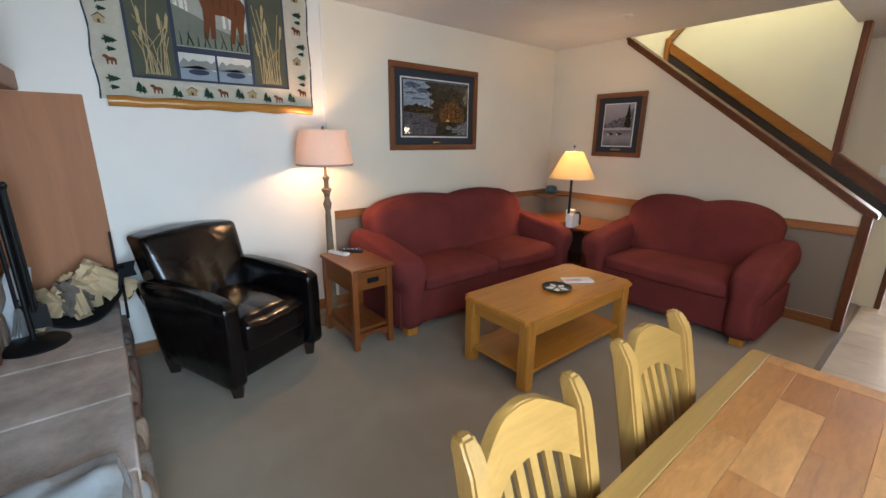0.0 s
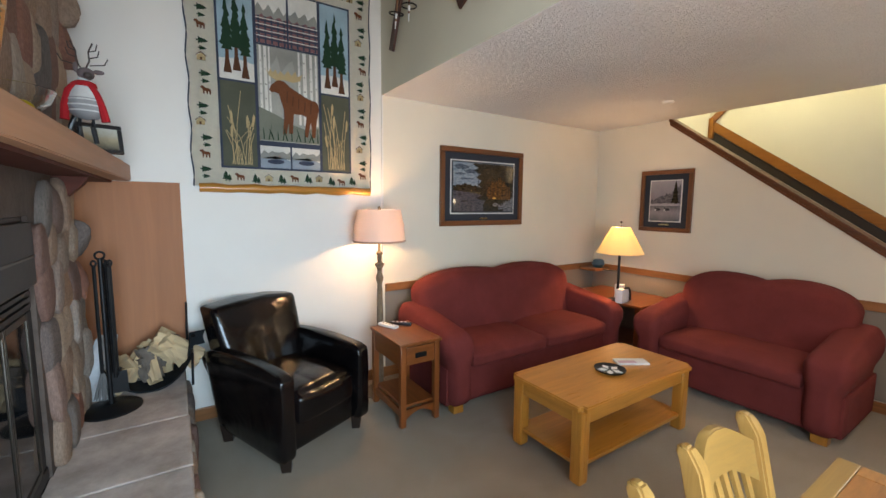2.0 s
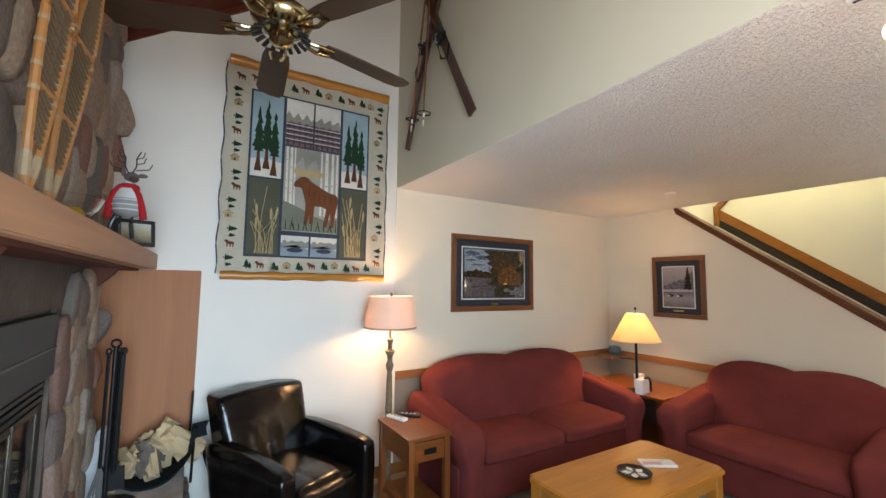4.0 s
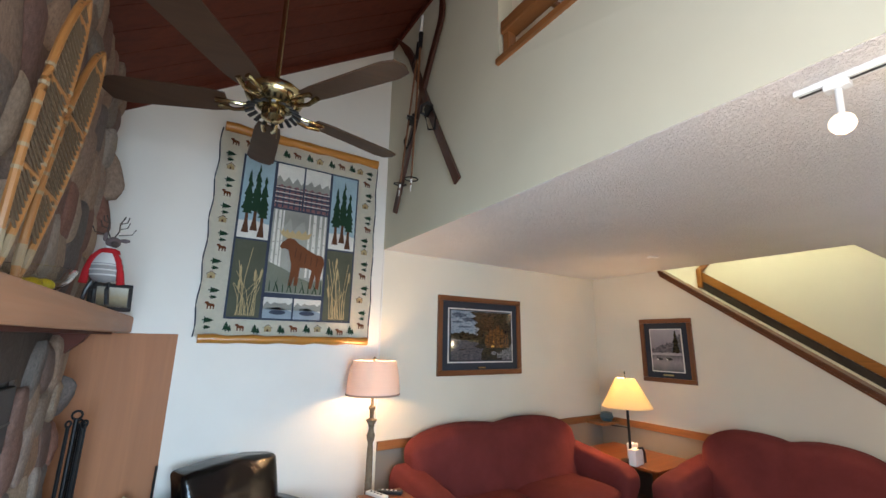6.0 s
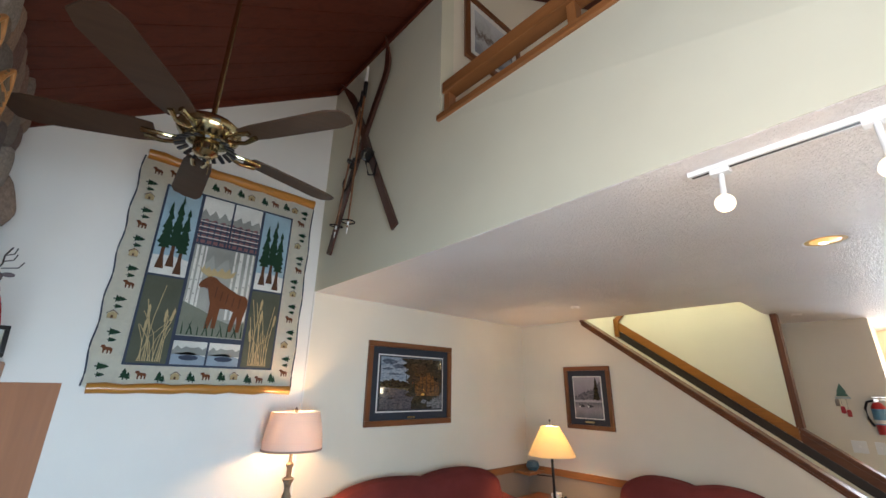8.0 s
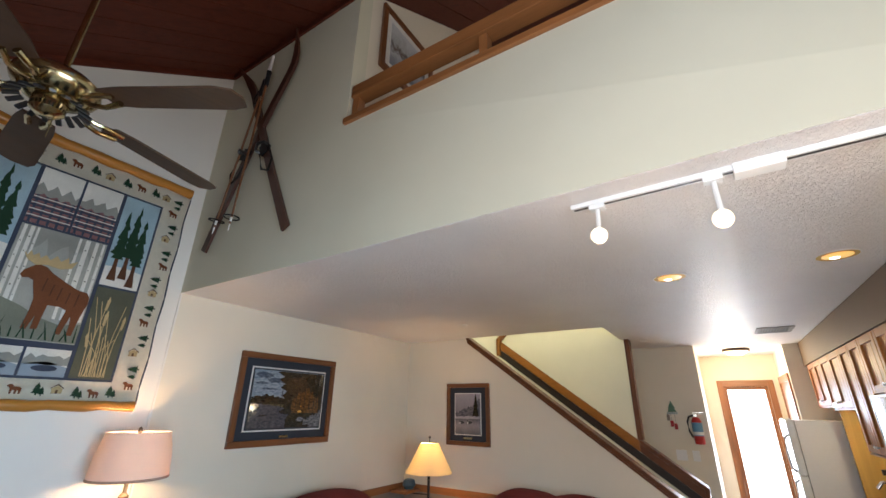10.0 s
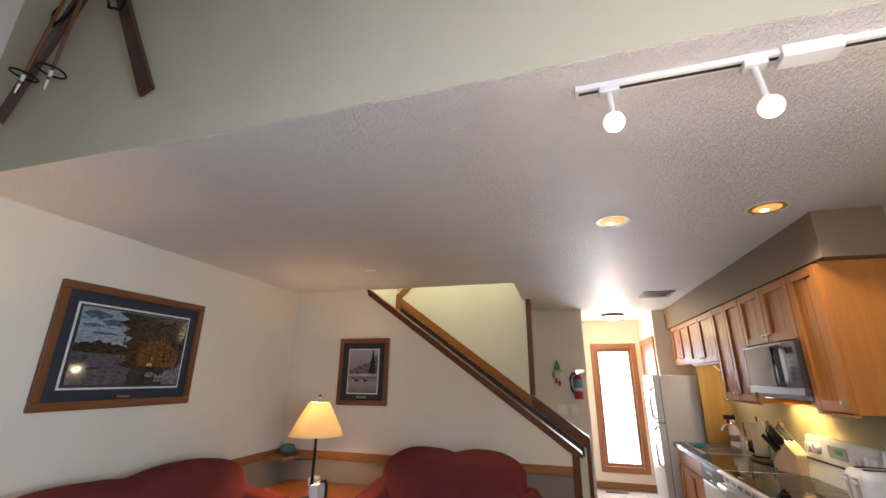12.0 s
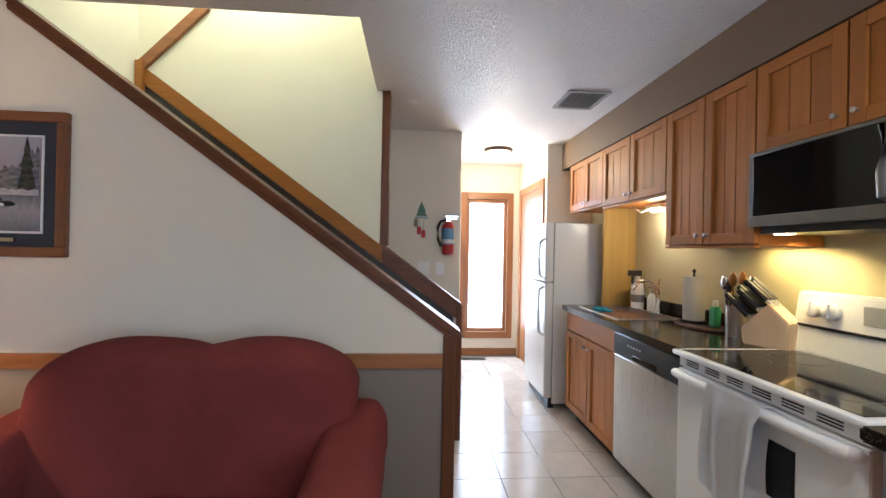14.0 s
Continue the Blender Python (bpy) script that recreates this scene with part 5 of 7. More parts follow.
for i in range(3):
    part("louvre", boxes((0.045, 0.06, 0.06, fw - 0.06, 0.72 + i * 0.025, 0.735 + i * 0.025)), BLACKMETAL, insert)
pw = (fw - 0.14) / 4
for i in range(4):
    a = 0.07 + i * pw
    door = part("glass_door", boxes((0.03, 0.05, a + 0.002, a + 0.018, 0.05, 0.70), (0.03, 0.05, a + pw - 0.018, a + pw - 0.002, 0.05, 0.70), (0.03, 0.05, a + 0.018, a + pw - 0.018, 0.05, 0.075), (0.03, 0.05, a + 0.018, a + pw - 0.018, 0.675, 0.70), bevel=0.002),
                plain("bronze_door_frame", (0.045, 0.038, 0.03), 0.35, 0.8), insert)
    part("pane", boxes((0.041, 0.046, a + 0.018, a + pw - 0.018, 0.075, 0.675)), DARKGLASS, door, "dark reflective glass pane")


def fire_tools():
    ob = thing("fireplace_tool_set", "black iron fireplace tools on a round stand", "fire tools", pose(0.43, 3.315, 0.42))
    part("base", lathe(bm_new(), [(0.0, 0.0), (0.138, 0.0), (0.138, 0.008), (0.12, 0.016), (0.03, 0.03), (0.0, 0.03)], 32), BLACKMETAL, ob)
    part("pole", tube(bm_new(), (0, 0, 0.03), (0, 0, 0.82), 0.011), BLACKMETAL, ob)
    part("ring", path_tube(bm_new(), [(0.02 * math.cos(a * 0.524), 0, 0.838 + 0.02 * math.sin(a * 0.524)) for a in range(12)], 0.006, 8, True), BLACKMETAL, ob)
    for i, (dx, dy) in enumerate(((0.035, 0.012), (-0.03, 0.02), (0.012, 0.04), (0.03, -0.03))):
        tool = part("tool", tube(bm_new(), (dx, dy, 0.18), (dx, dy, 0.78), 0.0085, None, 8), BLACKMETAL, ob)
        part("handle", path_tube(bm_new(), [(dx + 0.010 * math.cos(a * 0.785), dy, 0.795 + 0.015 * math.sin(a * 0.785)) for a in range(8)], 0.006, 6, True), BLACKMETAL, tool)
        if i == 0:
            part("shovel_blade", prism(bm_new(), [(dx - 0.045, 0.08), (dx + 0.045, 0.08), (dx + 0.04, 0.2), (dx - 0.04, 0.2)], "y", dy - 0.004, dy + 0.004), BLACKMETAL, tool)
        elif i == 1:
            bm = bm_new()
            for k in range(40):
                a = k * 2.4
                r = 0.03 + 0.018 * (k % 5) / 5
                tube(bm, (dx + 0.006 * math.cos(a), dy + 0.006 * math.sin(a), 0.2), (dx + r * math.cos(a), dy + r * math.sin(a), 0.06), 0.003, 0.002, 5)
            part("brush", bm, plain("grey_bristle", (0.12, 0.115, 0.11), 0.9), tool, "worn grey bristle brush")
        elif i == 2:
            part("poker_hook", path_tube(bm_new(), [(dx, dy, 0.2), (dx, dy, 0.1), (dx + 0.03, dy, 0.085), (dx + 0.04, dy, 0.11)], 0.006, 6), BLACKMETAL, tool)


fire_tools()


def wood_bark():
    k = Mat("split_firewood", 0.9)
    n = k.noise(12, 6, (1, 1, 0.25))
    k.colour(k.ramp(n, (0.3, (0.34, 0.25, 0.16)), (0.5, (0.50, 0.36, 0.20)), (0.75, (0.66, 0.49, 0.28))))
    k.bump(k.noise(45, 5, (1, 1, 0.2)), 0.8, 0.006)
    return k.m


FIREWOOD, BARK = wood_bark(), stone_texture("grey_bark", ((0.0, (0.10, 0.085, 0.075)), (1.0, (0.2, 0.17, 0.145))), 20)
ob = thing("log_holder", "black canvas log holder on the hearth", "log holder", pose(0.60, 3.60, 0.42))
CANVAS = fabric("black_canvas", (0.012, 0.014, 0.016), scale=500)
sling = [(-0.21 + 0.42 * i / 12, 0.0 + 0.16 * abs(i / 6 - 1) ** 2.5) for i in range(13)]
bm = prism(bm_new(), sling + [(x, z + 0.012) for x, z in sling[::-1]], "y", -0.16, 0.14)
part("sling", bm, CANVAS, ob)
for s in (-1, 1):
    part("frame_rod", path_tube(bm_new(), [(s * 0.21, -0.17, 0.0), (s * 0.215, -0.17, 0.2), (s * 0.215, 0.15, 0.2), (s * 0.21, 0.15, 0.0)], 0.008, 8), BLACKMETAL, ob)
    part("hand_strap", prism(bm_new(), [(s * 0.19, 0.16), (s * 0.215, 0.28), (s * 0.235, 0.28), (s * 0.215, 0.16)], "y", -0.10, 0.02), CANVAS, ob)
part("flap", prism(bm_new(), [(0.20, 0.20), (0.29, 0.21), (0.28, 0.255), (0.295, 0.30), (0.205, 0.29)], "y", -0.03, -0.02), CANVAS, ob, "loose black canvas flap")
part("stick", tube(bm_new(), (0.19, 0.10, 0.05), (0.20, 0.12, 0.46), 0.007), BLACKMETAL, ob)
rng = random.Random(5)


def split_log(m, r, l, seed):
    rr = random.Random(seed)
    n, steps = 9, 6
    arc = rr.uniform(1.5, 2.4)
    bm = bm_new()
    rings = []
    for j in range(steps + 1):
        k = 1 + 0.08 * math.sin(j * 1.3 + seed)
        ring = [bm.verts.new((0.01 * math.sin(j + seed), 0.01 * math.cos(j * 1.4), l * (j / steps - 0.5)))]
        for i in range(n):
            a = arc * i / (n - 1)
            q = r * k * (1 + 0.1 * math.sin(i * 2 + j + seed))
            ring.append(bm.verts.new((q * math.cos(a), q * math.sin(a), l * (j / steps - 0.5) + 0.006 * math.sin(i * 3 + seed))))
        rings.append(ring)
    for a, b in zip(rings, rings[1:]):
        for i in range(n + 1):
            bm.faces.new((a[i], a[(i + 1) % (n + 1)], b[(i + 1) % (n + 1)], b[i]))
    bm.faces.new(rings[0])
    bm.faces.new(rings[-1])
    return one("firewood_log", bm, FIREWOOD if seed % 3 else BARK, "split pale firewood log stacked in the holder", "firewood", m, "logs in the holder")


for i in range(14):
    x = -0.13 + 0.26 * ((i * 5) % 14) / 13
    z = 0.075 + 0.10 * (i % 3) / 2 + 0.35 * x * x
    split_log(pose(0.60 + x, 3.585 + 0.02 * (i % 3), 0.42 + z, 18 + 10 * (i % 4), 70 * x / 0.17 * 0.5, 55 * i), 0.058 + 0.012 * (i % 3), 0.20 + 0.03 * (i % 4), 3 * i + 1 if i % 4 else 3 * i)
NEWS = plain("newsprint", (0.52, 0.53, 0.54), 0.9)
ob = thing("newspaper_bundle", "crumpled newspapers leaning behind the fire tools", "newspaper", pose(0.375, 3.50, 0.42))
for i in range(4):
    bm = bm_new()
    prism(bm, [(-0.05, 0.0), (0.03, 0.0), (0.05 + 0.012 * i, 0.26 + 0.03 * i), (0.0, 0.30 + 0.02 * i), (-0.06, 0.24)], "y", -0.03 + 0.02 * i, -0.025 + 0.02 * i)
    bmesh.ops.subdivide_edges(bm, edges=bm.edges[:], cuts=3, use_grid_fill=True)
    for v in bm.verts:
        v.co += 0.018 * noise.noise_vector(v.co * 9 + Vector((i, 0, 0)))
    part("sheet", bm, NEWS, ob)
bm = cushion(bm_new(), 0.42, 0.79, 1.60, 2.06, 0.425, 0.47, 0.03, (0.03, 0), 14, lambda p: p + 0.03 * noise.noise_vector(p * 11) + Vector((0, 0, 0.02 + (-0.12 if p.x > 0.76 else 0))))
one("plastic_bag", bm, plain("cloudy_plastic", (0.36, 0.37, 0.37), 0.2, coat=0.4), "crumpled cloudy plastic bag on the hearth edge", "bag")

# snowshoes on the stone
RATTAN = plain("rawhide_lacing", (0.10, 0.06, 0.03), 0.7)
BENTWOOD = plain("bent_ash_wood", (0.29, 0.12, 0.032), 0.4)
CORD = plain("tan_cord", (0.27, 0.19, 0.11), 0.9)


def snowshoe(m, h, w):
    ob = thing("snowshoe", "bent ash snowshoe laced with rawhide", "snowshoe", m, "snowshoes on the mantel")
    def half(t):
        return w / 2 * math.sin(math.pi * min(1, max(0, t))) ** 0.6 * (0.55 + 0.55 * t)
    pts = [(-half(i / 20), 0, h * i / 20) for i in range(21)] + [(half(i / 20), 0, h * i / 20) for i in range(19, 0, -1)]
    part("frame", path_tube(bm_new(), pts, 0.0095, 8, True), BENTWOOD, ob)
    bm = bm_new()
    for i in range(1, 36):
        t = 0.12 + 0.82 * i / 36
        a = half(t) * 0.96
        tube(bm, (-a, 0.004, h * t), (a, 0.004, h * min(0.97, t + 0.05)), 0.0035, None, 5)
        tube(bm, (a, -0.004, h * t), (-a, -0.004, h * min(0.97, t + 0.05)), 0.0035, None, 5)
    part("lacing", bm, RATTAN, ob)["kind"] = "stuff"
    for t in (0.32, 0.62, 0.9):
        a = half(t)
        part("crossbar", tube(bm_new(), (-a, 0, h * t), (a, 0, h * t), 0.009, None, 8), BENTWOOD, ob)
    for s in (-1, 1):
        for t in [0.06 + 0.0115 * q for q in range(6)] + [0.30 + 0.07 * q for q in range(6)]:
            a = s * half(t)
            part("wrap", tube(bm_new(), (s * half(t - 0.006), 0, h * (t - 0.006)), (s * half(t + 0.006), 0, h * (t + 0.006)), 0.0108, None, 8), CORD, ob, "pale cord wrapping")
    return ob


snowshoe(pose(0.435, 1.76, 1.77, 0, 8, 80), 0.81, 0.125)
snowshoe(pose(0.43, 1.935, 1.77, 0, 12, 78), 0.80, 0.125)


def figurine():
    bm = bm_new()
    def add(index, fn):
        before = set(bm.faces)
        fn()
        for f in bm.faces:
            if f not in before:
                f.material_index = index

    def ball(c, r, s=(1, 1, 1)):
        bmesh.ops.create_icosphere(bm, subdivisions=3, radius=r, matrix=Matrix.Translation(c) @ Matrix.Diagonal((*s, 1)))

    def belly():
        lathe(bm, [(0.0, 0.13), (0.05, 0.14), (0.078, 0.168), (0.087, 0.205), (0.082, 0.245)], 24)

    def chest():
        lathe(bm, [(0.082, 0.245), (0.072, 0.28), (0.05, 0.32), (0.03, 0.35), (0.026, 0.37)], 24)

    def stripes():
        for z, rad in ((0.175, 0.084), (0.205, 0.0895), (0.235, 0.0865)):
            lathe(bm, [(rad - 0.004, z - 0.005), (rad, z), (rad - 0.004, z + 0.005)], 24)

    def legs():
        for x, y, fx in ((-0.03, 0.0, -0.03), (0.03, 0.0, 0.035), (-0.055, 0.02, -0.095)):
            path_tube(bm, [(x, y, 0.17), ((x + fx) / 2 - 0.006, y - 0.01, 0.09), (fx, y, 0.0)], 0.013, 8)

    def scarf():
        lathe(bm, [(0.045, 0.30), (0.058, 0.315), (0.052, 0.335), (0.036, 0.345)], 24)
        path_tube(bm, [(-0.03, -0.035, 0.325), (-0.062, -0.045, 0.28), (-0.082, -0.045, 0.20), (-0.088, -0.045, 0.12)], [0.016, 0.018, 0.02, 0.022], 8)
        path_tube(bm, [(0.03, -0.035, 0.325), (0.064, -0.045, 0.27), (0.084, -0.045, 0.20), (0.096, -0.04, 0.12)], [0.016, 0.017, 0.018, 0.022], 8)

    def antlers():
        for s in (-1, 1):
            path_tube(bm, [(s * 0.012, 0, 0.42), (s * 0.03, 0, 0.46), (s * 0.028, 0, 0.51), (s * 0.05, 0, 0.56)], 0.0042, 6)
            for z, e in ((0.435, 0.11), (0.475, 0.06), (0.51, 0.05)):
                path_tube(bm, [(s * 0.03, 0, z), (s * (0.03 + e * 0.6), 0.01, z + 0.015), (s * (0.03 + e * 0.75), 0.01, z + 0.05)], 0.0034, 5)

    add(1, belly)
    add(0, chest)
    add(0, stripes)
    add(2, legs)
    add(3, scarf)
    add(4, lambda: (ball((0.012, -0.01, 0.385), 0.036, (1.1, 0.9, 1.0)), ball((-0.035, 0, 0.42), 0.015, (0.8, 0.5, 2.0)), ball((0.065, 0.01, 0.405), 0.015, (1.9, 0.5, 0.9))))
    add(5, lambda: ball((0.03, -0.04, 0.37), 0.022, (1, 1.3, 0.9)))
    add(5, antlers)
    me = mesh_of("deer_figurine", bm, fabric("white_knit", (0.7, 0.69, 0.67)))
    for m in (fabric("grey_striped_knit", (0.33, 0.32, 0.32)), BLACK, fabric("red_knit", (0.42, 0.02, 0.025)), fabric("mottled_brown_felt", (0.15, 0.115, 0.115)), plain("dark_twig", (0.05, 0.035, 0.03), 0.8)):
        me.materials.append(m)
    ob = new("deer_figurine", me)
    ob.matrix_world = pose(0.48, 2.90, 1.785, 0, 0, -8) @ Matrix.Scale(0.74, 4)
    tagged(ob, "knitted deer figurine with twig antlers and red scarf", "figurine")


figurine()
ob = thing("photo_frame", "small black photo frame leaning on the mantel", "picture frame", pose(0.49, 3.14, 1.769, -12, 0, 18))
part("frame", boxes((-0.09, 0.09, -0.01, 0.01, 0, 0.018), (-0.09, 0.09, -0.01, 0.01, 0.122, 0.14), (-0.09, -0.072, -0.01, 0.01, 0.018, 0.122), (0.072, 0.09, -0.01, 0.01, 0.018, 0.122), bevel=0.003), BLACK, ob)
part("photo", boxes((-0.072, 0.072, -0.002, 0.006, 0.018, 0.122)), print_material("forest_photo", ((0.0, (0.1, 0.09, 0.07)), (0.5, (0.35, 0.3, 0.2)), (1.0, (0.5, 0.5, 0.45))), 9.0), ob)
ob = thing("glass_bowl", "glass bowl with yellow fruit on the mantel", "bowl", pose(0.42, 2.15, 1.767) @ Matrix.Scale(0.72, 4))
part("bowl", lathe(bm_new(), [(0.0, 0.004), (0.06, 0.004), (0.11, 0.05), (0.13, 0.10), (0.125, 0.10), (0.105, 0.052), (0.055, 0.012), (0.0, 0.012)], 32), glass("clear_glass"), ob)
bm = bm_new()
for x, y in ((0.03, 0.0), (-0.04, 0.02), (0.0, -0.04)):
    bmesh.ops.create_icosphere(bm, subdivisions=3, radius=0.028, matrix=Matrix.Translation((x, y, 0.03)) @ Matrix.Diagonal((1.25, 1, 1, 1)))
part("fruit", bm, plain("yellow_fruit", (0.8, 0.62, 0.03), 0.4), ob, "bright yellow fruit")

# skis and poles on the loft wall
SKIWOOD = wood("old_ski_wood", (0.06, 0.018, 0.010), "z", 0.35, 0.6, coat=0.3)


def ski(a, b, label):
    """A ski from its tail a to its tip b on the wall, in y and z."""
    ya, za = a
    yb, zb = b
    l = math.hypot(yb - ya, zb - za)
    m = pose(LOFT - 0.012, ya, za, math.degrees(math.atan2(-(yb - ya), zb - za)), 0, 0)
    ob = thing("ski", label, "ski", m, "crossed skis on the loft wall")
    bm = bm_new()
    rings = []
    for i in range(25):
        t = i / 24
        w = (0.036 - 0.008 * math.sin(math.pi * min(1, t * 1.1))) * (1 if t < 0.93 else max(0.15, (1 - t) / 0.07))
        x = -0.010 - (0.11 * ((t - 0.84) / 0.16) ** 2 if t > 0.84 else 0.0) - 0.018 * math.sin(math.pi * t)
        th = 0.008 + 0.007 * math.sin(math.pi * t)
        rings.append([bm.verts.new((x + p * th, q * w, l * t)) for p, q in ((-1, -1), (1, -1), (1, 1), (-1, 1))])
    for p, q in zip(rings, rings[1:]):
        for k in range(4):
            bm.faces.new((p[k], p[(k + 1) % 4], q[(k + 1) % 4], q[k]))
    bm.faces.new(rings[0])
    bm.faces.new(rings[-1])
    part("board", bm, SKIWOOD, ob)
    part("binding_plate", boxes((-0.055, -0.03, -0.04, 0.04, l * 0.40, l * 0.40 + 0.1), bevel=0.004), BLACKMETAL, ob)
    part("toe_strap", path_tube(bm_new(), [(-0.03, -0.045, l * 0.42), (-0.08, -0.05, l * 0.43), (-0.10, 0.0, l * 0.435), (-0.08, 0.05, l * 0.43), (-0.03, 0.045, l * 0.42)], 0.012, 8), BLACK, ob)
    part("heel_cable", path_tube(bm_new(), [(-0.05, -0.05, l * 0.42), (-0.055, -0.06, l * 0.33), (-0.055, 0.0, l * 0.29), (-0.055, 0.06, l * 0.33), (-0.05, 0.05, l * 0.42)], 0.008, 6), BLACKMETAL, ob)


ski((3.568, 2.72), (2.739, 4.37), "dark varnished wooden ski with an old binding")
ski((2.621, 2.70), (3.463, 4.34), "dark varnished wooden ski crossing another")


POLEWOOD = plain("brown_bamboo", (0.20, 0.085, 0.035), 0.4)


def ski_pole(a, b):
    ya, za = a
    yb, zb = b
    l = math.hypot(yb - ya, zb - za)
    ob = thing("ski_pole", "bamboo ski pole with a round basket", "ski pole", pose(LOFT - 0.075, ya, za, math.degrees(math.atan2(-(yb - ya), zb - za)), 0, 0), "ski poles on the loft wall")
    part("shaft", tube(bm_new(), (0, 0, 0), (0, 0, l - 0.12), 0.007, 0.009), POLEWOOD, ob)
    part("tip", tube(bm_new(), (0, 0, -0.05), (0, 0, 0.05), 0.003, 0.009), WHITEPLASTIC, ob, "white pole tip")
    part("basket", path_tube(bm_new(), [(0.052 * math.cos(k * 0.3927), 0.052 * math.sin(k * 0.3927), 0.05) for k in range(16)], 0.005, 6, True), BLACKMETAL, ob)
    part("grip", tube(bm_new(), (0, 0, l - 0.30), (0, 0, l - 0.16), 0.017, 0.02), BLACK, ob, "black grip")
    part("grip_top", tube(bm_new(), (0, 0, l - 0.16), (0, 0, l), 0.011, 0.012), WHITEPLASTIC, ob, "white handle end")
    part("strap", path_tube(bm_new(), [(0, 0.02, l - 0.2), (-0.01, 0.05, l - 0.32), (-0.01, 0.03, l - 0.40), (0, 0.0, l - 0.30)], 0.005, 6), BLACK, ob)


ski_pole((3.39, 2.86), (3.10, 4.25))
ski_pole((3.19, 2.84), (3.09, 4.33))

# small things on the tables
ob = thing("decorative_plate", "black dish with a white leaf pattern on the table", "dish", pose(3.11, 2.13, 0.46))
part("dish", lathe(bm_new(), [(0.0, 0.0), (0.07, 0.0), (0.095, 0.012), (0.10, 0.02), (0.093, 0.018), (0.07, 0.008), (0.0, 0.008)], 32), BLACK, ob)
for i in range(5):
    a = 72 * i
    bm = prism(bm_new(), [(0.015, 0.0), (0.045, 0.02), (0.08, 0.0), (0.045, -0.02)], "z", 0.0085, 0.0125)
    bmesh.ops.transform(bm, matrix=pose(0, 0, 0, 0, 0, a), verts=bm.verts[:])
    part("leaf_inlay", bm, WHITEMAT, ob, "white leaf shape")
ob = thing("brochure", "folded white brochure lying on the coffee table", "brochure", pose(3.36, 2.14, 0.46, 0, 0, -32))
part("paper", cushion(bm_new(), -0.11, 0.11, -0.05, 0.05, 0.0, 0.016, 0.006), WHITEMAT, ob)
part("print_block", boxes((-0.10, 0.02, -0.045, 0.0, 0.0165, 0.0175)), plain("pink_print", (0.6, 0.4, 0.42), 0.6), ob, "faded printed photo")
ob = thing("remote_control", "white remote control on the side table", "remote control", pose(2.10, 3.36, 0.60, 0, 0, -70))
part("case", boxes((-0.09, 0.09, -0.026, 0.026, 0, 0.022), bevel=0.007), WHITEPLASTIC, ob)
for i in range(4):
    part("button", boxes((-0.06 + i * 0.032, -0.045 + i * 0.032, -0.008, 0.008, 0.022, 0.025), bevel=0.002), BLACK, ob)
ob = thing("remote_control", "black remote control on the side table", "remote control", pose(2.20, 3.36, 0.60, 0, 0, -40))
part("case", boxes((-0.09, 0.09, -0.024, 0.024, 0, 0.024), bevel=0.007), BLACK, ob)
for i in range(4):
    part("button", boxes((-0.06 + i * 0.032, -0.045 + i * 0.032, -0.008, 0.008, 0.024, 0.027), bevel=0.002), WHITEPLASTIC, ob)
ob = thing("card_holder", "white card stands with a black strap", "card holder", pose(4.50, 2.90, 0.58, 0, 0, 10) @ Matrix.Scale(1.35, 4))
part("stand", boxes((-0.06, 0.06, 0.02, 0.07, 0, 0.10), bevel=0.002), WHITEPLASTIC, ob)
part("stand", boxes((0.045, 0.115, 0.075, 0.125, 0, 0.115), bevel=0.002), WHITEPLASTIC, ob)
part("strap", path_tube(bm_new(), [(0.0, 0.03, 0.104), (0.03, 0.012, 0.108), (0.05, 0.009, 0.08), (0.055, 0.009, 0.012)], 0.008, 8), BLACK, ob)
one("corner_shelf_vase", lathe(bm_new(), [(0.0, 0.0), (0.05, 0.0), (0.075, 0.04), (0.06, 0.09), (0.03, 0.10), (0.0, 0.10)], 20), plain("teal_glaze", (0.06, 0.12, 0.15), 0.3),
    "small blue grey jar on the corner rail", "jar", pose(5.05, 3.66, 0.80))
struct("corner_ledge", boxes((4.86, EAST - 0.024, 3.56, NORTH - 0.028, 0.775, 0.80)), OAK_X, "small oak corner ledge on the chair rail")

# ---------------------------------------------------------------- kitchen
KWALL = paint("pale_gold_wall_paint", (0.62, 0.55, 0.33))
struct("wall_kitchen_face", boxes((3.0, 7.27, SOUTH, SOUTH + 0.004, 0.0, CEILING)), KWALL, "pale gold painted kitchen wall")
struct("soffit", boxes((3.72, 7.27, SOUTH + 0.004, -0.39, 2.176, CEILING - 0.002)), BROWNPAINT, "dark brown painted soffit above the cabinets")
DARKTOE = plain("dark_toe_kick", (0.03, 0.022, 0.016), 0.7)


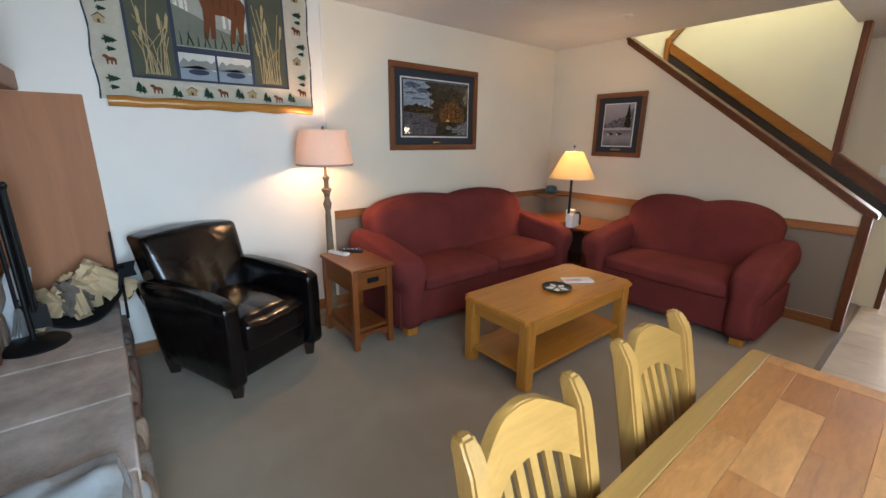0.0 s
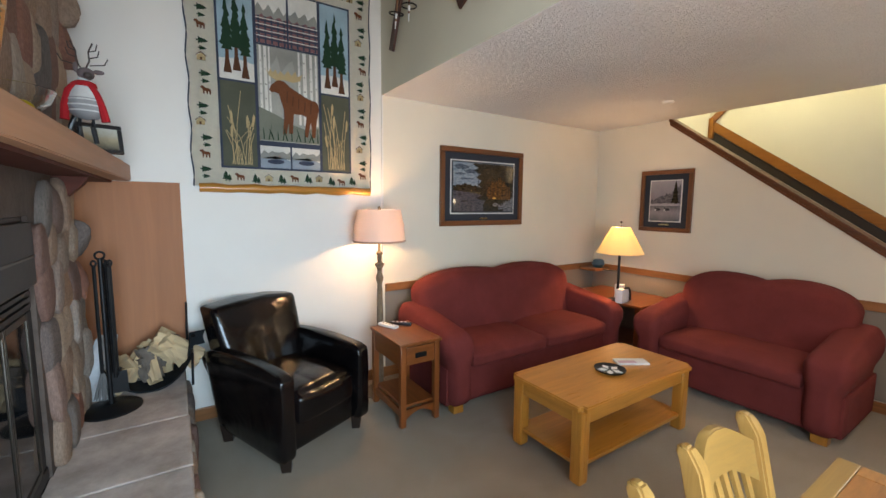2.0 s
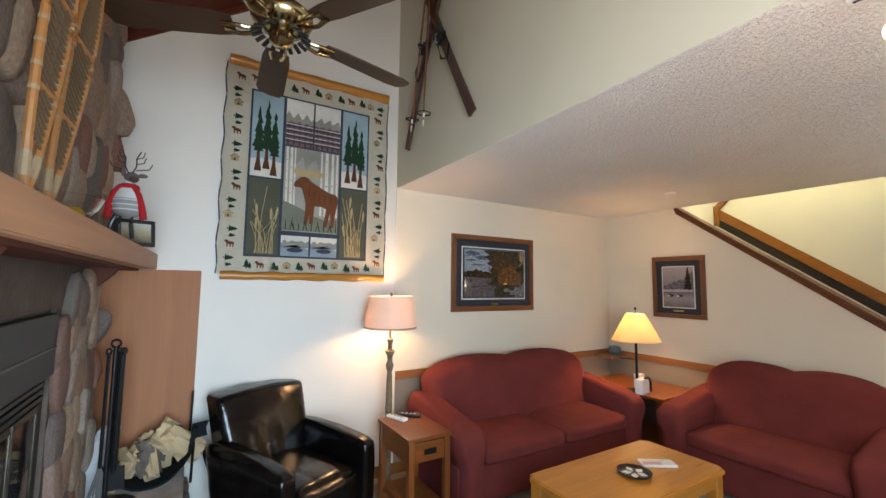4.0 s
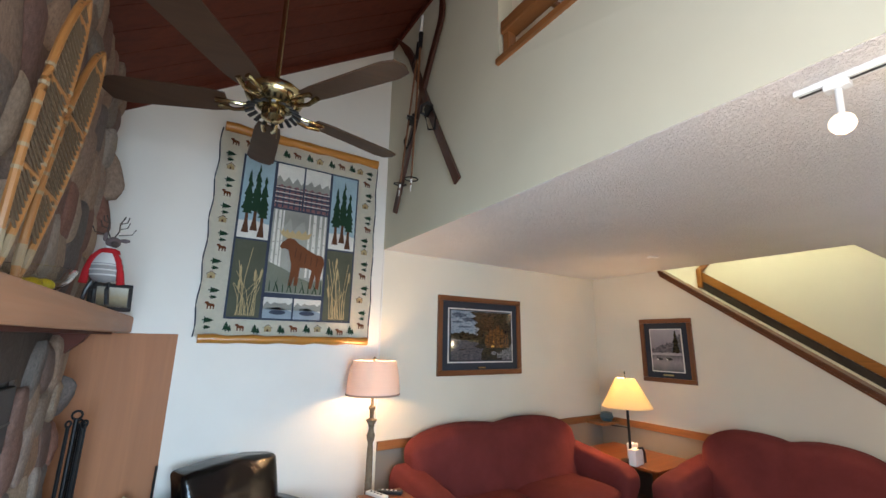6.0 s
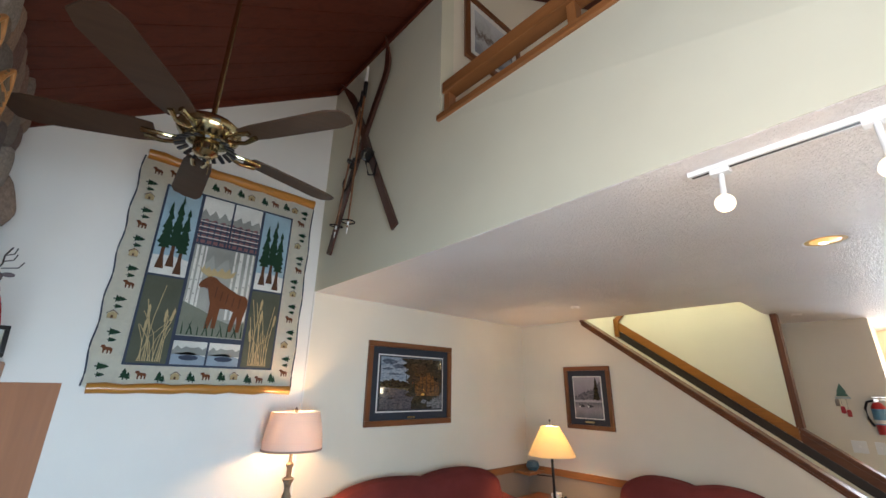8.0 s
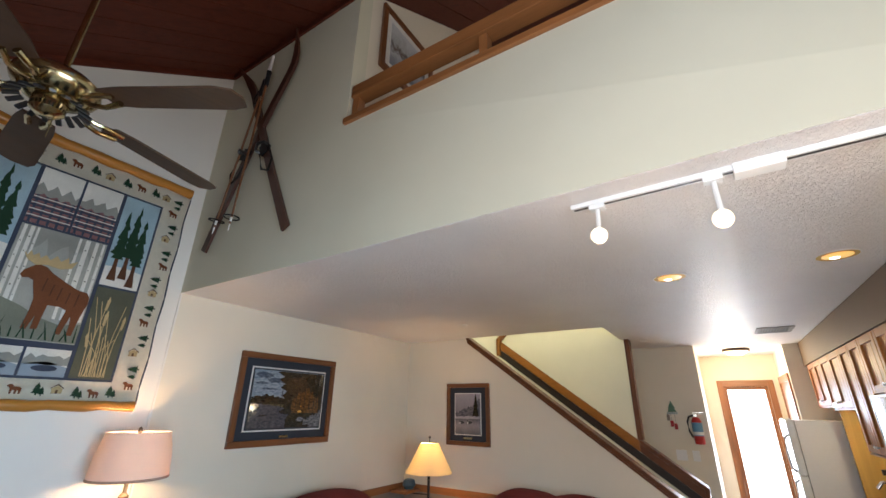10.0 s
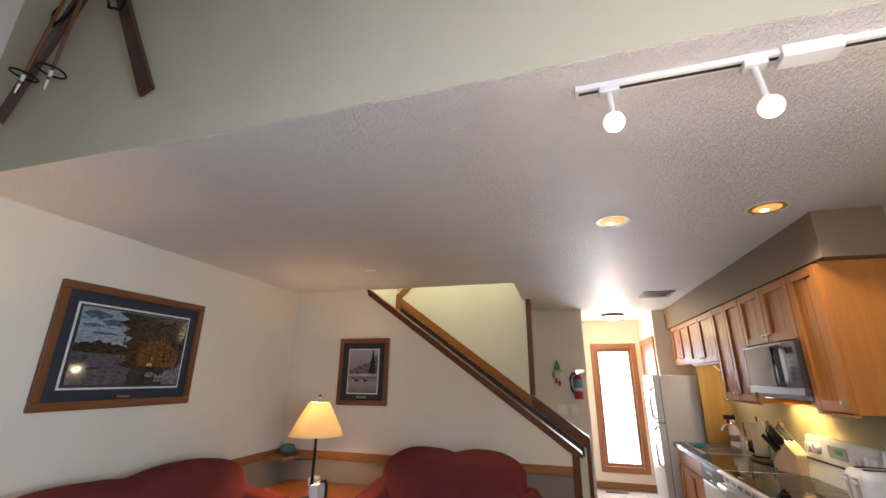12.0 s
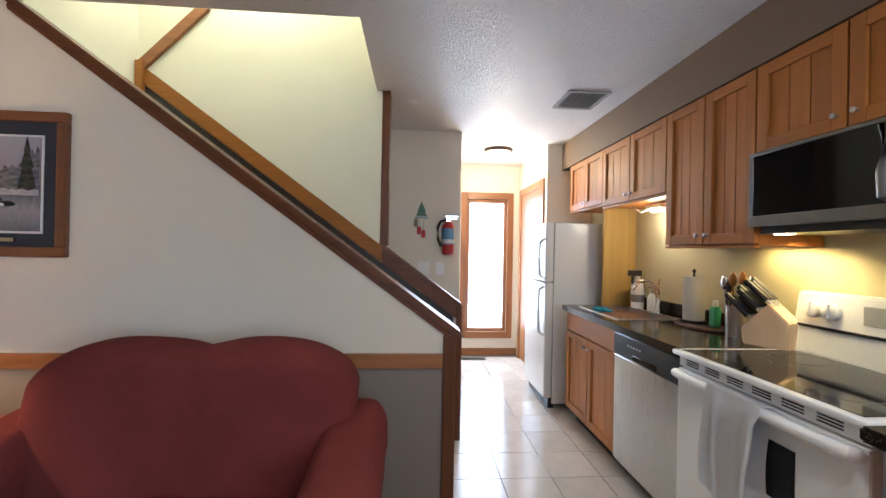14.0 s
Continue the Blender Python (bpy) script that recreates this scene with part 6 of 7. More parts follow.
def shaker_door(parent, x0, x1, y, z0, z1, knob=None):
    """A framed door with two inset panels, its face at y."""
    r = 0.052
    door = part("door", boxes((x0, x1, y - 0.012, y - 0.006, z0, z1)), CABINET_Z, parent)
    part("stile", boxes((x0, x0 + r, y - 0.006, y + 0.012, z0, z1), bevel=0.003), CABINET_Z, door)
    part("stile", boxes((x1 - r, x1, y - 0.006, y + 0.012, z0, z1), bevel=0.003), CABINET_Z, door)
    part("rail", boxes((x0 + r, x1 - r, y - 0.006, y + 0.0115, z0, z0 + r), bevel=0.003), CABINET_X, door)
    part("rail", boxes((x0 + r, x1 - r, y - 0.006, y + 0.0115, z1 - r, z1), bevel=0.003), CABINET_X, door)
    n = 3
    w = (x1 - x0 - 2 * r) / n
    for i in range(n):
        part("panel_board", boxes((x0 + r + i * w + 0.002, x0 + r + (i + 1) * w - 0.002, y - 0.007, y - 0.001, z0 + r, z1 - r), bevel=0.0015), CABINET_Z, door)
    if knob:
        kx, kz = knob
        bm = lathe(bm_new(), [(0.005, 0.0), (0.005, 0.012), (0.011, 0.016), (0.010, 0.022), (0.0, 0.024)], 16)
        bmesh.ops.transform(bm, matrix=pose(kx, y + 0.011, kz, -90, 0, 0), verts=bm.verts[:])
        part("knob", bm, NICKEL, door, "satin nickel knob")


def wall_cabinet(x0, x1, z0, z1, doors, label):
    yb, yf = SOUTH + 0.006, -0.405
    ob = thing("wall_cabinet", label, "cabinet", pose(0, 0, 0), "kitchen wall cabinets")
    part("body", boxes((x0 + 0.001, x1 - 0.001, yb, yf, z0, z1), bevel=0.002), CABINET_Z, ob)
    part("bottom_rail", boxes((x0 + 0.001, x1 - 0.001, yf - 0.01, yf + 0.022, z0 - 0.012, z0), bevel=0.002), CABINET_X, ob)
    w = (x1 - x0) / doors
    for i in range(doors):
        a, b = x0 + i * w + 0.004, x0 + (i + 1) * w - 0.004
        kx = (b - 0.03) if (i == 0 and doors > 1) else a + 0.03
        shaker_door(ob, a, b, yf + 0.012, z0 + 0.008, z1 - 0.012, (kx, z0 + 0.055))
    return ob


TOPZ = 2.174
wall_cabinet(6.345, 7.02, 1.725, TOPZ, 2, "maple wall cabinet above the refrigerator")
wall_cabinet(5.515, 6.345, 1.70, TOPZ, 2, "short maple wall cabinet above the sink")
wall_cabinet(4.875, 5.515, 1.384, TOPZ, 2, "tall maple wall cabinet with two framed doors")
wall_cabinet(4.115, 4.875, 1.782, TOPZ, 2, "short maple wall cabinet above the microwave")
wall_cabinet(3.80, 4.115, 1.384, TOPZ, 1, "narrow maple wall cabinet at the end of the row")
one("refrigerator_side_panel", boxes((6.425, 6.45, SOUTH + 0.006, -0.44, 0.0, 1.71)), wood("golden_side_panel", (0.52, 0.33, 0.075), "z", 0.6, 0.94, grain=0.96, coat=0), "golden wood panel beside the refrigerator", "panel")


def base_cabinet(x0, x1, y0, y1, label, doors=0):
    ob = thing("base_cabinet", label, "cabinet", pose(0, 0, 0), "kitchen base cabinets")
    part("toe_kick", boxes((x0 + 0.01, x1 - 0.01, y0, y1 - 0.07, 0.0, 0.10)), DARKTOE, ob)
    part("body", boxes((x0, x1, y0, y1, 0.10, 0.873), bevel=0.002), CABINET_Z, ob)
    if doors:
        part("drawer_front", boxes((x0 + 0.006, x1 - 0.006, y1, y1 + 0.018, 0.73, 0.865), bevel=0.003), CABINET_X, ob)
        w = (x1 - x0) / doors
        for i in range(doors):
            a, b = x0 + i * w + 0.005, x0 + (i + 1) * w - 0.005
            shaker_door(ob, a, b, y1 + 0.008, 0.115, 0.72, ((b - 0.03) if i == 0 else a + 0.03, 0.66))
    return ob


YF = -0.15
base_cabinet(5.60, 6.40, SOUTH + 0.006, YF, "maple sink base cabinet with two doors", 2)
base_cabinet(3.735, 4.135, SOUTH + 0.006, -0.10, "maple corner base cabinet beside the stove")
base_cabinet(3.36, 3.68, SOUTH + 0.006, 0.49, "maple peninsula cabinet with plain back")
ZC0, ZC1 = 0.875, 0.915
ob = thing("countertop", "dark speckled granite laminate worktop with the sink", "countertop", pose(0, 0, 0))
SX0, SX1, SY0, SY1 = 5.70, 6.32, -0.60, -0.20
part("slab", boxes((4.945, SX0, SOUTH + 0.006, -0.10, ZC0, ZC1), (SX1, 6.42, SOUTH + 0.006, -0.10, ZC0, ZC1), (SX0, SX1, SOUTH + 0.006, SY0, ZC0, ZC1), (SX0, SX1, SY1, -0.10, ZC0, ZC1)), COUNTER, ob)
part("backsplash", boxes((4.945, 6.42, SOUTH + 0.006, SOUTH + 0.026, ZC1, 1.0), bevel=0.003), COUNTER, ob)
ob = thing("peninsula_top", "dark speckled granite laminate peninsula worktop", "countertop", pose(0, 0, 0))
bm = prism(bm_new(), [(3.31, SOUTH + 0.006), (4.142, SOUTH + 0.006), (4.142, -0.02), (3.735, -0.02), (3.715, 0.0), (3.715, 0.52), (3.375, 0.52), (3.31, 0.455)], "z", ZC0, ZC1)
bmesh.ops.bevel(bm, geom=[e for e in bm.edges], offset=0.008, segments=3, affect="EDGES")
part("slab", bm, COUNTER, ob)
sink = thing("kitchen_sink", "double bowl stainless steel sink set in the counter", "sink", pose(0, 0, 0))
mid = (SX0 + SX1) / 2
for a, b in ((SX0 + 0.012, mid - 0.012), (mid + 0.012, SX1 - 0.012)):
    part("bowl", boxes((a, b, SY0 + 0.012, SY1 - 0.012, 0.76, 0.765), (a - 0.004, a, SY0 + 0.012, SY1 - 0.012, 0.76, 0.912), (b, b + 0.004, SY0 + 0.012, SY1 - 0.012, 0.76, 0.912),
                       (a, b, SY0 + 0.008, SY0 + 0.012, 0.76, 0.912), (a, b, SY1 - 0.012, SY1 - 0.008, 0.76, 0.912)), STEEL, sink)
part("rim", boxes((SX0 - 0.015, SX1 + 0.015, SY0 - 0.03, SY0 + 0.009, 0.915, 0.920), (SX0 - 0.015, SX1 + 0.015, SY1 - 0.009, SY1 + 0.012, 0.915, 0.920), (SX0 - 0.015, SX0 + 0.009, SY0, SY1, 0.915, 0.9195),
                  (SX1 - 0.009, SX1 + 0.015, SY0, SY1, 0.915, 0.9195), (mid - 0.012, mid + 0.012, SY0, SY1, 0.909, 0.9185)), STEEL, sink)
faucet = thing("faucet", "chrome arched kitchen faucet with a side lever", "faucet", pose(5.99, -0.64, 0.915))
part("base", lathe(bm_new(), [(0.0, 0.0), (0.03, 0.0), (0.028, 0.03), (0.018, 0.05), (0.016, 0.12), (0.0, 0.12)], 20), CHROME, faucet)
part("spout", path_tube(bm_new(), [(0, 0, 0.10), (0, 0.02, 0.19), (0, 0.08, 0.235), (0, 0.15, 0.22), (0, 0.19, 0.17)], [0.015, 0.014, 0.013, 0.013, 0.014], 12), CHROME, faucet)
part("lever", path_tube(bm_new(), [(0, 0, 0.12), (-0.02, 0.01, 0.20), (-0.05, 0.02, 0.25)], [0.012, 0.008, 0.007], 8), CHROME, faucet)
bm = cushion(bm_new(), -0.06, 0.06, -0.04, 0.04, 0, 0.02, 0.008, (0.01, 0), 8, None, 0.012)
one("dish_cloth", bm, fabric("blue_cloth", (0.05, 0.35, 0.5)), "bright blue dish cloth on the sink edge", "cloth", pose(6.05, -0.26, 0.919, 0, 0, 25))

# dishwasher
ob = thing("dishwasher", "stainless dishwasher with a black control strip", "dishwasher", pose(4.945, 0, 0))
w = 0.645
part("body", boxes((0.004, w - 0.004, SOUTH + 0.006, -0.15, 0.10, 0.872)), BLACK, ob)
part("door", boxes((0.006, w - 0.006, -0.15, -0.118, 0.11, 0.735), bevel=0.006), STEEL, ob)
panel = part("control_panel", boxes((0.006, w - 0.006, -0.15, -0.112, 0.74, 0.868), bevel=0.008), BLACK, ob)
part("grip_recess", boxes((0.20, 0.42, -0.114, -0.108, 0.745, 0.775), bevel=0.004), DARKGLASS, panel)
for i in range(5):
    part("button", boxes((0.34 + i * 0.03, 0.355 + i * 0.03, -0.112, -0.1095, 0.81, 0.822), bevel=0.002), STEEL, panel)
part("toe_kick", boxes((0.01, w - 0.01, -0.26, -0.22, 0.0, 0.10)), DARKTOE, ob)

# stove
ob = thing("electric_range", "white electric range with a black glass cooktop", "stove", pose(4.15, 0, 0))
w = 0.785
part("body", boxes((0.0, w, SOUTH + 0.01, -0.12, 0.03, 0.895), bevel=0.004), WHITEGLOSS, ob)
part("cooktop", boxes((-0.004, w + 0.004, SOUTH + 0.05, -0.055, 0.895, 0.917), bevel=0.007), WHITEGLOSS, ob)
part("glass_top", boxes((0.03, w - 0.03, SOUTH + 0.12, -0.085, 0.9165, 0.9195)), DARKGLASS, ob)
for x, y, r in ((0.22, -0.24, 0.105), (0.60, -0.24, 0.085), (0.22, -0.48, 0.08), (0.60, -0.48, 0.105)):
    part("burner_ring", path_tube(bm_new(), [(x + r * math.cos(k * 0.2618), y + r * math.sin(k * 0.2618), 0.9193) for k in range(24)], 0.0012, 4, True), plain("grey_ring", (0.14, 0.14, 0.14), 0.5), ob)
door = part("oven_door", boxes((0.008, w - 0.008, -0.12, -0.075, 0.22, 0.84), bevel=0.01), WHITEGLOSS, ob)
part("oven_window", boxes((0.21, w - 0.21, -0.076, -0.072, 0.55, 0.735), bevel=0.0015), DARKGLASS, door)
part("door_handle", path_tube(bm_new(), [(0.03, -0.08, 0.815), (0.035, -0.05, 0.82), (0.09, -0.042, 0.82), (w - 0.09, -0.042, 0.82), (w - 0.035, -0.05, 0.82), (w - 0.03, -0.08, 0.815)], 0.02, 10), WHITEGLOSS, door)
part("vent_strip", boxes((0.008, w - 0.008, -0.12, -0.085, 0.845, 0.893), bevel=0.004), WHITEGLOSS, ob)
for g in range(6):
    for i in range(3):
        x = 0.08 + g * 0.115
        part("vent_slot", boxes((x, x + 0.075, -0.0862, -0.0835, 0.858 + i * 0.010, 0.863 + i * 0.010)), BLACK, ob)
part("storage_drawer", boxes((0.008, w - 0.008, -0.12, -0.08, 0.05, 0.205), bevel=0.008), WHITEGLOSS, ob)
bm = prism(bm_new(), [(SOUTH + 0.01, 0.915), (SOUTH + 0.11, 0.915), (SOUTH + 0.085, 1.04), (SOUTH + 0.07, 1.185), (SOUTH + 0.01, 1.185)], "x", 0.0, w)
bmesh.ops.bevel(bm, geom=bm.edges[:], offset=0.008, segments=2, affect="EDGES")
guard = part("backguard", bm, WHITEGLOSS, ob)
part("dark_seam", boxes((0.02, w - 0.02, SOUTH + 0.088, SOUTH + 0.094, 1.03, 1.042)), BLACK, guard)
for x in (0.09, 0.17, w - 0.17, w - 0.09):
    bm = lathe(bm_new(), [(0.0, -0.004), (0.034, -0.004), (0.033, 0.02), (0.024, 0.026), (0.0, 0.026)], 24)
    box(bm, -0.007, 0.007, -0.03, 0.03, 0.02, 0.036, 0.002)
    bmesh.ops.transform(bm, matrix=pose(x, SOUTH + 0.083, 1.11, -84, 0, 0), verts=bm.verts[:])
    part("knob", bm, WHITEPLASTIC, guard)
clock = part("display", boxes((0.31, 0.50, SOUTH + 0.077, SOUTH + 0.084, 1.075, 1.15), bevel=0.003), plain("grey_control_panel", (0.5, 0.5, 0.48), 0.4), guard)
part("clock_screen", boxes((0.35, 0.42, SOUTH + 0.084, SOUTH + 0.086, 1.105, 1.135)), glow("green_clock", (0.02, 0.18, 0.04), 0.8), clock, "dark green clock screen")
# tea towel on the oven handle
bm = bm_new()
nx, nz = 14, 26
grid = []
for j in range(nz + 1):
    row = []
    for i in range(nx + 1):
        u, v = i / nx, j / nz
        s = v * 0.72
        if s < 0.30:
            y, z = -0.069, 0.54 + s
        elif s < 0.34:
            a = (s - 0.30) / 0.04 * math.pi
            y, z = -0.042 - 0.027 * math.cos(a), 0.84 + 0.018 * math.sin(a)
        else:
            y, z = -0.015, 0.84 - (s - 0.34)
        fold = 0.016 * math.sin(u * 11 + v * 2) * (1 if s > 0.36 else 0.2)
        x = 4.56 + (u - 0.5) * (0.21 + 0.04 * math.sin(v * 3)) + 0.012 * math.sin(v * 9)
        row.append(bm.verts.new((x, y + fold * 0.8 + (0.012 if s > 0.36 else 0), z + (0.02 * math.sin(u * 7) if s > 0.7 else 0))))
    grid.append(row)
for j in range(nz):
    for i in range(nx):
        bm.faces.new((grid[j][i], grid[j][i + 1], grid[j + 1][i + 1], grid[j + 1][i]))
bmesh.ops.solidify(bm, geom=bm.faces[:], thickness=0.004)
one("dish_towel", bm, plain("white_terry", (0.84, 0.83, 0.83), 0.95, spec=0.1, even=0.96), "white tea towel hanging over the oven handle", "towel")

# microwave
SMOKESTEEL = metal("smoky_brushed_steel", (0.24, 0.235, 0.24), 0.32, (1, 1, 0.03))
ob = thing("microwave", "stainless over-range microwave with black glass door", "microwave", pose(4.118, 0, 1.432))
w, h = 0.752, 0.346
part("body", boxes((0, w, SOUTH + 0.006, -0.378, 0.03, h), bevel=0.004), plain("dark_grey_casing", (0.012, 0.012, 0.013), 0.5), ob)
part("door_frame", boxes((0.15, w, -0.378, -0.348, h - 0.014, h), (w - 0.022, w, -0.378, -0.348, 0.075, h - 0.014), (0.15, 0.20, -0.378, -0.348, 0.075, h - 0.014), bevel=0.002), SMOKESTEEL, ob)
part("lower_trim", boxes((0, w, -0.378, -0.347, 0.03, 0.075), bevel=0.003), SMOKESTEEL, ob)
part("door_glass", boxes((0.20, w - 0.022, -0.378, -0.351, 0.075, h - 0.014)), plain("microwave_glass", (0.005, 0.005, 0.006), 0.08, spec=0.3), ob)
part("handle", path_tube(bm_new(), [(0.21, -0.35, 0.085), (0.21, -0.315, 0.095), (0.21, -0.312, h / 2), (0.21, -0.315, h - 0.035), (0.21, -0.35, h - 0.025)], [0.014, 0.016, 0.017, 0.016, 0.014], 12), SMOKESTEEL, ob, "brushed steel door handle")
panel = part("control_panel", boxes((0.0, 0.149, -0.378, -0.349, 0.0755, h), bevel=0.003), plain("keypad_grey", (0.06, 0.06, 0.063), 0.4, 0.5), ob, "smoky steel control panel")
part("display", boxes((0.03, 0.12, -0.349, -0.3475, h - 0.075, h - 0.035), bevel=0.0005), DARKGLASS, panel)
for j in range(5):
    for i in range(3):
        part("button", boxes((0.032 + i * 0.031, 0.056 + i * 0.031, -0.349, -0.3475, 0.095 + j * 0.033, 0.117 + j * 0.033), bevel=0.0005), plain("key_grey", (0.10, 0.10, 0.104), 0.4, 0.4), panel)
part("underside_lip", boxes((0.02, w - 0.02, SOUTH + 0.05, -0.39, 0.0, 0.03)), BLACK, ob)
part("task_bulb", boxes((0.64, 0.70, -0.46, -0.42, -0.004, 0.0), bevel=0.001), BULB, ob, "small lit task lamp lens")

# refrigerator
ob = thing("refrigerator", "white top-freezer refrigerator with curved handles", "refrigerator", pose(6.60, 0.028, 0))
w = 0.62
part("body", boxes((0.0, w, SOUTH + 0.02, -0.12, 0.04, 1.59), bevel=0.008), WHITEGLOSS, ob)
for z0, z1, hz0, hz1 in ((0.09, 1.075, 0.62, 1.04), (1.083, 1.595, 1.11, 1.45)):
    door = part("door", boxes((0.0, w, -0.115, -0.045, z0, z1), bevel=0.012), WHITEGLOSS, ob)
    part("handle", path_tube(bm_new(), [(0.05, -0.045, hz0), (0.05, -0.008, hz0 + 0.03), (0.05, 0.0, (hz0 + hz1) / 2), (0.05, -0.008, hz1 - 0.03), (0.05, -0.045, hz1)], 0.012, 8), WHITEGLOSS, door)
part("door_gasket", boxes((0.008, w - 0.008, -0.12, -0.115, 0.09, 1.59)), plain("grey_gasket", (0.35, 0.35, 0.35), 0.8), ob)
part("base_grille", boxes((0.02, w - 0.02, -0.14, -0.09, 0.0, 0.085)), BLACK, ob)
part("hinge_cap", boxes((w - 0.09, w - 0.02, -0.14, -0.06, 1.59, 1.606), bevel=0.004), WHITEPLASTIC, ob)
one("note_sheet", boxes((6.60, 6.72, -0.0445, -0.043, 1.20, 1.42)), WHITEMAT, "paper sheet stuck on the refrigerator door", "note")

# things on the counter
ob = thing("paper_towel_holder", "white paper towel roll on an upright holder", "paper towels", pose(5.56, -0.60, 0.929))
part("base", lathe(bm_new(), [(0.0, 0.0), (0.075, 0.0), (0.075, 0.012), (0.0, 0.012)], 28), BLACKMETAL, ob)
part("roll", lathe(bm_new(), [(0.0, 0.014), (0.058, 0.014), (0.060, 0.13), (0.058, 0.275), (0.018, 0.276), (0.0, 0.27)], 32), fabric("tissue_paper", (0.76, 0.75, 0.72), scale=200), ob)
part("rod", lathe(bm_new(), [(0.006, 0.27), (0.006, 0.30), (0.012, 0.31), (0.0, 0.325)], 12), BLACK, ob)
ob = thing("knife_block", "pale beech knife block filled with black handled knives", "knife block", pose(4.99, -0.565, 0.915, 0, 0, 22) @ Matrix.Scale(0.97, 4))
bm = prism(bm_new(), [(-0.10, 0.0), (0.09, 0.0), (0.10, 0.08), (-0.02, 0.21), (-0.10, 0.13)], "y", -0.055, 0.055)
bmesh.ops.bevel(bm, geom=bm.edges[:], offset=0.005, segments=2, affect="EDGES")
part("block", bm, wood("beech_block", (0.66, 0.50, 0.33), "z", 0.5, 0.93, grain=0.96, coat=0), ob)
for i in range(3):
    for j in range(3):
        x, y, z = 0.06 - 0.04 * i, -0.032 + 0.032 * j, 0.125 + 0.042 * i
        a = Vector((x, y, z))
        d = Vector((0.72, 0.05 * (j - 1), 0.69)).normalized()
        knife = part("knife", tube(bm_new(), a - d * 0.02, a + d * 0.02, 0.008, None, 8), STEEL, ob)
        part("handle", tube(bm_new(), a + d * 0.02, a + d * (0.135 + 0.012 * ((i + j) % 3)), 0.017, 0.0155, 8), BLACK, knife)
ob = thing("utensil_crock", "steel crock with kitchen utensils", "utensil holder", pose(5.20, -0.58, 0.915))
part("crock", lathe(bm_new(), [(0.0, 0.0), (0.052, 0.0), (0.055, 0.16), (0.050, 0.16), (0.048, 0.01), (0.0, 0.01)], 24), STEEL, ob)
for i in range(6):
    a = i * 1.05
    p = Vector((0.02 * math.cos(a), 0.02 * math.sin(a), 0.02))
    q = Vector((0.06 * math.cos(a), 0.06 * math.sin(a), 0.24 + 0.02 * (i % 3)))
    u = part("utensil", tube(bm_new(), p, q, 0.005, None, 6), (BLACK, CHROME, PINE_Z)[i % 3], ob)
    bm = bm_new()
    bmesh.ops.create_icosphere(bm, subdivisions=2, radius=0.028, matrix=Matrix.Translation(q + Vector((0, 0, 0.02))) @ Matrix.Diagonal((1, 0.35, 1.4, 1)))
    part("utensil_head", bm, (BLACK, CHROME, PINE_Z)[i % 3], u)
ob = thing("spray_bottle", "white spray bottle beside the sink", "bottle", pose(6.26, -0.64, 0.915) @ Matrix.Scale(1.25, 4))
part("body", lathe(bm_new(), [(0.0, 0.0), (0.038, 0.0), (0.040, 0.10), (0.034, 0.15), (0.014, 0.185), (0.014, 0.20), (0.0, 0.20)], 20), WHITEPLASTIC, ob)
part("trigger_head", boxes((-0.015, 0.015, -0.02, 0.06, 0.20, 0.235), (-0.008, 0.008, 0.025, 0.04, 0.15, 0.20), bevel=0.004), BLACK, ob)
part("label_band", lathe(bm_new(), [(0.0395, 0.04), (0.0408, 0.042), (0.0405, 0.085), (0.039, 0.087)], 20), plain("grey_label", (0.25, 0.25, 0.25), 0.5), ob)
ob = thing("soap_bottle", "clear hand soap bottle with a pump", "bottle", pose(6.10, -0.66, 0.915))
part("body", lathe(bm_new(), [(0.0, 0.0), (0.032, 0.0), (0.033, 0.10), (0.012, 0.13), (0.0, 0.13)], 18), WHITEPLASTIC, ob)
part("pump", path_tube(bm_new(), [(0, 0, 0.13), (0, 0, 0.175), (0, 0.035, 0.178)], 0.006, 8), CHROME, ob)
ob = thing("cutting_board", "dark red wooden oval board under the paper towels", "cutting board", pose(5.47, -0.585, 0.915))
bm = lathe(bm_new(), [(0.0, 0.0), (0.11, 0.0), (0.118, 0.005), (0.115, 0.013), (0.0, 0.014)], 32)
bmesh.ops.transform(bm, matrix=Matrix.Diagonal((1.65, 0.95, 1, 1)), verts=bm.verts[:])
part("board", bm, wood("dark_red_wood", (0.09, 0.032, 0.02), "x", 0.4), ob)
ob = thing("dish_soap", "green dish soap bottle with white cap", "bottle", pose(5.38, -0.60, 0.929))
part("body", cushion(bm_new(), -0.03, 0.03, -0.02, 0.02, 0, 0.12, 0.015), plain("green_plastic", (0.05, 0.35, 0.15), 0.35), ob)
part("cap", lathe(bm_new(), [(0.015, 0.118), (0.014, 0.15), (0.0, 0.155)], 14), WHITEPLASTIC, ob)
ob = thing("toaster", "white two-slot toaster with its cord", "toaster", pose(3.965, -0.545, 0.915, 0, 0, -97))
part("body", cushion(bm_new(), -0.15, 0.15, -0.10, 0.10, 0.012, 0.20, 0.035, (0.006, 0), 8), WHITEPLASTIC, ob)
for y in (-0.045, 0.045):
    part("slot", boxes((-0.11, 0.11, y - 0.015, y + 0.015, 0.198, 0.2085)), BLACK, ob)
for y in (-0.05, 0.05):
    part("lever_track", boxes((-0.155, -0.148, y - 0.02, y + 0.02, 0.06, 0.17), bevel=0.003), plain("beige_plastic", (0.55, 0.5, 0.42), 0.4), ob)
    part("lever", boxes((-0.175, -0.15, y - 0.015, y + 0.015, 0.14, 0.155), bevel=0.003), WHITEPLASTIC, ob)
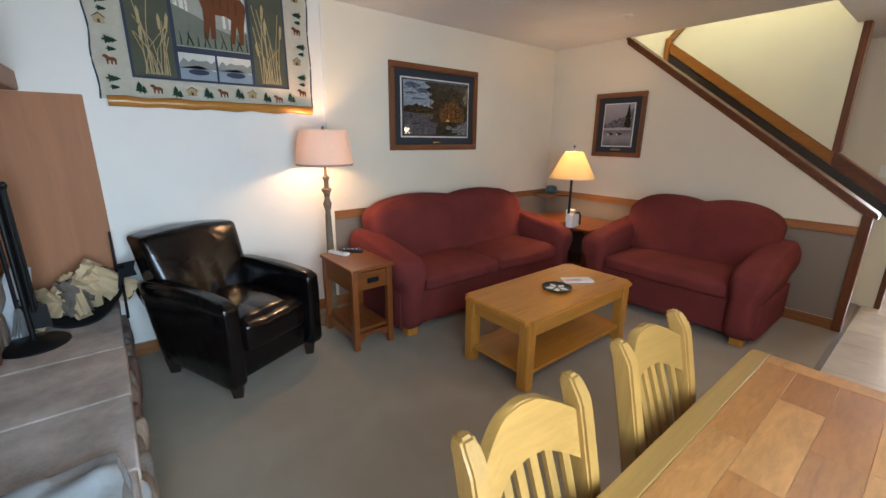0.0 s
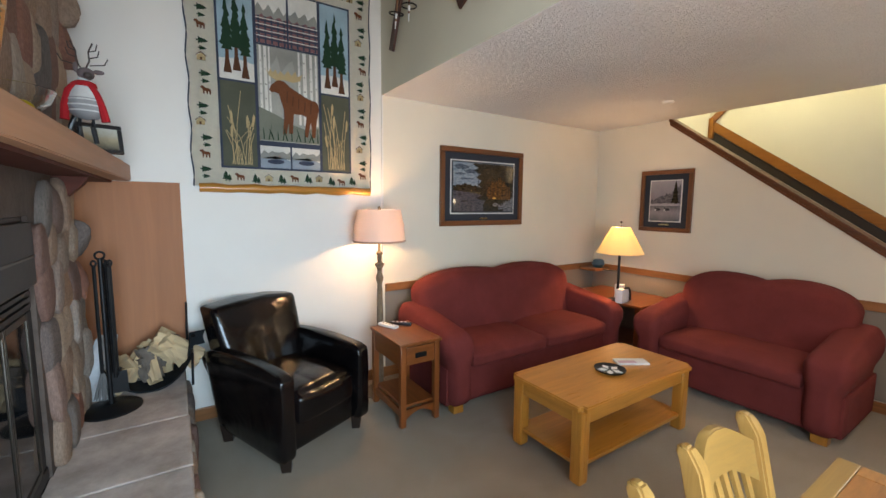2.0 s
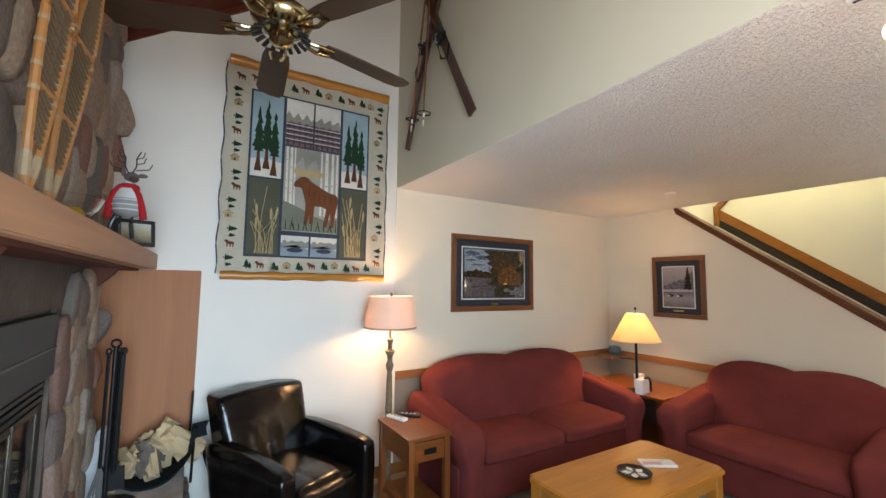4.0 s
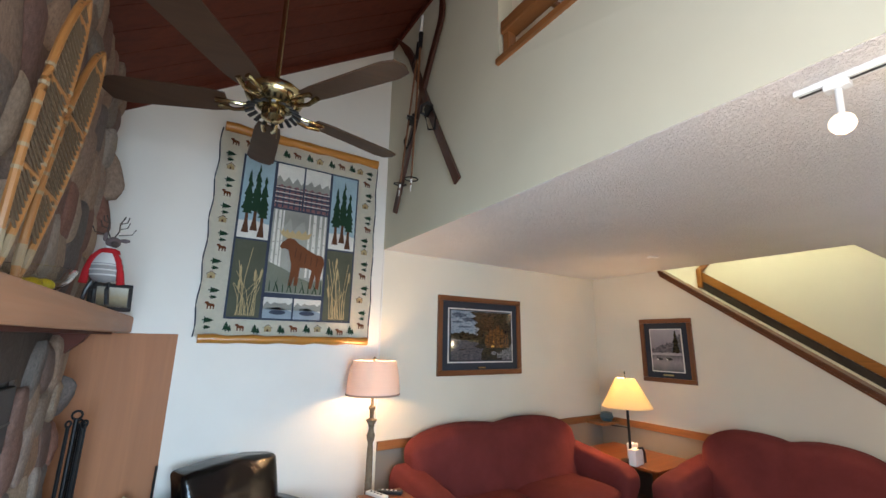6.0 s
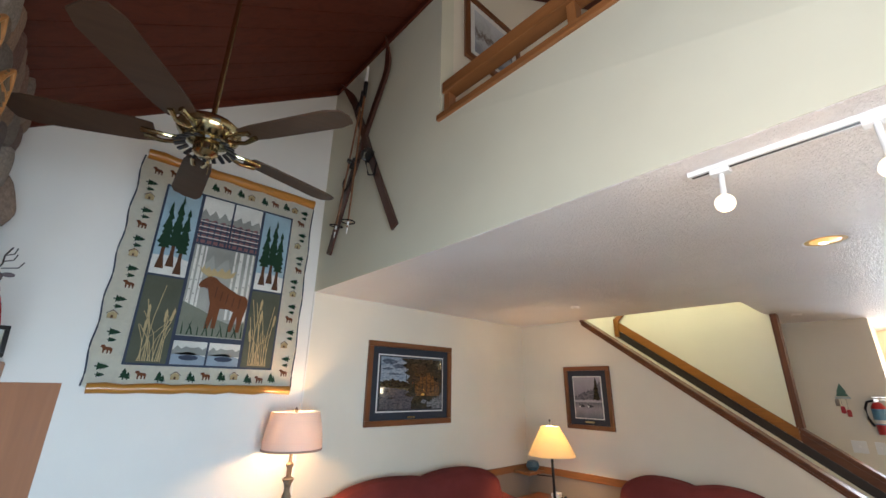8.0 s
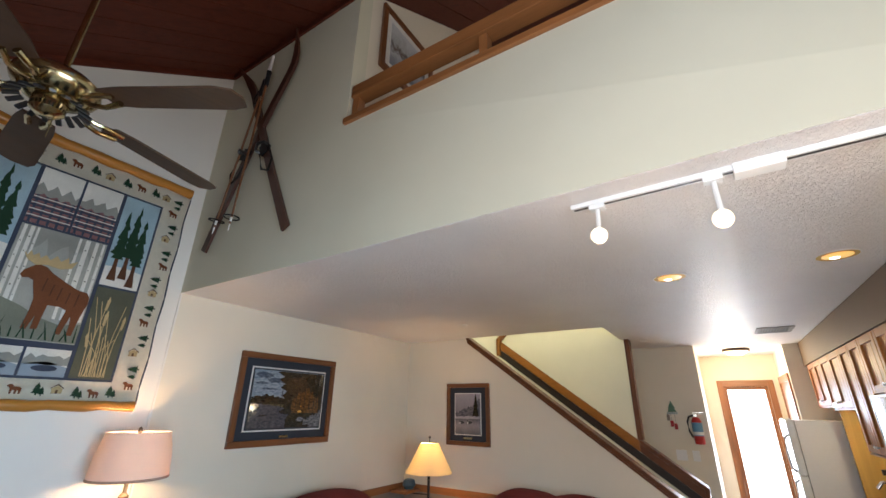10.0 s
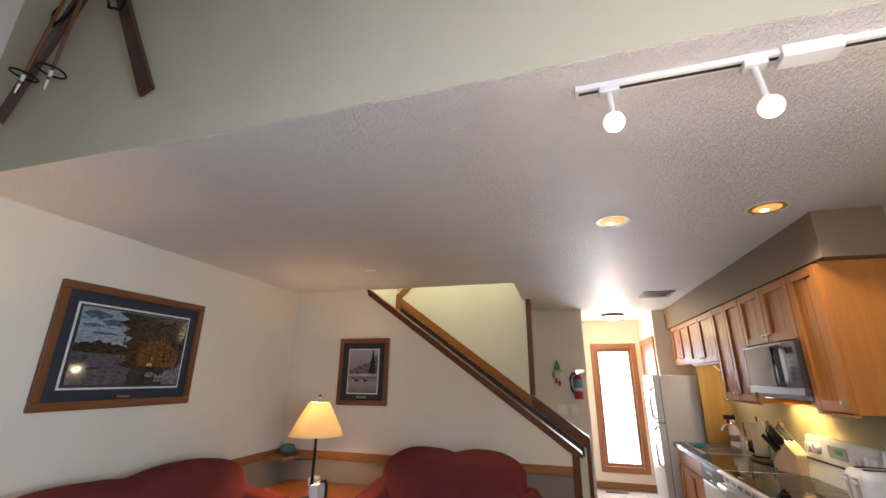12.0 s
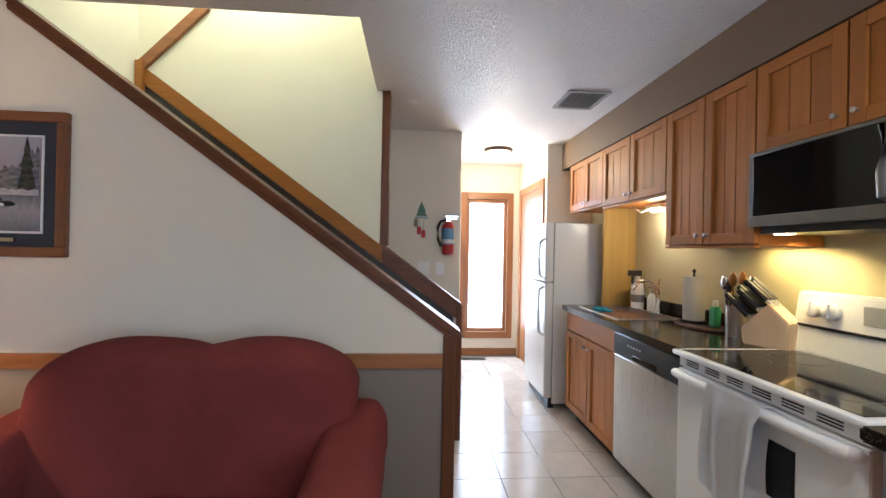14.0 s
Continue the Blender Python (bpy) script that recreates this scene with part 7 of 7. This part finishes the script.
part("foot_rail", boxes((-0.13, 0.13, -0.08, 0.08, 0, 0.014)), BLACK, ob)
part("cord", path_tube(bm_new(), [(-0.12, -0.09, 0.02), (-0.17, -0.06, 0.006), (-0.22, -0.02, 0.006), (-0.20, 0.05, 0.006), (-0.14, 0.07, 0.006)], 0.005, 8), WHITEPLASTIC, ob)
one("upright_cover", prism(bm_new(), [(-0.05, 0.0), (0.05, 0.0), (0.035, 0.30), (-0.035, 0.30)], "y", -0.02, 0.02), WHITEPLASTIC, "white upright splash cover by the range", "cover", pose(4.10, -0.68, 0.915))
ob = thing("under_cabinet_lamp", "white under-cabinet light fixture above the sink", "lamp", pose(5.95, -0.60, 1.60))
part("housing", boxes((-0.09, 0.09, -0.04, 0.04, 0.06, 0.09), bevel=0.008), WHITEPLASTIC, ob)
part("bulb", cushion(bm_new(), -0.06, 0.06, -0.02, 0.02, 0.035, 0.06, 0.012), BULB, ob)
part("arm", path_tube(bm_new(), [(0.08, 0, 0.07), (0.12, 0.05, 0.04), (0.17, 0.08, 0.085)], 0.006, 8), WHITEPLASTIC, ob)
lamp("sink_light", "POINT", pose(5.95, -0.60, 1.60), 5.0, (1.0, 0.88, 0.6), 0.05)
lamp("range_light", "AREA", look((4.80, -0.55, 1.41), (4.80, -0.66, 0.9)), 1.3, (1.0, 0.72, 0.30), 0.12, 0.08, spread=120)
lamp("cabinet_light", "AREA", look((5.0, -0.64, 1.37), (5.0, -0.70, 0.9)), 1.7, (1.0, 0.72, 0.25), 0.3, 0.06)

# ---------------------------------------------------------------- ceiling fittings
CANTRIM = plain("gold_baffle", (0.62, 0.42, 0.06), 0.35, 0.3)
for x, y in ((3.62, 0.64), (3.61, -0.147)):
    ob = thing("recessed_light", "round recessed ceiling light with gold baffle", "ceiling light", pose(x, y, CEILING), "recessed kitchen lights")
    part("trim_ring", lathe(bm_new(), [(0.088, -0.003), (0.098, -0.005), (0.102, -0.001), (0.088, 0.0)], 36), WHITEPLASTIC, ob)
    part("baffle", lathe(bm_new(), [(0.092, -0.003), (0.080, -0.0025), (0.070, -0.002), (0.0, -0.0015)], 36), CANTRIM, ob)
    # reflector emits amber in place of the bulb light it would throw back
    part("reflector", lathe(bm_new(), [(0.0, -0.010), (0.045, -0.008), (0.066, -0.0035), (0.0, -0.001)], 24), glow("reflector_lamplight", (1.0, 0.60, 0.16), 0.75), ob, "recessed reflector with the bulb's light on it as amber glow")
    part("bulb_tip", lathe(bm_new(), [(0.0, -0.018), (0.018, -0.014), (0.026, -0.006)], 20, (0.012, 0.01)), glow("recessed_bulb", (1.0, 0.9, 0.7), 3.0), ob, "bright round bulb face")
    lamp("recessed_light_beam", "SPOT", look((x, y, CEILING - 0.03), (x, y, 0)), 29, SOFTWARM, 0.05, spot=130)

track = thing("track_light", "white ceiling track with round bulbs", "track light", pose(2.354, 0.885, CEILING, 0, 0, -2.3))
part("rail", boxes((-0.018, 0.018, -1.5, 0.0, -0.02, 0.0), bevel=0.002), WHITEGLOSS, track)
part("track_slot", boxes((-0.006, 0.006, -1.48, -0.01, -0.0215, -0.0195)), BLACK, track)
part("feed_box", boxes((-0.03, 0.03, -0.69, -0.55, -0.04, 0.0), bevel=0.004), WHITEGLOSS, track)
TRACKBULB = glow("white_globe_bulb", (1.0, 0.80, 0.55), 1.7)
for y, drop in ((-0.10, 0.0), (-0.49, 0.03), (-0.95, 0.0), (-1.3, 0.0)):
    head = part("head", boxes((-0.02, 0.02, y - 0.03, y + 0.03, -0.04, -0.02), bevel=0.004), WHITEGLOSS, track)
    part("stem", tube(bm_new(), (0, y, -0.04), (-0.02, y, -0.13 - drop), 0.009), WHITEGLOSS, head)
    bm = bm_new()
    bmesh.ops.create_uvsphere(bm, u_segments=20, v_segments=14, radius=0.031, matrix=Matrix.Translation((-0.03, y, -0.16 - drop)))
    part("bulb", bm, TRACKBULB, head, "glowing globe bulb")
    lamp("track_bulb_light", "POINT", pose(2.322 + 0.04 * y, 0.885 + y, CEILING - 0.235 - drop), 1.1, (1.0, 0.80, 0.58), 0.04)
ob = thing("ceiling_vent", "grey slotted air register in the ceiling", "air vent", pose(6.05, -0.07, CEILING))
part("frame", boxes((-0.17, 0.17, -0.15, -0.125, -0.012, 0), (-0.17, 0.17, 0.125, 0.15, -0.012, 0), (-0.17, -0.145, -0.125, 0.125, -0.012, 0), (0.145, 0.17, -0.125, 0.125, -0.012, 0), bevel=0.003), plain("grey_enamel", (0.34, 0.33, 0.32), 0.5), ob)
part("backing", boxes((-0.145, 0.145, -0.125, 0.125, -0.003, -0.001)), BLACK, ob)
for i in range(11):
    y = -0.115 + i * 0.023
    part("slat", box(bm_new(), -0.145, 0.145, -0.009, 0.009, -0.001, 0.001, 0, 1, pose(0, y, -0.007, -35, 0, 0)), plain("grey_slat", (0.30, 0.29, 0.28), 0.5), ob)
for x, y, label in ((4.39, 2.567, "round white smoke detector on the ceiling"), (6.25, 1.15, "round white smoke detector near the stairs")):
    ob = thing("smoke_detector", label, "smoke detector", pose(x, y, CEILING))
    part("body", lathe(bm_new(), [(0.0, -0.016), (0.03, -0.015), (0.044, -0.009), (0.048, 0.0)], 28), WHITEPLASTIC, ob)
    part("test_button", lathe(bm_new(), [(0.0, -0.019), (0.010, -0.018), (0.011, -0.0155)], 14), WHITEMAT, ob)
ob = thing("hall_ceiling_light", "flush dome hall light with a dark metal band", "ceiling light", pose(7.55, 0.22, CEILING))
part("dome", lathe(bm_new(), [(0.0, -0.085), (0.06, -0.08), (0.11, -0.06), (0.135, -0.035)], 32), glow("warm_dome", (1.0, 0.82, 0.5), 3.0), ob)
part("band", lathe(bm_new(), [(0.135, -0.035), (0.15, -0.035), (0.155, 0.0), (0.0, 0.0)], 32), plain("bronze_band", (0.08, 0.05, 0.035), 0.4, 0.6), ob)
lamp("hall_light", "POINT", pose(7.55, 0.22, 2.20), 22, (1.0, 0.76, 0.42), 0.08)

# ---------------------------------------------------------------- hall
win = tagged(new("window_1"), "tall hall window with oak casing and daylight behind", "window", kind="structure")
WY0, WY1, WZ0, WZ1 = -0.09, 0.44, 0.30, 2.0
part("casing", boxes((END - 0.02, END, WY0 - 0.075, WY0, WZ0 - 0.08, WZ1 + 0.09), bevel=0.004), OAK_Z, win)
part("casing", boxes((END - 0.02, END, WY1, WY1 + 0.075, WZ0 - 0.08, WZ1 + 0.09), bevel=0.004), OAK_Z, win)
part("casing", boxes((END - 0.022, END, WY0, WY1, WZ1, WZ1 + 0.09), bevel=0.004), OAK_Y, win)
part("window_sill", boxes((END - 0.03, END, WY0, WY1, WZ0 - 0.08, WZ0), bevel=0.004), OAK_Y, win)
part("sash", boxes((END + 0.02, END + 0.06, WY0, WY0 + 0.04, WZ0, WZ1), (END + 0.02, END + 0.06, WY1 - 0.04, WY1, WZ0, WZ1), (END + 0.02, END + 0.06, WY0 + 0.04, WY1 - 0.04, WZ0, WZ0 + 0.04), (END + 0.02, END + 0.06, WY0 + 0.04, WY1 - 0.04, WZ1 - 0.04, WZ1)), OAK_Z, win)
pane = part("pane", boxes((END + 0.035, END + 0.041, WY0 + 0.04, WY1 - 0.04, WZ0 + 0.04, WZ1 - 0.04)), glass("window_glass", (1, 1, 1), 0.0), win)
pane.visible_shadow = False
struct("backdrop_daylight", boxes((END + 1.2, END + 1.22, -1.4, 1.8, -0.4, 3.2)), glow("bright_overcast_outdoors", (1.0, 0.99, 0.97), 5.0), "blown out daylight outside the hall window")
door = tagged(new("door_1"), "oak hall door with casing", "door", kind="structure")
part("slab", boxes((7.42, 8.22, -0.262, -0.228, 0.01, 2.03), bevel=0.003), OAK_Z, door)
part("casing", boxes((7.34, 7.42, -0.236, -0.216, 0.0, 2.11), bevel=0.003), OAK_Z, door)
part("casing", boxes((8.22, 8.30, -0.236, -0.216, 0.0, 2.11), bevel=0.003), OAK_Z, door)
part("casing", boxes((7.42, 8.22, -0.236, -0.214, 2.03, 2.11), bevel=0.003), OAK_X, door)
ob = thing("floor_register", "dark slotted floor register in the hall", "air vent", pose(8.2, 0.35, 0.0))
part("plate", boxes((-0.06, 0.06, -0.15, 0.15, 0.0, 0.006), bevel=0.002), plain("brown_metal", (0.06, 0.045, 0.035), 0.5, 0.5), ob)
for i in range(8):
    part("slot", boxes((-0.045, 0.045, -0.135 + i * 0.035, -0.12 + i * 0.035, 0.006, 0.0075)), BLACK, ob)
ob = thing("fire_extinguisher", "red fire extinguisher with a blue label on the wall", "fire extinguisher", pose(HALL - 0.06, 0.80, 1.30))
part("cylinder", lathe(bm_new(), [(0.0, 0.0), (0.05, 0.0), (0.055, 0.02), (0.055, 0.25), (0.035, 0.29), (0.018, 0.30), (0.0, 0.30)], 24), plain("red_enamel", (0.45, 0.02, 0.02), 0.3, coat=0.4), ob)
part("label_wrap", lathe(bm_new(), [(0.0555, 0.09), (0.0565, 0.091), (0.0565, 0.235), (0.0555, 0.236)], 24), plain("blue_label", (0.12, 0.28, 0.42), 0.4), ob)
part("label_text", lathe(bm_new(), [(0.0568, 0.10), (0.0572, 0.10), (0.0572, 0.135), (0.0568, 0.135)], 24), WHITEMAT, ob)
part("valve", boxes((-0.02, 0.02, -0.02, 0.02, 0.295, 0.335), bevel=0.004), CHROME, ob)
part("lever", boxes((-0.012, 0.012, -0.09, 0.03, 0.34, 0.352), (-0.01, 0.01, -0.08, 0.02, 0.318, 0.328), bevel=0.003), CHROME, ob)
part("hose", path_tube(bm_new(), [(0, 0.02, 0.315), (0, 0.07, 0.30), (0, 0.095, 0.24), (0, 0.09, 0.14), (0, 0.062, 0.07)], 0.011, 8), BLACK, ob)
part("bracket", boxes((0.05, 0.06, -0.02, 0.02, 0.05, 0.28)), BLACKMETAL, ob)
ob = thing("hanging_ornament", "green tree ornament with small red charms", "ornament", pose(HALL - 0.012, 1.045, 1.45))
tree = [(-0.012, 0.20), (0.05, 0.20), (0.03, 0.24), (0.04, 0.24), (0.0, 0.33), (-0.04, 0.24), (-0.03, 0.24), (-0.05, 0.20)]
part("tree", prism(bm_new(), tree, "x", -0.006, 0.006), plain("faded_green", (0.12, 0.22, 0.16), 0.8), ob)
part("crossbar", boxes((-0.006, 0.006, -0.06, 0.06, 0.175, 0.195), bevel=0.003), plain("pale_blue_wood", (0.4, 0.47, 0.47), 0.8), ob)
for y, z0, c in ((0.02, 0.03, (0.5, 0.04, 0.05)), (-0.02, 0.0, (0.5, 0.06, 0.06)), (0.05, 0.10, (0.3, 0.25, 0.2))):
    part("string", boxes((-0.001, 0.001, y - 0.001, y + 0.001, z0 + 0.05, 0.176)), BLACK, ob)
    part("charm", cushion(bm_new(), -0.008, 0.008, y - 0.018, y + 0.018, z0, z0 + 0.07, 0.008, (0, 0), 4), plain("charm_red" if c[0] > 0.4 else "charm_brown", c, 0.7), ob)
for y, w in ((0.868, 0.075), (1.02, 0.115)):
    ob = thing("light_switch", "cream wall switch plate", "light switch", pose(HALL, y, 1.11))
    part("plate", boxes((-0.006, 0, -w / 2, w / 2, 0, 0.115), bevel=0.002), WHITEPLASTIC, ob)
    part("toggle", boxes((-0.014, -0.006, -0.006, 0.006, 0.045, 0.07), bevel=0.002), WHITEPLASTIC, ob)

# patio door and window behind the walk
slider = tagged(new("door_2"), "white sliding glass patio door in the south wall", "door", kind="structure")
for x in (0.2, 1.11, 2.02):
    part("door_frame", boxes((x, x + 0.08, SOUTH - 0.12, SOUTH - 0.05, 0.03, 2.2)), WHITEGLOSS, slider)
for z in (0.03, 2.13):
    part("door_frame", boxes((0.28, 2.02, SOUTH - 0.12, SOUTH - 0.055, z, z + 0.07)), WHITEGLOSS, slider)
pat = tagged(new("window_2"), "wide white window high in the west wall", "window", kind="structure")
for y in (-0.69, 0.27, 1.20):
    part("window_frame", boxes((WEST - 0.12, WEST - 0.04, y - 0.03, y + 0.05, 1.25, 2.75)), WHITEGLOSS, pat)
for z in (1.25, 2.05, 2.68):
    part("window_frame", boxes((WEST - 0.12, WEST - 0.04, -0.64, 1.17, z, z + 0.07)), WHITEGLOSS, pat)

# ---------------------------------------------------------------- pieces: floor tiles and stones
floor_tiles = tagged(new("floor_tiles"), "square cream ceramic floor tiles with dark grout", "floor", kind="structure")
S = 0.305
tile_me = mesh_of("tile", boxes((0.002, S - 0.002, 0.002, S - 0.002, -0.008, 0.0), bevel=0.0015), TILE)
for i in range(-8, 11):
    for j in range(-4, 5):
        x, y = 5.56 + i * S, 0.265 + j * S
        x1, y1 = x + S, y + S
        if x < 3.0 or x1 > END + 0.05 or y1 > (0.93 if x < FAR else 1.8) or y < SOUTH - 0.2:
            continue
        t = new("tile", tile_me)
        t.location = (x, y, random.uniform(-0.0006, 0.0004))
        t.parent = floor_tiles
struct("floor_threshold", boxes((3.0, EAST, 0.872, 0.905, -0.02, 0.004), bevel=0.002), plain("brown_threshold", (0.12, 0.08, 0.05), 0.6), "thin brown threshold strip between tile and carpet")

rng = random.Random(11)
stone_meshes = []
for k in range(9):
    bm = bm_new()
    bmesh.ops.create_icosphere(bm, subdivisions=3, radius=1.0)
    for v in bm.verts:
        p = v.co.copy()
        q = Vector((math.copysign(abs(c) ** 0.62, c) for c in p))
        v.co = q * (0.82 + 0.22 * noise.noise(p * 0.9 + Vector((k * 7.3, k, 0))) + 0.06 * noise.noise(p * 2.6 + Vector((0, k * 3.1, 0))))
    stone_meshes.append(mesh_of("stone", bm, STONE))


def lay_stones(parent, name, a0, a1, z0, z1, size, place, holes=()):
    """Courses of uneven stones over a face: a along it, z up."""
    z = z0
    while z < z1:
        h = rng.uniform(1.0, 1.6) * size
        a = a0 - rng.uniform(0, size * 0.6)
        while a < a1:
            w = rng.uniform(0.62, 1.15) * size
            ca, cz = a + w / 2, z + h / 2 + rng.uniform(-0.18, 0.18) * size
            if a0 - 0.02 < ca < a1 + 0.02 and cz < z1 and not any(p - 0.3 * w < ca < q + 0.3 * w and r < cz < s + 0.4 * h for p, q, r, s in holes):
                st = new(name, stone_meshes[rng.randrange(len(stone_meshes))])
                st.parent = parent
                st.matrix_local = place(ca, cz) @ pose(0, 0, 0, 0, rng.uniform(-25, 25), 0) @ pose(0, 0, 0, 0, rng.choice((0, 180)), rng.choice((0, 180))) @ Matrix.Diagonal((w * 0.64, 0.05 * rng.uniform(0.7, 1.25), h * 0.66, 1))
            a += w * 0.93
        z += h * 0.88


front = lambda a, z: pose(BREAST + 0.005, a, z, 0, 0, 90)
side = lambda a, z: pose(a, BY1 - 0.005, z, 0, 0, 0)
lay_stones(fireplace, "stone", BY0 + 0.05, BY1 - 0.02, 0.44, 1.62, 0.165, front, ((FY0, FY1, 0.3, FZ1),))
lay_stones(fireplace, "stone", BY0 + 0.05, BY1 - 0.02, 1.80, 3.16, 0.20, front)
lay_stones(fireplace, "stone", WEST + 0.08, BREAST, 0.44, 1.62, 0.17, side)
lay_stones(fireplace, "stone", WEST + 0.08, BREAST, 1.80, 3.10, 0.185, side)
lay_stones(hearth, "stone", 1.1, NORTH - 0.04, 0.03, 0.34, 0.115, lambda a, z: pose(0.765, a, z, 0, 0, 90))
